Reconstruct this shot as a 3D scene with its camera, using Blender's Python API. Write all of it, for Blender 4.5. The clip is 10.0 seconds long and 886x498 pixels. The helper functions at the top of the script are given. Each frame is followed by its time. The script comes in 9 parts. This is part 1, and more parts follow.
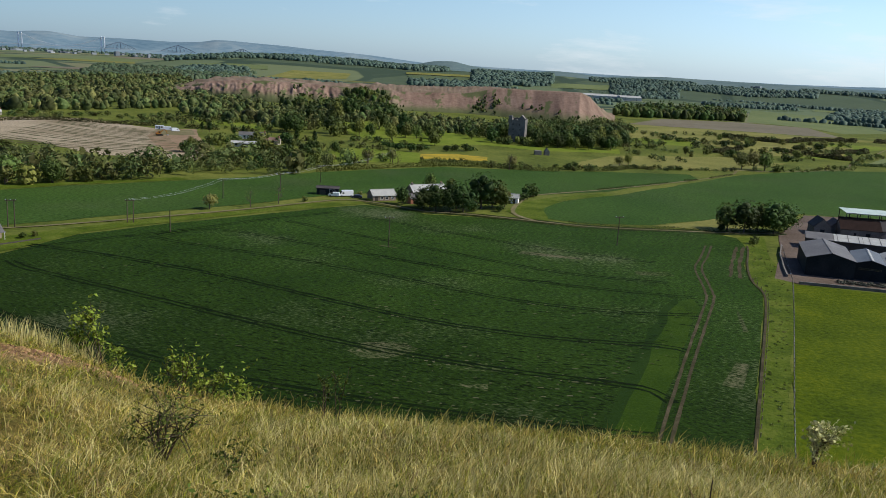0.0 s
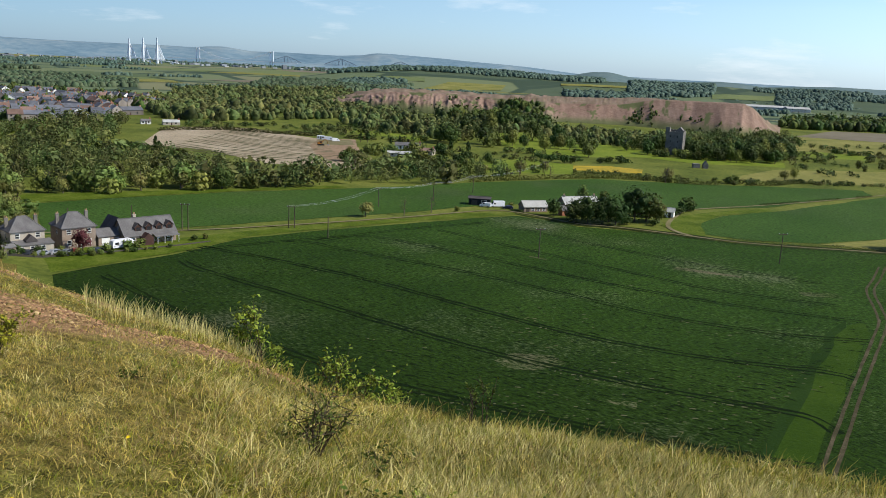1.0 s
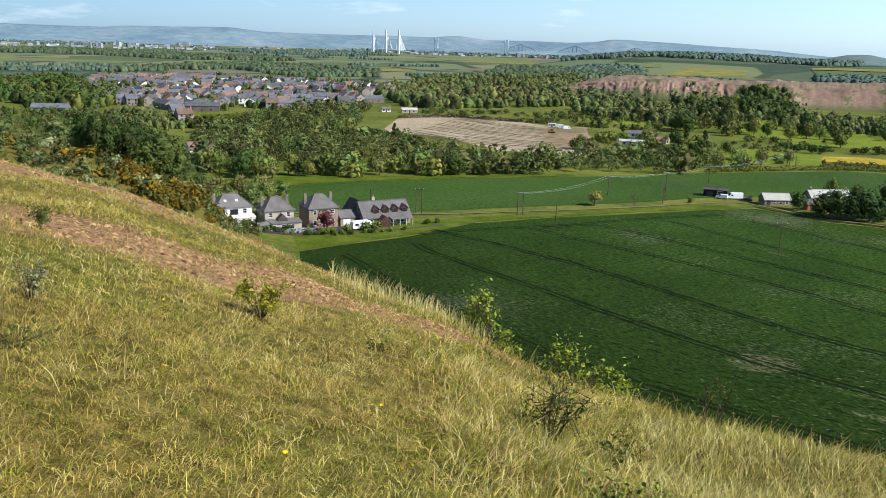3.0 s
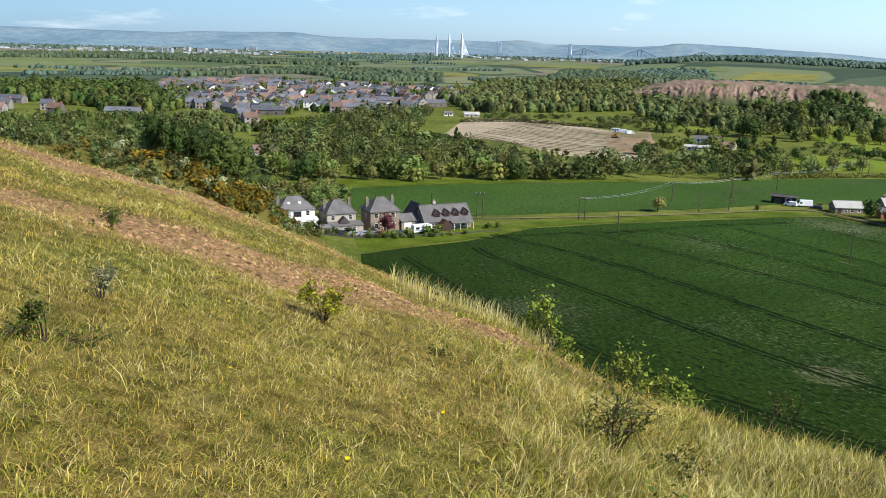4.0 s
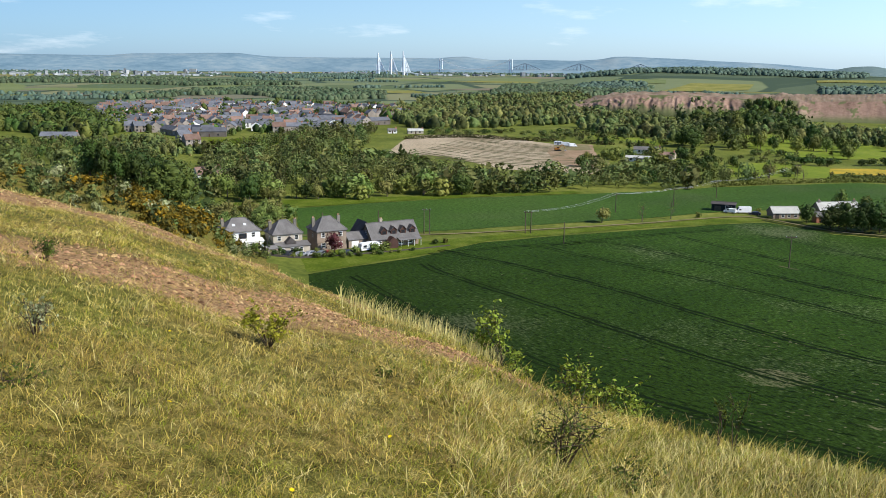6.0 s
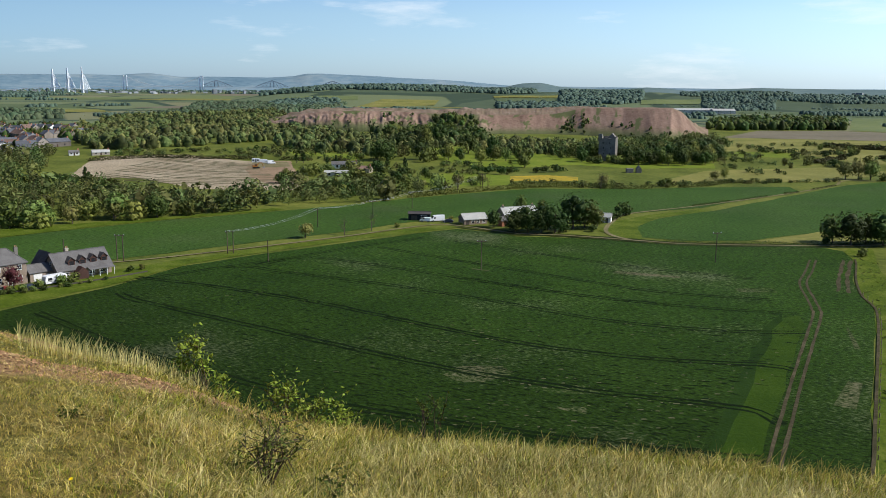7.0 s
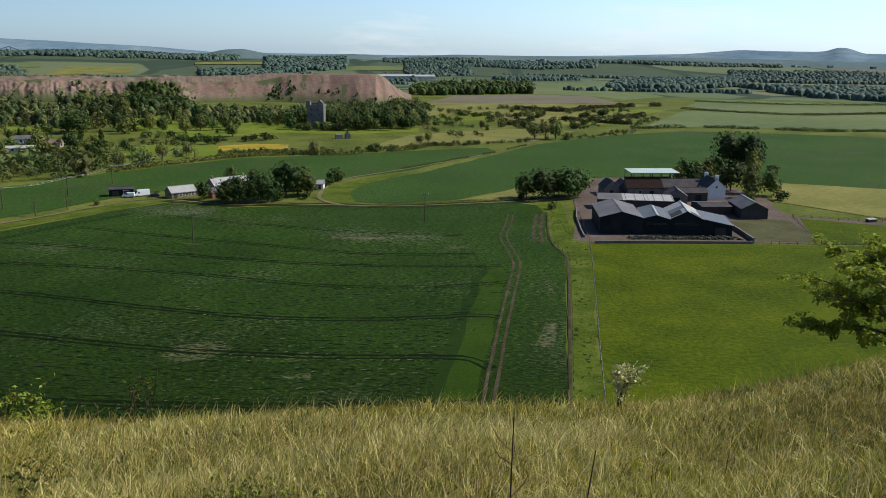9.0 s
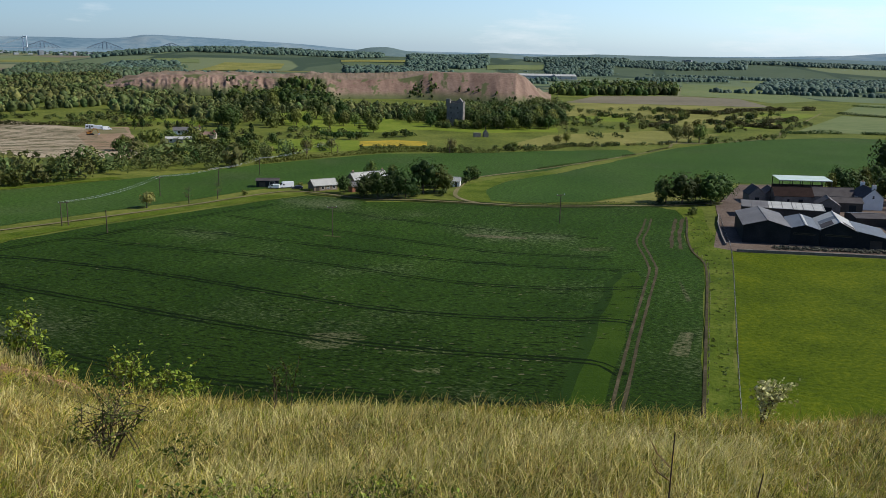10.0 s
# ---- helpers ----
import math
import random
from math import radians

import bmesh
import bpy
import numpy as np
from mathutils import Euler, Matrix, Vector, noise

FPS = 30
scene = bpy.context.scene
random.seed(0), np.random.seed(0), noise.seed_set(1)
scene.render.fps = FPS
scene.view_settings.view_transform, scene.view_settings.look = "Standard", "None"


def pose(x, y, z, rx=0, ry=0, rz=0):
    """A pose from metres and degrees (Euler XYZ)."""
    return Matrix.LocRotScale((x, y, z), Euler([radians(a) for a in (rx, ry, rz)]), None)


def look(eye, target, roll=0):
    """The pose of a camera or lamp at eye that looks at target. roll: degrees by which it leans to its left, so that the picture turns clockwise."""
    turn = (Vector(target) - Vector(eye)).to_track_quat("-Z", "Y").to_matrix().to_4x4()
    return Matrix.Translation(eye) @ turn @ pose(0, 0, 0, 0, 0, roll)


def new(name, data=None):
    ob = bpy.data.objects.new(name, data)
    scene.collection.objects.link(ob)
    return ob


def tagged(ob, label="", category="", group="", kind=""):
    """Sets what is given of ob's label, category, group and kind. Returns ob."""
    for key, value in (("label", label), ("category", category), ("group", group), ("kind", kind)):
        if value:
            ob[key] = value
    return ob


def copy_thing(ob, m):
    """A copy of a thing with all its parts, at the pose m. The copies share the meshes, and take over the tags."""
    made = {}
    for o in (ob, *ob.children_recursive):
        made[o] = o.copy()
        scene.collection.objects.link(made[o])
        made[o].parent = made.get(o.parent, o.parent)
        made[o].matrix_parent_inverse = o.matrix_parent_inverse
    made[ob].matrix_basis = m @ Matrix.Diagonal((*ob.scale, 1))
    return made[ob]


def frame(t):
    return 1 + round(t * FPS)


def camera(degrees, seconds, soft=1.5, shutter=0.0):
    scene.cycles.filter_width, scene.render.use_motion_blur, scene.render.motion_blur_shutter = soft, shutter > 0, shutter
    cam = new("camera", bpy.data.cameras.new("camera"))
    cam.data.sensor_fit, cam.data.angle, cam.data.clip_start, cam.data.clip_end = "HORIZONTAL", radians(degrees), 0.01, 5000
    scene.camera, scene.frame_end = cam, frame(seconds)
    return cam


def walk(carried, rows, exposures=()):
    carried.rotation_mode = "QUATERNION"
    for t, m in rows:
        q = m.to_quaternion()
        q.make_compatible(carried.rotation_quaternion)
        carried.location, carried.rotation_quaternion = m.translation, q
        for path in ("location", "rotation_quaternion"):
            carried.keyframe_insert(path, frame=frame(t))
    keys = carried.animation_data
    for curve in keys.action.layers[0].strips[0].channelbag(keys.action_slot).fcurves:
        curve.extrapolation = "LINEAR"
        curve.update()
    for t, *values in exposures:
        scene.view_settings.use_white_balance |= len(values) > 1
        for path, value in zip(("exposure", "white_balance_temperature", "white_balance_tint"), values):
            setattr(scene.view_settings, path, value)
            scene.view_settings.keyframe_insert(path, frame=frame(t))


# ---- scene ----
EXPOSURES = [(0.0, -0.11), (0.5, 0.01), (1.0, 0.15), (2.0, 0.43), (2.5, 0.48), (4.0, 0.50), (5.2, 0.46), (6.5, 0.40), (7.0, 0.12), (7.5, -0.10), (8.5, -0.06), (9.2, -0.05), (10.0, -0.04)]
SKY_STRENGTH, SUN_STRENGTH = 0.115, 5.0
# Camera: seconds, eye in metres, yaw to the left of +y, pitch, lean
cam = camera(53.57, 10.0, 0.6)
ROWS = [
    (0.0, 0.068, -0.037, 55.052, 0.19, -12.19, 3.36),
    (0.5, 0.055, -0.035, 55.053, 5.29, -12.14, 3.32),
    (1.0, 0.040, -0.013, 55.024, 10.20, -12.00, 2.88),
    (1.5, 0.000, -0.044, 55.014, 14.14, -12.04, 2.89),
    (2.0, -0.037, -0.060, 55.008, 17.41, -12.46, 2.78),
    (2.5, -0.074, -0.055, 54.990, 22.02, -13.11, 2.13),
    (4.0, -0.154, -0.007, 54.989, 29.27, -13.22, 1.59),
    (4.5, -0.183, 0.021, 54.985, 31.65, -13.05, 1.33),
    (5.0, -0.191, 0.023, 54.989, 32.20, -12.68, 1.13),
    (5.2, -0.181, 0.023, 54.991, 32.14, -12.54, 0.93),
    (6.3, -0.093, 0.023, 55.037, 22.10, -11.83, 0.35),
    (6.5, -0.073, 0.020, 55.036, 19.23, -11.57, 0.24),
    (7.0, 0.017, 0.034, 55.010, 6.37, -10.88, 0.48),
    (7.5, 0.095, 0.039, 54.983, -3.56, -10.61, 0.45),
    (8.0, 0.158, 0.037, 54.973, -8.53, -11.16, 0.39),
    (8.5, 0.153, 0.010, 54.943, -11.72, -12.14, 0.79),
    (9.0, 0.160, -0.002, 54.951, -12.41, -12.80, 0.68),
    (9.5, 0.118, 0.022, 54.959, -11.52, -12.92, 1.12),
    (10.0, 0.066, 0.059, 54.948, -3.53, -12.99, 1.13),
]
walk(cam, [(t, pose(x, y, z, 90 + pitch, 0, yaw) @ pose(0, 0, 0, 0, 0, lean)) for t, x, y, z, yaw, pitch, lean in ROWS],
     exposures=EXPOSURES)

# ---- light ----
SUN_AZ, SUN_EL = 89.0, 42.0          # clockwise from +y, and above the horizon
world = bpy.data.worlds.new("sky")
scene.world = world
world.use_nodes = True
wt = world.node_tree
wt.nodes.clear()


def wn(kind, **props):
    n = wt.nodes.new(kind)
    for k, v in props.items():
        if k in ("sky_type", "sun_disc", "sun_elevation", "sun_rotation", "air_density", "dust_density", "ozone_density", "altitude"):
            if k == "sky_type": n.sky_type = v
            elif k == "sun_disc": n.sun_disc = v
            elif k == "sun_elevation": n.sun_elevation = v
            elif k == "sun_rotation": n.sun_rotation = v
            elif k == "air_density": n.air_density = v
            elif k == "dust_density": n.dust_density = v
            elif k == "ozone_density": n.ozone_density = v
            elif k == "altitude": n.altitude = v
    return n


sky = wn("ShaderNodeTexSky", sky_type="NISHITA", sun_disc=False, sun_elevation=radians(SUN_EL), sun_rotation=radians(SUN_AZ),
         air_density=1.0, dust_density=0.3, ozone_density=2.0, altitude=150)
tc = wn("ShaderNodeTexCoord")
mp = wn("ShaderNodeMapping")
mp.inputs["Scale"].default_value = (1, 1, 5.5)
cl = wn("ShaderNodeTexNoise")
cl.inputs["Scale"].default_value, cl.inputs["Detail"].default_value, cl.inputs["Roughness"].default_value = 5.5, 7, 0.62
cr = wn("ShaderNodeValToRGB")
cr.color_ramp.elements[0].position, cr.color_ramp.elements[1].position = 0.62, 0.84
cr.color_ramp.elements[0].color, cr.color_ramp.elements[1].color = (0, 0, 0, 1), (0.55, 0.55, 0.55, 1)
mx = wn("ShaderNodeMixRGB")
mx.inputs[2].default_value = (8.2, 8.6, 9.0, 1)
bg = wn("ShaderNodeBackground")
bg.inputs["Strength"].default_value = SKY_STRENGTH
wo = wn("ShaderNodeOutputWorld")
wl = wt.links.new
wl(tc.outputs["Generated"], mp.inputs[0]); wl(mp.outputs[0], cl.inputs[0])
sep = wn("ShaderNodeSeparateXYZ")
hz = wn("ShaderNodeValToRGB")
hz.color_ramp.elements.new(0.5)
for k, (at, c) in enumerate(((0.0, (0.80, 0.93, 1.20)), (0.07, (1.0, 1.0, 1.02)), (0.55, (0.62, 0.64, 0.68)))):
    hz.color_ramp.elements[k].position, hz.color_ramp.elements[k].color = at, (*c, 1)
tint = wn("ShaderNodeMixRGB")
tint.blend_type = "MULTIPLY"
tint.inputs[0].default_value = 1.0
wl(tc.outputs["Generated"], sep.inputs[0]); wl(sep.outputs[2], hz.inputs[0]); wl(sky.outputs[0], tint.inputs[1]); wl(hz.outputs[0], tint.inputs[2])
# The air is hazier, and so paler, towards the sun
side = wn("ShaderNodeVectorMath")
side.operation = "DOT_PRODUCT"
side.inputs[1].default_value = (math.sin(radians(SUN_AZ)), math.cos(radians(SUN_AZ)), 0)
haze = wn("ShaderNodeMapRange")
haze.inputs[1].default_value, haze.inputs[2].default_value = -0.8, 0.4
pale = wn("ShaderNodeMixRGB")
pale.inputs[1].default_value, pale.inputs[2].default_value = (0.37, 0.52, 0.73, 1), (1.10, 1.28, 1.55, 1)
both = wn("ShaderNodeMixRGB")
both.blend_type = "MULTIPLY"
both.inputs[0].default_value = 1.0
wl(tc.outputs["Generated"], side.inputs[0]); wl(side.outputs["Value"], haze.inputs[0]); wl(haze.outputs[0], pale.inputs[0]); wl(tint.outputs[0], both.inputs[1]); wl(pale.outputs[0], both.inputs[2])
# and more broken cloud gathers there
more = wn("ShaderNodeMath")
more.operation = "MULTIPLY_ADD"
more.inputs[1].default_value = 0.10
wl(haze.outputs[0], more.inputs[0]); wl(cl.outputs[0], more.inputs[2]); wl(more.outputs[0], cr.inputs[0])
wl(cr.outputs[0], mx.inputs[0]); wl(both.outputs[0], mx.inputs[1]); wl(mx.outputs[0], bg.inputs[0]); wl(bg.outputs[0], wo.inputs[0])

sun_data = bpy.data.lights.new("sun", "SUN")
sun_data.energy, sun_data.angle, sun_data.color = SUN_STRENGTH, radians(0.53), (1.0, 0.95, 0.86)
sun = new("sun", sun_data)
sd = Vector((math.sin(radians(SUN_AZ)) * math.cos(radians(SUN_EL)), math.cos(radians(SUN_AZ)) * math.cos(radians(SUN_EL)), math.sin(radians(SUN_EL))))
sun.matrix_world = look(sd * 500, (0, 0, 0))


# ---- materials ----
def material(name, stops, coarse=0.05, fine=1.0, rough=0.9, bump=0.3, metal=0.0, vary=0.0, hue=0.0, leaf=0.0, spec=0.05, balance=0.5, island=False, tone=False):
    """Two scales of noise through a colour ramp, with relief from the finer one. vary: spread of value from piece to piece."""
    m = bpy.data.materials.new(name)
    m.use_nodes = True
    t = m.node_tree
    t.nodes.clear()
    link = t.links.new
    geo = t.nodes.new("ShaderNodeNewGeometry")
    a, b = t.nodes.new("ShaderNodeTexNoise"), t.nodes.new("ShaderNodeTexNoise")
    a.inputs["Scale"].default_value, a.inputs["Detail"].default_value = coarse, 4
    b.inputs["Scale"].default_value, b.inputs["Detail"].default_value = fine, 6
    b.inputs["Roughness"].default_value = 0.65
    link(geo.outputs["Position"], a.inputs[0]); link(geo.outputs["Position"], b.inputs[0])
    mixer = t.nodes.new("ShaderNodeMix")
    mixer.inputs[0].default_value = balance
    link(a.outputs[0], mixer.inputs[2]); link(b.outputs[0], mixer.inputs[3])
    ramp = t.nodes.new("ShaderNodeValToRGB")
    els = ramp.color_ramp.elements
    while len(els) < len(stops):
        els.new(0.5)
    for n, c in enumerate(stops):
        els[n].position = 0.34 + 0.32 * n / max(1, len(stops) - 1)
        els[n].color = (*c, 1)
    link(mixer.outputs[0], ramp.inputs[0])
    colour = ramp.outputs[0]
    if vary or hue:
        hsv = t.nodes.new("ShaderNodeHueSaturation")
        if tone:
            own = t.nodes.new("ShaderNodeAttribute")
            own.attribute_name = "tone"
            rnd = own.outputs["Fac"]
        elif island:
            rnd = geo.outputs["Random Per Island"]
        else:
            info = t.nodes.new("ShaderNodeObjectInfo")
            rnd = info.outputs["Random"]
        r1, r2 = t.nodes.new("ShaderNodeMapRange"), t.nodes.new("ShaderNodeMapRange")
        r1.inputs[3].default_value, r1.inputs[4].default_value = 1 - vary, 1 + vary
        r2.inputs[3].default_value, r2.inputs[4].default_value = 0.5 - hue, 0.5 + hue
        scr = t.nodes.new("ShaderNodeMath")
        scr.operation = "FRACT"
        mul = t.nodes.new("ShaderNodeMath")
        mul.operation = "MULTIPLY"
        mul.inputs[1].default_value = 7.31
        link(rnd, r1.inputs[0]); link(rnd, mul.inputs[0]); link(mul.outputs[0], scr.inputs[0]); link(scr.outputs[0], r2.inputs[0])
        link(r1.outputs[0], hsv.inputs["Value"]); link(r2.outputs[0], hsv.inputs["Hue"]); link(colour, hsv.inputs["Color"])
        colour = hsv.outputs[0]
    shader = t.nodes.new("ShaderNodeBsdfPrincipled")
    shader.inputs["Roughness"].default_value, shader.inputs["Metallic"].default_value = rough, metal
    shader.inputs["Specular IOR Level"].default_value = spec
    link(colour, shader.inputs["Base Color"])
    if bump:
        bp = t.nodes.new("ShaderNodeBump")
        bp.inputs["Strength"].default_value, bp.inputs["Distance"].default_value = bump, min(0.3, 0.3 / fine)
        link(b.outputs[0], bp.inputs["Height"]); link(bp.outputs[0], shader.inputs["Normal"])
    out = t.nodes.new("ShaderNodeOutputMaterial")
    if leaf:
        tr = t.nodes.new("ShaderNodeBsdfTranslucent")
        both = t.nodes.new("ShaderNodeMixShader")
        both.inputs[0].default_value = leaf
        link(colour, tr.inputs[0]); link(shader.outputs[0], both.inputs[1]); link(tr.outputs[0], both.inputs[2]); link(both.outputs[0], out.inputs[0])
    else:
        link(shader.outputs[0], out.inputs[0])
    return m


M = {}
M["meadow"] = material("meadow_grass", [(0.048, 0.066, 0.012), (0.100, 0.120, 0.021), (0.175, 0.180, 0.040)], 0.03, 0.4, bump=0.5)
M["crop"] = material("cereal_crop", [(0.0080, 0.0200, 0.0018), (0.0130, 0.0295, 0.0027), (0.0200, 0.041, 0.0046)], 0.035, 2.2, bump=0.9, balance=0.6)
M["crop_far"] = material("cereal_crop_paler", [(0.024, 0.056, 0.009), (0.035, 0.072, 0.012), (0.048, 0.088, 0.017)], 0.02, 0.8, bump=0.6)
M["pasture"] = material("grazed_pasture", [(0.024, 0.043, 0.001), (0.060, 0.088, 0.002), (0.110, 0.130, 0.004)], 0.06, 0.9, bump=1.0, balance=0.6)
M["verge"] = material("rough_verge_grass", [(0.036, 0.060, 0.005), (0.072, 0.104, 0.009), (0.13, 0.148, 0.026)], 0.12, 1.2, bump=0.8)
M["lush"] = material("lush_young_crop", [(0.016, 0.038, 0.0025), (0.025, 0.052, 0.003), (0.036, 0.066, 0.005)], 0.08, 1.5, bump=0.6)
M["dry"] = material("dry_yellow_grass", [(0.115, 0.125, 0.030), (0.175, 0.172, 0.046), (0.25, 0.225, 0.07)], 0.03, 0.4, bump=0.4)
M["rape"] = material("yellow_flowering_field", [(0.16, 0.16, 0.03), (0.34, 0.25, 0.03), (0.50, 0.34, 0.03)], 0.06, 0.4, bump=0.4)
M["stubble"] = material("pale_stubble_soil", [(0.20, 0.16, 0.10), (0.30, 0.245, 0.165), (0.37, 0.31, 0.22)], 0.03, 0.5, bump=0.6)
M["soil"] = material("bare_brown_soil", [(0.035, 0.033, 0.015), (0.06, 0.051, 0.027), (0.105, 0.085, 0.05)], 0.2, 2.0, bump=0.7)
# near-black: shade down between the standing crop is in this colour
M["rut"] = material("shaded_rut_and_gap", [(0.003, 0.008, 0.001), (0.005, 0.012, 0.0015), (0.011, 0.018, 0.004)], 0.3, 2.5, bump=0.8)
M["red_earth"] = material("red_earth", [(0.17, 0.115, 0.07), (0.25, 0.175, 0.11), (0.33, 0.24, 0.16)], 0.05, 0.7, bump=0.6)
M["farm_track"] = material("gravel_track", [(0.10, 0.095, 0.04), (0.16, 0.14, 0.07), (0.23, 0.20, 0.115)], 0.1, 2.0, bump=0.5)
M["yard"] = material("pinkish_shale_yard", [(0.075, 0.055, 0.042), (0.125, 0.095, 0.075), (0.185, 0.145, 0.115)], 0.06, 1.2, bump=0.4)
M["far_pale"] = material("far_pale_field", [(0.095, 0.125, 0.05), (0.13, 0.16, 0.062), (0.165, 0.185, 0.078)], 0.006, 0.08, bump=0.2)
# green paled and greyed: haze is put into the colour
M["far_mid"] = material("far_green_field_hazed", [(0.055, 0.085, 0.042), (0.08, 0.11, 0.052), (0.11, 0.135, 0.066)], 0.006, 0.08, bump=0.2)
M["far_brown"] = material("far_ploughed_field", [(0.12, 0.105, 0.07), (0.16, 0.14, 0.095), (0.19, 0.17, 0.12)], 0.01, 0.1, bump=0.2)
# haze of the distance is mixed into both hill colours as blue
M["hills_green"] = material("haze_tinted_green_hills", [(0.085, 0.13, 0.135), (0.115, 0.165, 0.165), (0.15, 0.20, 0.19)], 0.004, 0.03, bump=0.0, rough=1.0, spec=0.0)
M["hills"] = material("haze_tinted_hills", [(0.095, 0.165, 0.215), (0.15, 0.225, 0.27), (0.23, 0.29, 0.31)], 0.003, 0.02, bump=0.0, rough=1.0, spec=0.0)


def patchwork(name, scale, wood):
    """Far country too distant to plant: fields, copses and hedges as uneven cells, haze paled into their colours."""
    m = material(name, [(0.075, 0.105, 0.055), (0.105, 0.135, 0.07), (0.135, 0.165, 0.085)], 0.01, 0.06, bump=0.2)
    t = m.node_tree
    link = t.links.new
    shader = next(n for n in t.nodes if n.type == "BSDF_PRINCIPLED")
    base = shader.inputs["Base Color"].links[0].from_socket
    geo = t.nodes.new("ShaderNodeNewGeometry")
    flat = t.nodes.new("ShaderNodeMapping")
    flat.inputs["Scale"].default_value = (1.0, 0.55, 0.0)
    flat.inputs["Rotation"].default_value = (0, 0, 0.3)
    link(geo.outputs["Position"], flat.inputs[0])
    cell, edge = t.nodes.new("ShaderNodeTexVoronoi"), t.nodes.new("ShaderNodeTexVoronoi")
    edge.feature = "DISTANCE_TO_EDGE"
    for v in (cell, edge):
        v.inputs["Scale"].default_value = scale
        link(flat.outputs[0], v.inputs["Vector"])
    tint = t.nodes.new("ShaderNodeValToRGB")
    tint.color_ramp.interpolation = "CONSTANT"
    e = tint.color_ramp.elements
    shades = ((0.0, (0.055, 0.08, 0.05)), (wood, (0.12, 0.155, 0.08)), (wood + 0.2, (0.15, 0.175, 0.085)), (wood + 0.36, (0.12, 0.15, 0.085)), (wood + 0.46, (0.20, 0.19, 0.10)), (0.93, (0.155, 0.135, 0.10)))
    while len(e) < len(shades):
        e.new(0.5)
    for k, (at, c) in enumerate(shades):
        e[k].position, e[k].color = at, (*c, 1)
    sep1 = t.nodes.new("ShaderNodeSeparateXYZ")
    link(cell.outputs["Color"], sep1.inputs[0]); link(sep1.outputs[0], tint.inputs[0])
    mul = t.nodes.new("ShaderNodeMixRGB")
    mul.inputs[0].default_value = 0.65
    link(base, mul.inputs[1]); link(tint.outputs[0], mul.inputs[2])
    line = t.nodes.new("ShaderNodeMapRange")
    line.inputs[1].default_value, line.inputs[2].default_value = 0.03, 0.05
    link(edge.outputs["Distance"], line.inputs[0])
    mixc = t.nodes.new("ShaderNodeMixRGB")
    mixc.inputs[1].default_value = (0.045, 0.068, 0.042, 1)
    link(line.outputs[0], mixc.inputs[0]); link(mul.outputs[0], mixc.inputs[2]); link(mixc.outputs[0], shader.inputs["Base Color"])
    return m


M["plain_far"] = patchwork("far_patchwork_of_fields", 0.0042, 0.16)
M["ridge_cover"] = patchwork("ridge_of_woods_and_fields", 0.0034, 0.42)


# ---- plan helpers ----
def mesh_object(name, verts, faces, mat, parent=None, smooth=False):
    me = bpy.data.meshes.new(name)
    me.from_pydata([tuple(v) for v in verts], [], [tuple(f) for f in faces])
    me.update()
    for one in (mat if isinstance(mat, (list, tuple)) else [mat]):
        me.materials.append(one)
    if smooth:
        me.polygons.foreach_set("use_smooth", [True] * len(me.polygons))
    ob = new(name, me)
    ob.parent = parent
    return ob


def quick_mesh(name, verts, faces, mat, smooth=False):
    """A mesh from number arrays: verts n x 3, faces n x 3 or n x 4."""
    verts, faces = np.asarray(verts, np.float32), np.asarray(faces, np.int32)
    me = bpy.data.meshes.new(name)
    k = faces.shape[1]
    me.vertices.add(len(verts)); me.vertices.foreach_set("co", verts.ravel())
    me.loops.add(faces.size); me.loops.foreach_set("vertex_index", faces.ravel())
    me.polygons.add(len(faces))
    me.polygons.foreach_set("loop_start", np.arange(0, faces.size, k, dtype=np.int32))
    if smooth:
        me.polygons.foreach_set("use_smooth", np.ones(len(faces), bool))
    for one in (mat if isinstance(mat, (list, tuple)) else [mat]):
        me.materials.append(one)
    me.update(calc_edges=True)
    me.validate()
    return me


def smooth_step(a, b, x):
    t = np.clip((x - a) / (b - a), 0, 1)
    return t * t * (3 - 2 * t)


# The near hill, by bearing from the standing place: slope to its brow in degrees, and how far off the brow is
BROW = np.array([(-180, -9, 60), (-120, -6, 60), (-80, -1, 48), (-59, 4.8, 40), (-52, 7.5, 36), (-46, 9.3, 33), (-41, 11.4, 31), (-35, 13.9, 28), (-31, 15.5, 26),
                 (-27, 17.1, 23), (-23, 18.7, 20), (-19, 20.4, 17.5), (-15, 21.6, 16), (-8, 22.7, 14.5), (0, 23.0, 13.5), (9, 23.1, 13.5), (17, 22.7, 14), (25, 22.0, 15),
                 (29, 21.3, 16), (32, 20.4, 17), (36, 19.0, 18), (41, 17.2, 20), (60, 9, 30), (90, -2, 45), (130, -8, 60), (180, -9, 60)], float)
EYE_UP = 1.65
SPUR = np.array([(-180, 0), (-130, 10), (-100, 30), (-75, 36), (-56, 33), (-52, 31), (-48, 29), (-44, 25.5), (-41.5, 18), (-39.5, 9), (-37.5, 3), (-35, 0), (180, 0)], float)


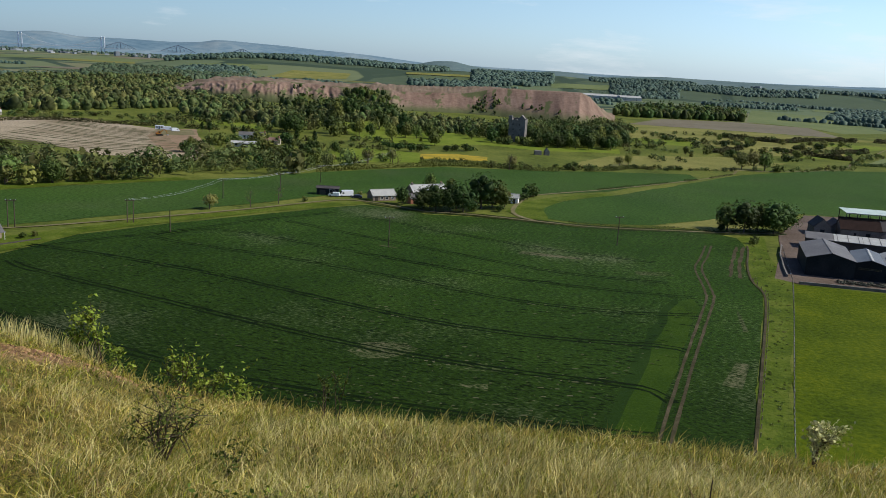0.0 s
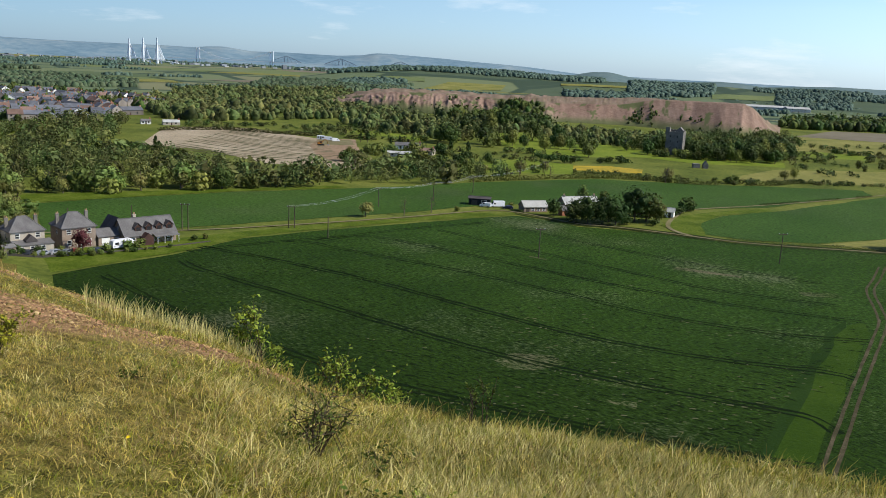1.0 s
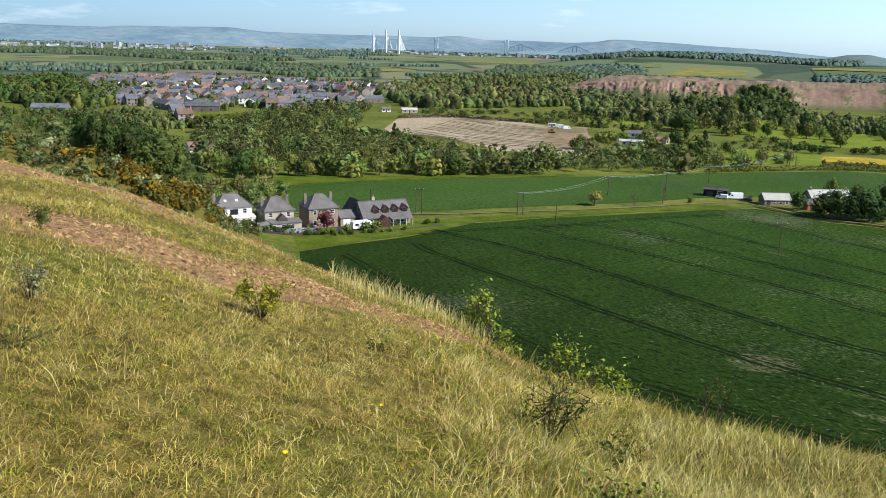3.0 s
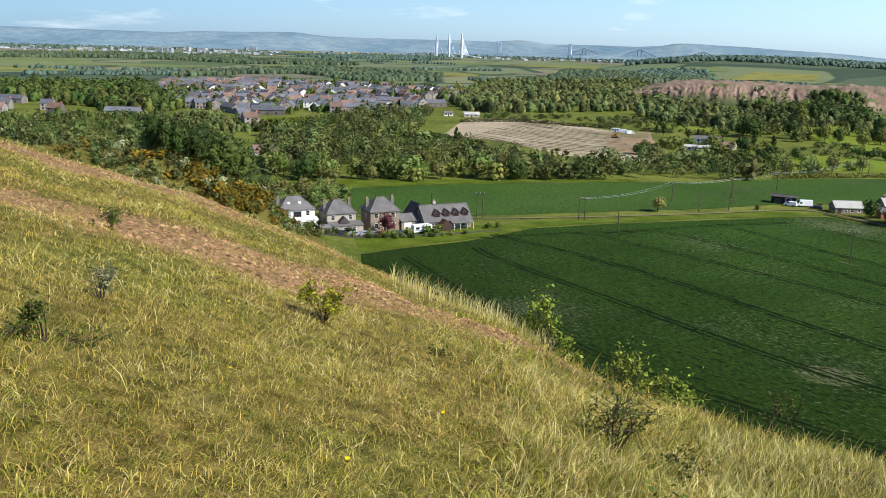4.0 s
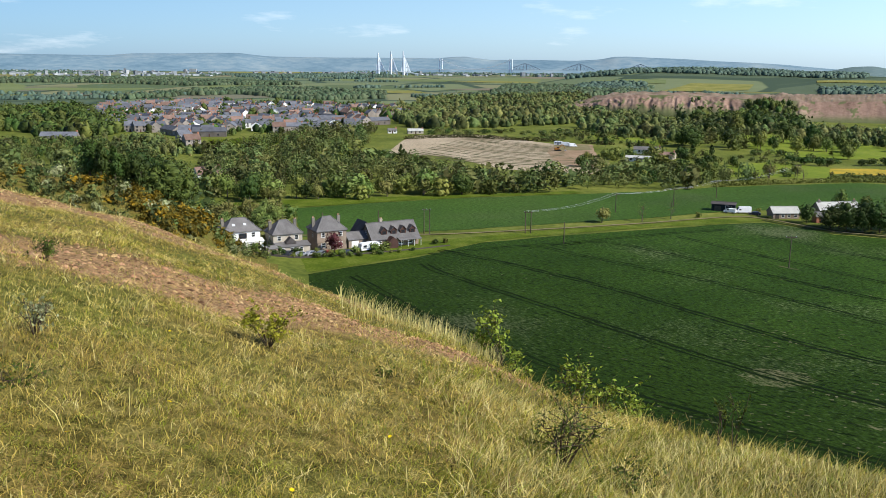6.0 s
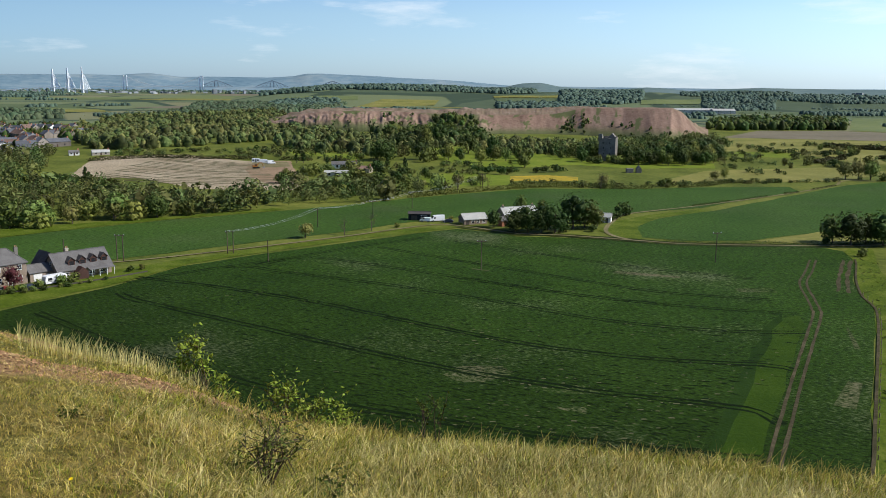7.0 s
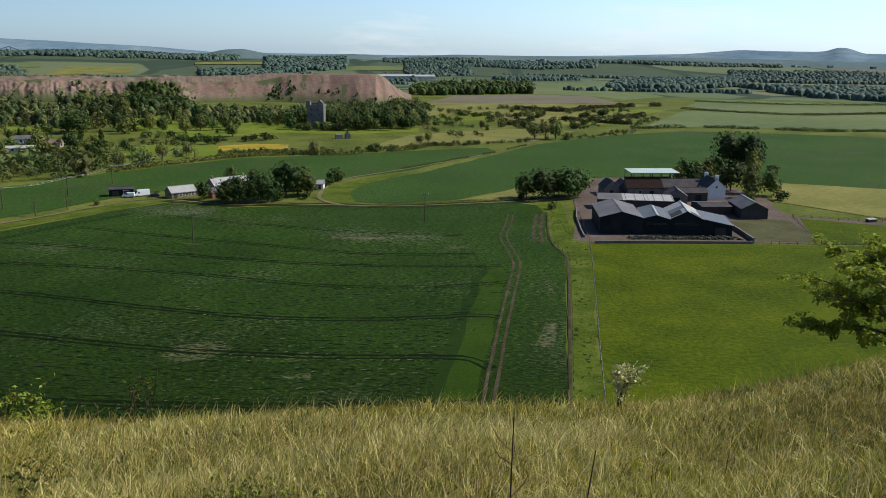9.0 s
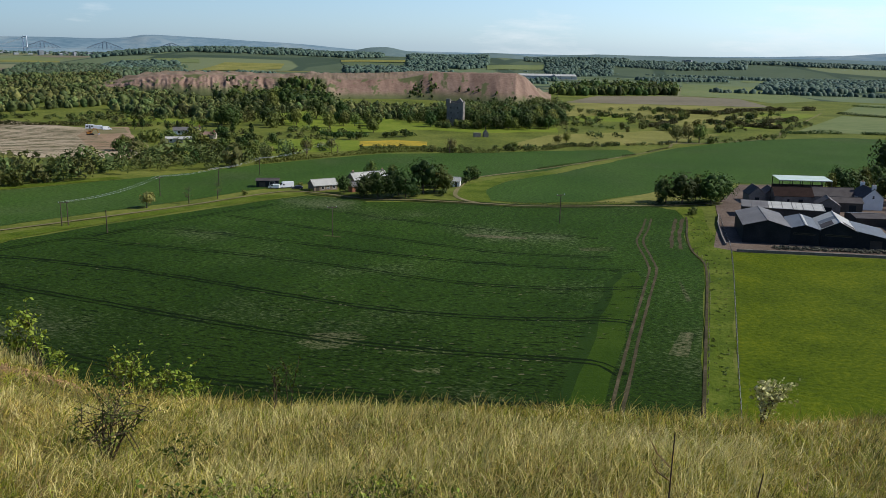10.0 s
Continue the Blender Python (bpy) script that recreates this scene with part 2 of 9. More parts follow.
def ground_z(x, y):
    """Height of the land: the steep hill underfoot, a shoulder of it to the west, the plain at zero."""
    x, y = np.asarray(x, float), np.asarray(y, float)
    r = np.hypot(x, y) + 1e-6
    a = np.degrees(np.arctan2(x, y))
    d = np.tan(np.radians(np.interp(a, BROW[:, 0], BROW[:, 1])))
    brow = np.interp(a, BROW[:, 0], BROW[:, 2])
    h = EYE_UP - 0.25
    c = h / brow**2
    s = d - 2 * h / brow
    hill = 55 - EYE_UP - s * r - c * r * r
    back = smooth_step(60, 130, np.abs(a - (-9)))
    hill = hill * (1 - back) + back * np.maximum(55 - EYE_UP + 12 * (1 - np.exp(-np.maximum(-s, 0) * r / 12)) - np.maximum(s, 0) * r - (r / 60.0) ** 2, 0)
    spur = np.interp(a, SPUR[:, 0], SPUR[:, 1]) * np.exp(-(((r - 205) / 42) ** 2))
    bumps = 0.12 * np.sin(x * 0.9 + 1.3 * np.sin(y * 0.5)) * np.sin(y * 1.1 + x * 0.3) * smooth_step(2, 6, r) * smooth_step(80, 40, r)
    k = 4.0
    z = np.logaddexp(np.clip(hill, -200, 80) / k, 0.0) * k - k * math.log(2) * (hill < 12) * 0
    z = np.where(hill < -25, 0.0, z - k * math.log(2) * np.exp(-np.maximum(hill, 0) / 6))
    return np.maximum(np.maximum(z, 0) + bumps * (hill > 5), spur)


def gz(x, y):
    return float(ground_z(x, y))


def curve_points(pts, step=4.0):
    """A smooth line through the given points."""
    p = [Vector((*q, 0)) for q in pts]
    p = [2 * p[0] - p[1], *p, 2 * p[-1] - p[-2]]
    out = []
    for k in range(1, len(p) - 2):
        n = max(2, int((p[k + 1] - p[k]).length / step))
        for j in range(n):
            t = j / n
            out.append(0.5 * (2 * p[k] + (p[k + 1] - p[k - 1]) * t + (2 * p[k - 1] - 5 * p[k] + 4 * p[k + 1] - p[k + 2]) * t * t + (3 * p[k] - p[k - 1] - 3 * p[k + 1] + p[k + 2]) * t**3))
    out.append(p[-2])
    return out


def area(name, pts, mat, lift, label, wobble=0.6, category="field"):
    """A flat patch of land with slightly uneven edges."""
    rng = random.Random(name + str(pts[0]))
    ring = []
    for k in range(len(pts)):
        a, b = Vector(pts[k]), Vector(pts[(k + 1) % len(pts)])
        n = max(1, int((b - a).length / 9))
        for j in range(n):
            q = a.lerp(b, j / n)
            ring.append((q.x + rng.uniform(-wobble, wobble), q.y + rng.uniform(-wobble, wobble), lift))
    bm = bmesh.new()
    f = bm.faces.new([bm.verts.new(v) for v in ring])
    f.normal_update()
    if f.normal.z < 0:
        f.normal_flip()
    bmesh.ops.triangulate(bm, faces=[f], ngon_method="EAR_CLIP")
    me = bpy.data.meshes.new(name)
    bm.to_mesh(me); bm.free()
    me.materials.append(mat)
    return tagged(new(name, me), label, category, kind="structure")


def ribbon(name, pts, width, mat, lift, label="", category="road", parent=None, side=0.0, ragged=0.1, kind="structure"):
    rng = random.Random(name + str(pts[0]) + str(side))
    line = curve_points(pts, 3.0)
    verts, faces = [], []
    for k, q in enumerate(line):
        d = (line[min(k + 1, len(line) - 1)] - line[max(k - 1, 0)]).normalized()
        n = Vector((-d.y, d.x, 0))
        w1, w2 = width / 2 * (1 + rng.uniform(-ragged, ragged)), width / 2 * (1 + rng.uniform(-ragged, ragged))
        for v in (q + n * (side + w1), q + n * (side - w2)):
            verts.append((v.x, v.y, lift + gz(v.x, v.y)))
        if k:
            faces.append((2 * k - 2, 2 * k - 1, 2 * k + 1, 2 * k))
    ob = mesh_object(name, verts, faces, mat, parent)
    if parent is None:
        tagged(ob, label, category, kind=kind)
    return ob


def polar(az, r):
    return (r * math.sin(radians(az)), r * math.cos(radians(az)))

# ---- the land ----
def build_ground():
    rings = np.concatenate([[0.0], np.geomspace(0.5, 60, 90), np.geomspace(62, 400, 60), np.geomspace(420, 4950, 40)])
    az = np.radians(np.arange(-180, 180, 0.75))
    n, m = len(rings), len(az)
    R, A = np.meshgrid(rings, az, indexing="ij")
    X, Y = R * np.sin(A), R * np.cos(A)
    Z = ground_z(X, Y)
    verts = np.stack([X, Y, Z], -1).reshape(-1, 3)
    i, j = np.meshgrid(np.arange(n - 1), np.arange(m), indexing="ij")
    a, b = i * m + j, i * m + (j + 1) % m
    faces = np.stack([a, b, b + m, a + m], -1).reshape(-1, 4)
    me = quick_mesh("ground", verts, faces, [M["meadow"], M["hill"], M["plain_far"]], smooth=True)
    rc = (rings[:-1] + rings[1:])[:, None] / 2 + 0 * az
    zc = Z[:-1]
    me.polygons.foreach_set("material_index", (((zc > 2.0) & (rc < 300)) + 2 * (rc > 1150)).astype(np.int32).ravel())
    bare = me.attributes.new("bare", "FLOAT", "POINT")
    bare.data.foreach_set("value", bareness(verts[:, 0], verts[:, 1]).astype(np.float32))
    return tagged(new("ground", me), "grassy shale hillside falling to a wide farmed plain", "ground", kind="structure")


# Bare red shale trails on the hill, as lines of bearing and distance
def down_to(az, slope):
    """How far off the hill lies at a bearing, looking down by that many degrees."""
    for r in np.arange(3.0, 60.0, 0.1):
        x, y = polar(az, r)
        if math.degrees(math.atan2(55 - gz(x, y), r)) < slope:
            return float(r)
    return float(np.interp(az, BROW[:, 0], BROW[:, 2]))


TRAILS = [([(a, down_to(a, s)) for a, s in ((-62, 7.6), (-59.1, 8.9), (-54.6, 10.4), (-47.9, 12.6), (-40.6, 14.6), (-34.9, 15.9), (-29.0, 17.5), (-23.1, 19.3), (-20.0, 20.4))], 1.45),
          ([(a, down_to(a, s)) for a, s in ((-52.6, 7.9), (-48.4, 8.9), (-44.2, 10.6), (-40, 12.3), (-37.0, 13.4), (-33.5, 15.0))], 4.2)]


def bareness(x, y):
    best = np.zeros(np.shape(x))
    for line, width in TRAILS:
        p = np.array([polar(a, r) for a, r in line])
        for q0, q1 in zip(p[:-1], p[1:]):
            e = q1 - q0
            t = np.clip(((x - q0[0]) * e[0] + (y - q0[1]) * e[1]) / (e @ e), 0, 1)
            d = np.hypot(x - q0[0] - t * e[0], y - q0[1] - t * e[1])
            best = np.maximum(best, 1 - smooth_step(width * 0.15, width * 1.7, d))
    return best


def hill_material():
    m = material("hill_turf", [(0.013, 0.013, 0.003), (0.062, 0.055, 0.012), (0.16, 0.132, 0.038), (0.31, 0.25, 0.095)], 6.0, 60.0, bump=1.0, balance=0.62)
    t = m.node_tree
    link = t.links.new
    shader = next(n for n in t.nodes if n.type == "BSDF_PRINCIPLED")
    turf = shader.inputs["Base Color"].links[0].from_socket
    geo0 = t.nodes.new("ShaderNodeNewGeometry")
    broad = t.nodes.new("ShaderNodeTexNoise")
    broad.inputs["Scale"].default_value, broad.inputs["Detail"].default_value = 0.45, 4
    link(geo0.outputs["Position"], broad.inputs[0])
    patch = t.nodes.new("ShaderNodeValToRGB")
    e = patch.color_ramp.elements
    e.new(0.5)
    for k, (at, c) in enumerate(((0.36, (0.80, 0.95, 0.65)), (0.5, (0.95, 0.97, 0.85)), (0.64, (1.10, 1.0, 0.9)))):
        e[k].position, e[k].color = at, (*c, 1)
    link(broad.outputs[0], patch.inputs[0])
    tinted = t.nodes.new("ShaderNodeMixRGB")
    tinted.blend_type = "MULTIPLY"
    tinted.inputs[0].default_value = 1.0
    link(turf, tinted.inputs[1]); link(patch.outputs[0], tinted.inputs[2])
    turf = tinted.outputs[0]
    att = t.nodes.new("ShaderNodeAttribute")
    att.attribute_name = "bare"
    geo = t.nodes.new("ShaderNodeNewGeometry")
    chips = t.nodes.new("ShaderNodeTexVoronoi")
    chips.inputs["Scale"].default_value = 17.0
    link(geo.outputs["Position"], chips.inputs["Vector"])
    ramp = t.nodes.new("ShaderNodeValToRGB")
    ramp.color_ramp.elements[0].color, ramp.color_ramp.elements[1].color = (0.075, 0.044, 0.020, 1), (0.33, 0.205, 0.100, 1)
    link(chips.outputs["Color"], ramp.inputs[0])
    edge = t.nodes.new("ShaderNodeTexNoise")
    edge.inputs["Scale"].default_value, edge.inputs["Detail"].default_value = 2.4, 8
    link(geo.outputs["Position"], edge.inputs[0])
    add = t.nodes.new("ShaderNodeMath"); add.operation = "ADD"
    link(att.outputs["Fac"], add.inputs[0]); link(edge.outputs[0], add.inputs[1])
    cut = t.nodes.new("ShaderNodeMapRange")
    cut.inputs[1].default_value, cut.inputs[2].default_value = 0.84, 1.16
    link(add.outputs[0], cut.inputs[0])
    mixc = t.nodes.new("ShaderNodeMixRGB")
    link(cut.outputs[0], mixc.inputs[0]); link(turf, mixc.inputs[1]); link(ramp.outputs[0], mixc.inputs[2]); link(mixc.outputs[0], shader.inputs["Base Color"])
    return m


M["hill"] = hill_material()
build_ground()

def crop_streaks(m, angle, pale, amount, low=0.92, high=1.10, deep=0.40, bright=1.62):
    """Thin, drill-wise streaks where the crop stands poorly."""
    t = m.node_tree
    link = t.links.new
    shader = next(n for n in t.nodes if n.type == "BSDF_PRINCIPLED")
    base = shader.inputs["Base Color"].links[0].from_socket
    geo = t.nodes.new("ShaderNodeNewGeometry")
    turn = t.nodes.new("ShaderNodeMapping")
    turn.inputs["Rotation"].default_value = (0, 0, radians(angle))
    squash = t.nodes.new("ShaderNodeMapping")
    squash.inputs["Scale"].default_value = (0.8, 1.5, 1)
    fine, broad = t.nodes.new("ShaderNodeTexNoise"), t.nodes.new("ShaderNodeTexNoise")
    fine.inputs["Scale"].default_value, fine.inputs["Detail"].default_value, fine.inputs["Roughness"].default_value = 1.0, 7, 0.75
    broad.inputs["Scale"].default_value, broad.inputs["Detail"].default_value = 0.022, 3
    link(geo.outputs["Position"], turn.inputs[0]); link(turn.outputs[0], squash.inputs[0]); link(squash.outputs[0], fine.inputs[0]); link(geo.outputs["Position"], broad.inputs[0])
    add = t.nodes.new("ShaderNodeMath"); add.operation = "MULTIPLY_ADD"
    add.inputs[1].default_value = 0.75
    link(broad.outputs[0], add.inputs[0]); link(fine.outputs[0], add.inputs[2])
    cut = t.nodes.new("ShaderNodeMapRange")
    cut.inputs[1].default_value, cut.inputs[2].default_value, cut.inputs[4].default_value = low, high, amount
    link(add.outputs[0], cut.inputs[0])
    dark = t.nodes.new("ShaderNodeMapRange")
    dark.inputs[1].default_value, dark.inputs[2].default_value, dark.inputs[3].default_value, dark.inputs[4].default_value = 0.36, 0.62, deep, bright
    link(fine.outputs[0], dark.inputs[0])
    tone = t.nodes.new("ShaderNodeHueSaturation")
    link(dark.outputs[0], tone.inputs["Value"]); link(base, tone.inputs["Color"])
    mixc = t.nodes.new("ShaderNodeMixRGB")
    mixc.inputs[2].default_value = (*pale, 1)
    link(cut.outputs[0], mixc.inputs[0]); link(tone.outputs[0], mixc.inputs[1]); link(mixc.outputs[0], shader.inputs["Base Color"])


crop_streaks(M["crop"], 26, (0.125, 0.125, 0.075), 0.7, 0.965, 1.12, 0.20, 1.9)
crop_streaks(M["crop_far"], -38, (0.08, 0.085, 0.045), 0.45)
crop_streaks(M["stubble"], 22, (0.12, 0.10, 0.055), 0.4)

# the fuzz of upright leaves pales the crop towards the horizon
for key in ("crop", "lush"):
    fuzz = next(n for n in M[key].node_tree.nodes if n.type == "BSDF_PRINCIPLED")
    fuzz.inputs["Sheen Weight"].default_value, fuzz.inputs["Sheen Roughness"].default_value = 0.03, 0.3
    fuzz.inputs["Sheen Tint"].default_value = (0.5, 0.7, 0.25, 1)


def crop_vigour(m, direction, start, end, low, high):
    """The crop's colour grows paler across the field, along the given direction."""
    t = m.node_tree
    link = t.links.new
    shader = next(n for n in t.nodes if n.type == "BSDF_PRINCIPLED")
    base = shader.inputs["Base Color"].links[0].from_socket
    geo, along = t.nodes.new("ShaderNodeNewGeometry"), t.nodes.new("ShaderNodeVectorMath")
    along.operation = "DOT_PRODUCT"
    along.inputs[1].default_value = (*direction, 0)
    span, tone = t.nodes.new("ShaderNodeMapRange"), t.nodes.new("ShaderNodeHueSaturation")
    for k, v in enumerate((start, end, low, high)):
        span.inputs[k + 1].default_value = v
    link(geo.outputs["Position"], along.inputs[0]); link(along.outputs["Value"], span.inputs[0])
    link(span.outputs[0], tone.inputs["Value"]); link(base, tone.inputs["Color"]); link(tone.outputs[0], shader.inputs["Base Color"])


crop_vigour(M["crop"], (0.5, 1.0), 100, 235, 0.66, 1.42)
M["drill"] = material("weedy_drill_line", [(0.05, 0.05, 0.022), (0.085, 0.082, 0.038), (0.15, 0.135, 0.08)], 0.1, 0.8, bump=0.4)

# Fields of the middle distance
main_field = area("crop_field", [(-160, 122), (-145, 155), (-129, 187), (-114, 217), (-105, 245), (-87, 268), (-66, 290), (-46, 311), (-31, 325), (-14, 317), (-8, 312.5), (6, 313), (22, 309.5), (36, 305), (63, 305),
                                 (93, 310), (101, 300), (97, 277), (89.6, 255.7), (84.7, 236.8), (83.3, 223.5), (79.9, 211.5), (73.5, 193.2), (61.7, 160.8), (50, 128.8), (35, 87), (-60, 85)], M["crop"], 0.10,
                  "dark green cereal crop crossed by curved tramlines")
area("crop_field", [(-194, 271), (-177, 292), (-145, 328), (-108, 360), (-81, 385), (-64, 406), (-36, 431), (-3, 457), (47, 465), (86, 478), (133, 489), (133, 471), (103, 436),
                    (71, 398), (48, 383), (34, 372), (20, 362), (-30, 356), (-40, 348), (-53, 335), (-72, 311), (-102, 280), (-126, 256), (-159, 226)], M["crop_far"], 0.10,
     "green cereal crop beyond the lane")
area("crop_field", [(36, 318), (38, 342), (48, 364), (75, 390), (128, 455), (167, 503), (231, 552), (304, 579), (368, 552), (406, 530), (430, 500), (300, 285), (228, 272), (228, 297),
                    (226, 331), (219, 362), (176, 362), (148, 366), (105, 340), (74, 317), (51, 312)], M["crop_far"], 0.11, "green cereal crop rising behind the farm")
area("verge", [(22.5, 330), (27, 317), (36, 313), (38, 342), (47, 364), (75, 390), (70, 394), (44, 372), (30, 352)], M["verge"], 0.14, "bright uncut grass headland", category="verge")
area("dry_grass", [(75, 315), (105, 340), (116, 322), (101, 312)], M["dry"], 0.15, "strip of dry yellow grass below the trees", category="verge")
area("dry_grass", [(221, 340), (300, 290), (290, 262), (212, 256), (193, 296)], M["dry"], 0.16, "dry yellow grass bank behind the farm", category="verge")
area("verge", [(-168, 125), (-161, 125), (-146, 157), (-129, 190), (-115, 219), (-105, 248), (-87, 271), (-66, 294), (-46, 313), (-31, 327), (-32, 331), (-52, 320), (-70, 298), (-99, 268), (-120, 241), (-147, 206)],
     M["verge"], 0.13, "bright rough grass between field and lane", category="verge")
area("verge", [(101, 300), (97, 277), (89.6, 255.7), (84.7, 236.8), (83.3, 223.5), (79.9, 211.5), (73.5, 193.2), (61.7, 160.8), (50, 128.8), (35, 87), (41, 87), (56, 128.7), (63.3, 148.1), (73.6, 175.6), (88.1, 214.5), (95.8, 235.7), (97, 249), (107, 289), (112, 306), (104, 306)],
     M["verge"], 0.14, "bright grass strip between track and fence", category="verge")
area("pasture", [(95.8, 235.2), (123, 230), (142, 227), (167, 221), (205, 213), (240, 180), (200, 80), (41, 87), (56.1, 128.7), (63.3, 148.1), (73.6, 175.6), (88.1, 214.5)], M["pasture"], 0.12, "smooth bright green grazed pasture")
area("pasture", [(180, 264), (164, 224), (206, 214), (270, 246), (206, 250), (194, 258)], M["pasture"], 0.13, "bright green fenced paddock")
area("farmyard", [(132, 333), (148, 362), (176, 364), (196, 330), (193, 296), (186, 284), (181, 264), (206, 252), (260, 250), (258, 243), (205, 244), (182, 262), (163, 224), (144, 229), (98, 236), (93, 241), (112, 290), (120, 312)],
     M["yard"], 0.15, "pinkish shale and gravel farmyard", category="yard")
M["yard_grass"] = material("trodden_grass_and_dirt", [(0.06, 0.055, 0.028), (0.085, 0.088, 0.036), (0.12, 0.105, 0.06)], 0.12, 1.0, bump=0.6)
area("verge", [(149, 252), (152, 262), (176, 262), (170, 240), (163, 226), (146, 230)], M["yard_grass"], 0.155, "rough trodden grass beside the sheds", 1.2, "verge")
M["park"] = material("bright_parkland_grass", [(0.085, 0.125, 0.012), (0.135, 0.178, 0.020), (0.19, 0.215, 0.036)], 0.03, 0.3, bump=0.4)
for ring in ([(-193, 669), (-169, 659), (-130, 636), (-126, 597), (-160, 626), (-185, 632)], [(-93, 732), (-47, 748), (-25, 685), (-20, 563), (-37, 551), (-60, 593), (-79, 625)],
             [(-24, 659), (-7, 689), (26, 648), (40, 604), (83, 633), (118, 623), (112, 589), (57, 577), (24, 594), (-20, 563)], [(-70, 502), (-53, 530), (-18, 518), (-15, 470), (-61, 452)],
             [(235, 640), (290, 700), (340, 800), (400, 800), (330, 715), (280, 640)], [(130, 690), (160, 740), (200, 735), (190, 680)]):
    area("parkland", ring, M["park"], 0.115, "bright grassland under scattered trees", 2.0, "meadow")
area("verge", [(-222, 255), (-196, 270), (-177, 294), (-145, 330), (-108, 362), (-114, 366), (-153, 331), (-180, 309), (-204, 289), (-226, 266)], M["verge"], 0.135, "bright rough grass below the wood", category="verge")
area("stubble_field", [(-263, 463), (-296, 545), (-308, 590), (-289, 605), (-259, 618), (-193, 573), (-170, 500), (-126, 455), (-121, 430), (-143, 424), (-173, 425), (-222, 466)], M["stubble"], 0.10,
     "pale stubble field with dark drill lines")
stubble = bpy.data.objects["stubble_field"]
L0, L1 = [(-268, 604), (-231, 580), (-202, 567), (-188, 562)], [(-250, 462), (-208, 444), (-169, 440), (-133, 446)]
sr = random.Random(14)
for k in range(19):
    f = (k + 0.5) / 19
    line = [tuple(Vector(p0).lerp(Vector(p1), f) + Vector((sr.uniform(-1, 1), sr.uniform(-1, 1)))) for p0, p1 in zip(L0, L1)]
    cut = sr.randrange(3)
    ribbon("drill_line", line if cut == 0 or k % 2 else line[:3] if cut == 1 else line[1:], sr.uniform(1.3, 2.6), M["drill"], 0.16, parent=stubble, ragged=0.8)
area("building_site", [(-183, 526), (-192, 576), (-170, 584), (-156, 540), (-137, 490), (-128, 464), (-141, 448), (-162, 480)], M["red_earth"], 0.14, "levelled red earth of a small building site", category="site")
area("flower_field", [(-18, 490), (-18, 514), (3, 524), (21, 517), (20, 497), (2, 493)], M["rape"], 0.13, "strip of yellow flowers in rough grass")
area("meadow", [(63, 498), (102, 568), (185, 609), (225, 587), (172, 523), (104, 505)], M["dry"], 0.11, "yellowing hay meadow")
area("meadow", [(124, 742), (172, 833), (250, 827), (317, 759), (350, 771), (292, 664), (219, 634), (202, 735)], M["dry"], 0.12, "yellowing rough meadow dotted with shrubs")
area("meadow", [(157, 820), (182, 921), (300, 905), (392, 888), (441, 876), (327, 814), (200, 806)], M["dry"], 0.17, "far yellow field")
area("ploughed_field", [(182, 926), (250, 1068), (350, 1088), (419, 1050), (393, 895), (300, 912)], M["far_brown"], 0.15, "far brown ploughed field")
area("far_field", [(366, 1112), (497, 1497), (589, 1428), (530, 1135), (512, 1034), (425, 965), (422, 1052)], M["far_pale"], 0.19, "far green field")
area("far_field", [(288, 615), (412, 789), (495, 732), (690, 715), (640, 520), (474, 570), (408, 598)], M["far_pale"], 0.13, "far pale green field")
area("far_field", [(420, 810), (534, 982), (720, 849), (700, 735), (499, 748)], M["far_pale"], 0.14, "far pale green field")
area("far_field", [(-1825, 1116), (-1755, 1130), (-1744, 1372), (-1496, 1218), (-1287, 1023), (-1110, 804), (-1126, 736), (-1356, 760)], M["far_pale"], 0.2, "far pale green field")
area("far_field", [(-1495, 1337), (-1567, 1721), (-1295, 1458), (-1093, 1062), (-1165, 1041)], M["far_mid"], 0.2, "far green field")
area("far_field", [(-1129, 1239), (-1378, 1694), (-1271, 1711), (-973, 1382), (-957, 1255)], M["far_pale"], 0.2, "far pale green field")
area("far_field", [(-1043, 2353), (-1144, 3023), (-622, 2862), (-546, 2448), (-830, 2280)], M["far_pale"], 0.2, "far pale green field")
area("far_field", [(-388, 1746), (-397, 2407), (-305, 2410), (-187, 1956), (-289, 1824)], M["dry"], 0.2, "far yellowish field")
fr = random.Random(31)
for k in range(46):
    a_, r_ = fr.uniform(-60, 44), math.exp(fr.uniform(math.log(1400), math.log(4000)))
    if -19 < a_ < 11 and r_ < 1500:
        continue
    fx_, fy_ = polar(a_, r_)
    ln_, wd_, tn_ = fr.uniform(0.04, 0.12) * r_, fr.uniform(0.03, 0.07) * r_, radians(-a_) + fr.uniform(-0.5, 0.5)
    c_, s_ = math.cos(tn_), math.sin(tn_)
    area("far_field", [(fx_ + c_ * u * ln_ - s_ * v * wd_, fy_ + s_ * u * ln_ + c_ * v * wd_) for u, v in ((-1, -1), (0.9, -0.8), (1, 1), (-0.8, 0.9))], fr.choice((M["far_pale"], M["far_pale"], M["far_mid"], M["dry"], M["far_brown"])), 0.25 + 0.01 * k,
         "far field on the hazy plain", 3.0)
area("playing_field", [(-416, 480), (-384, 535), (-360, 508), (-354, 464), (-370, 437)], M["pasture"], 0.12, "mown grass playing field beside the town", category="field")

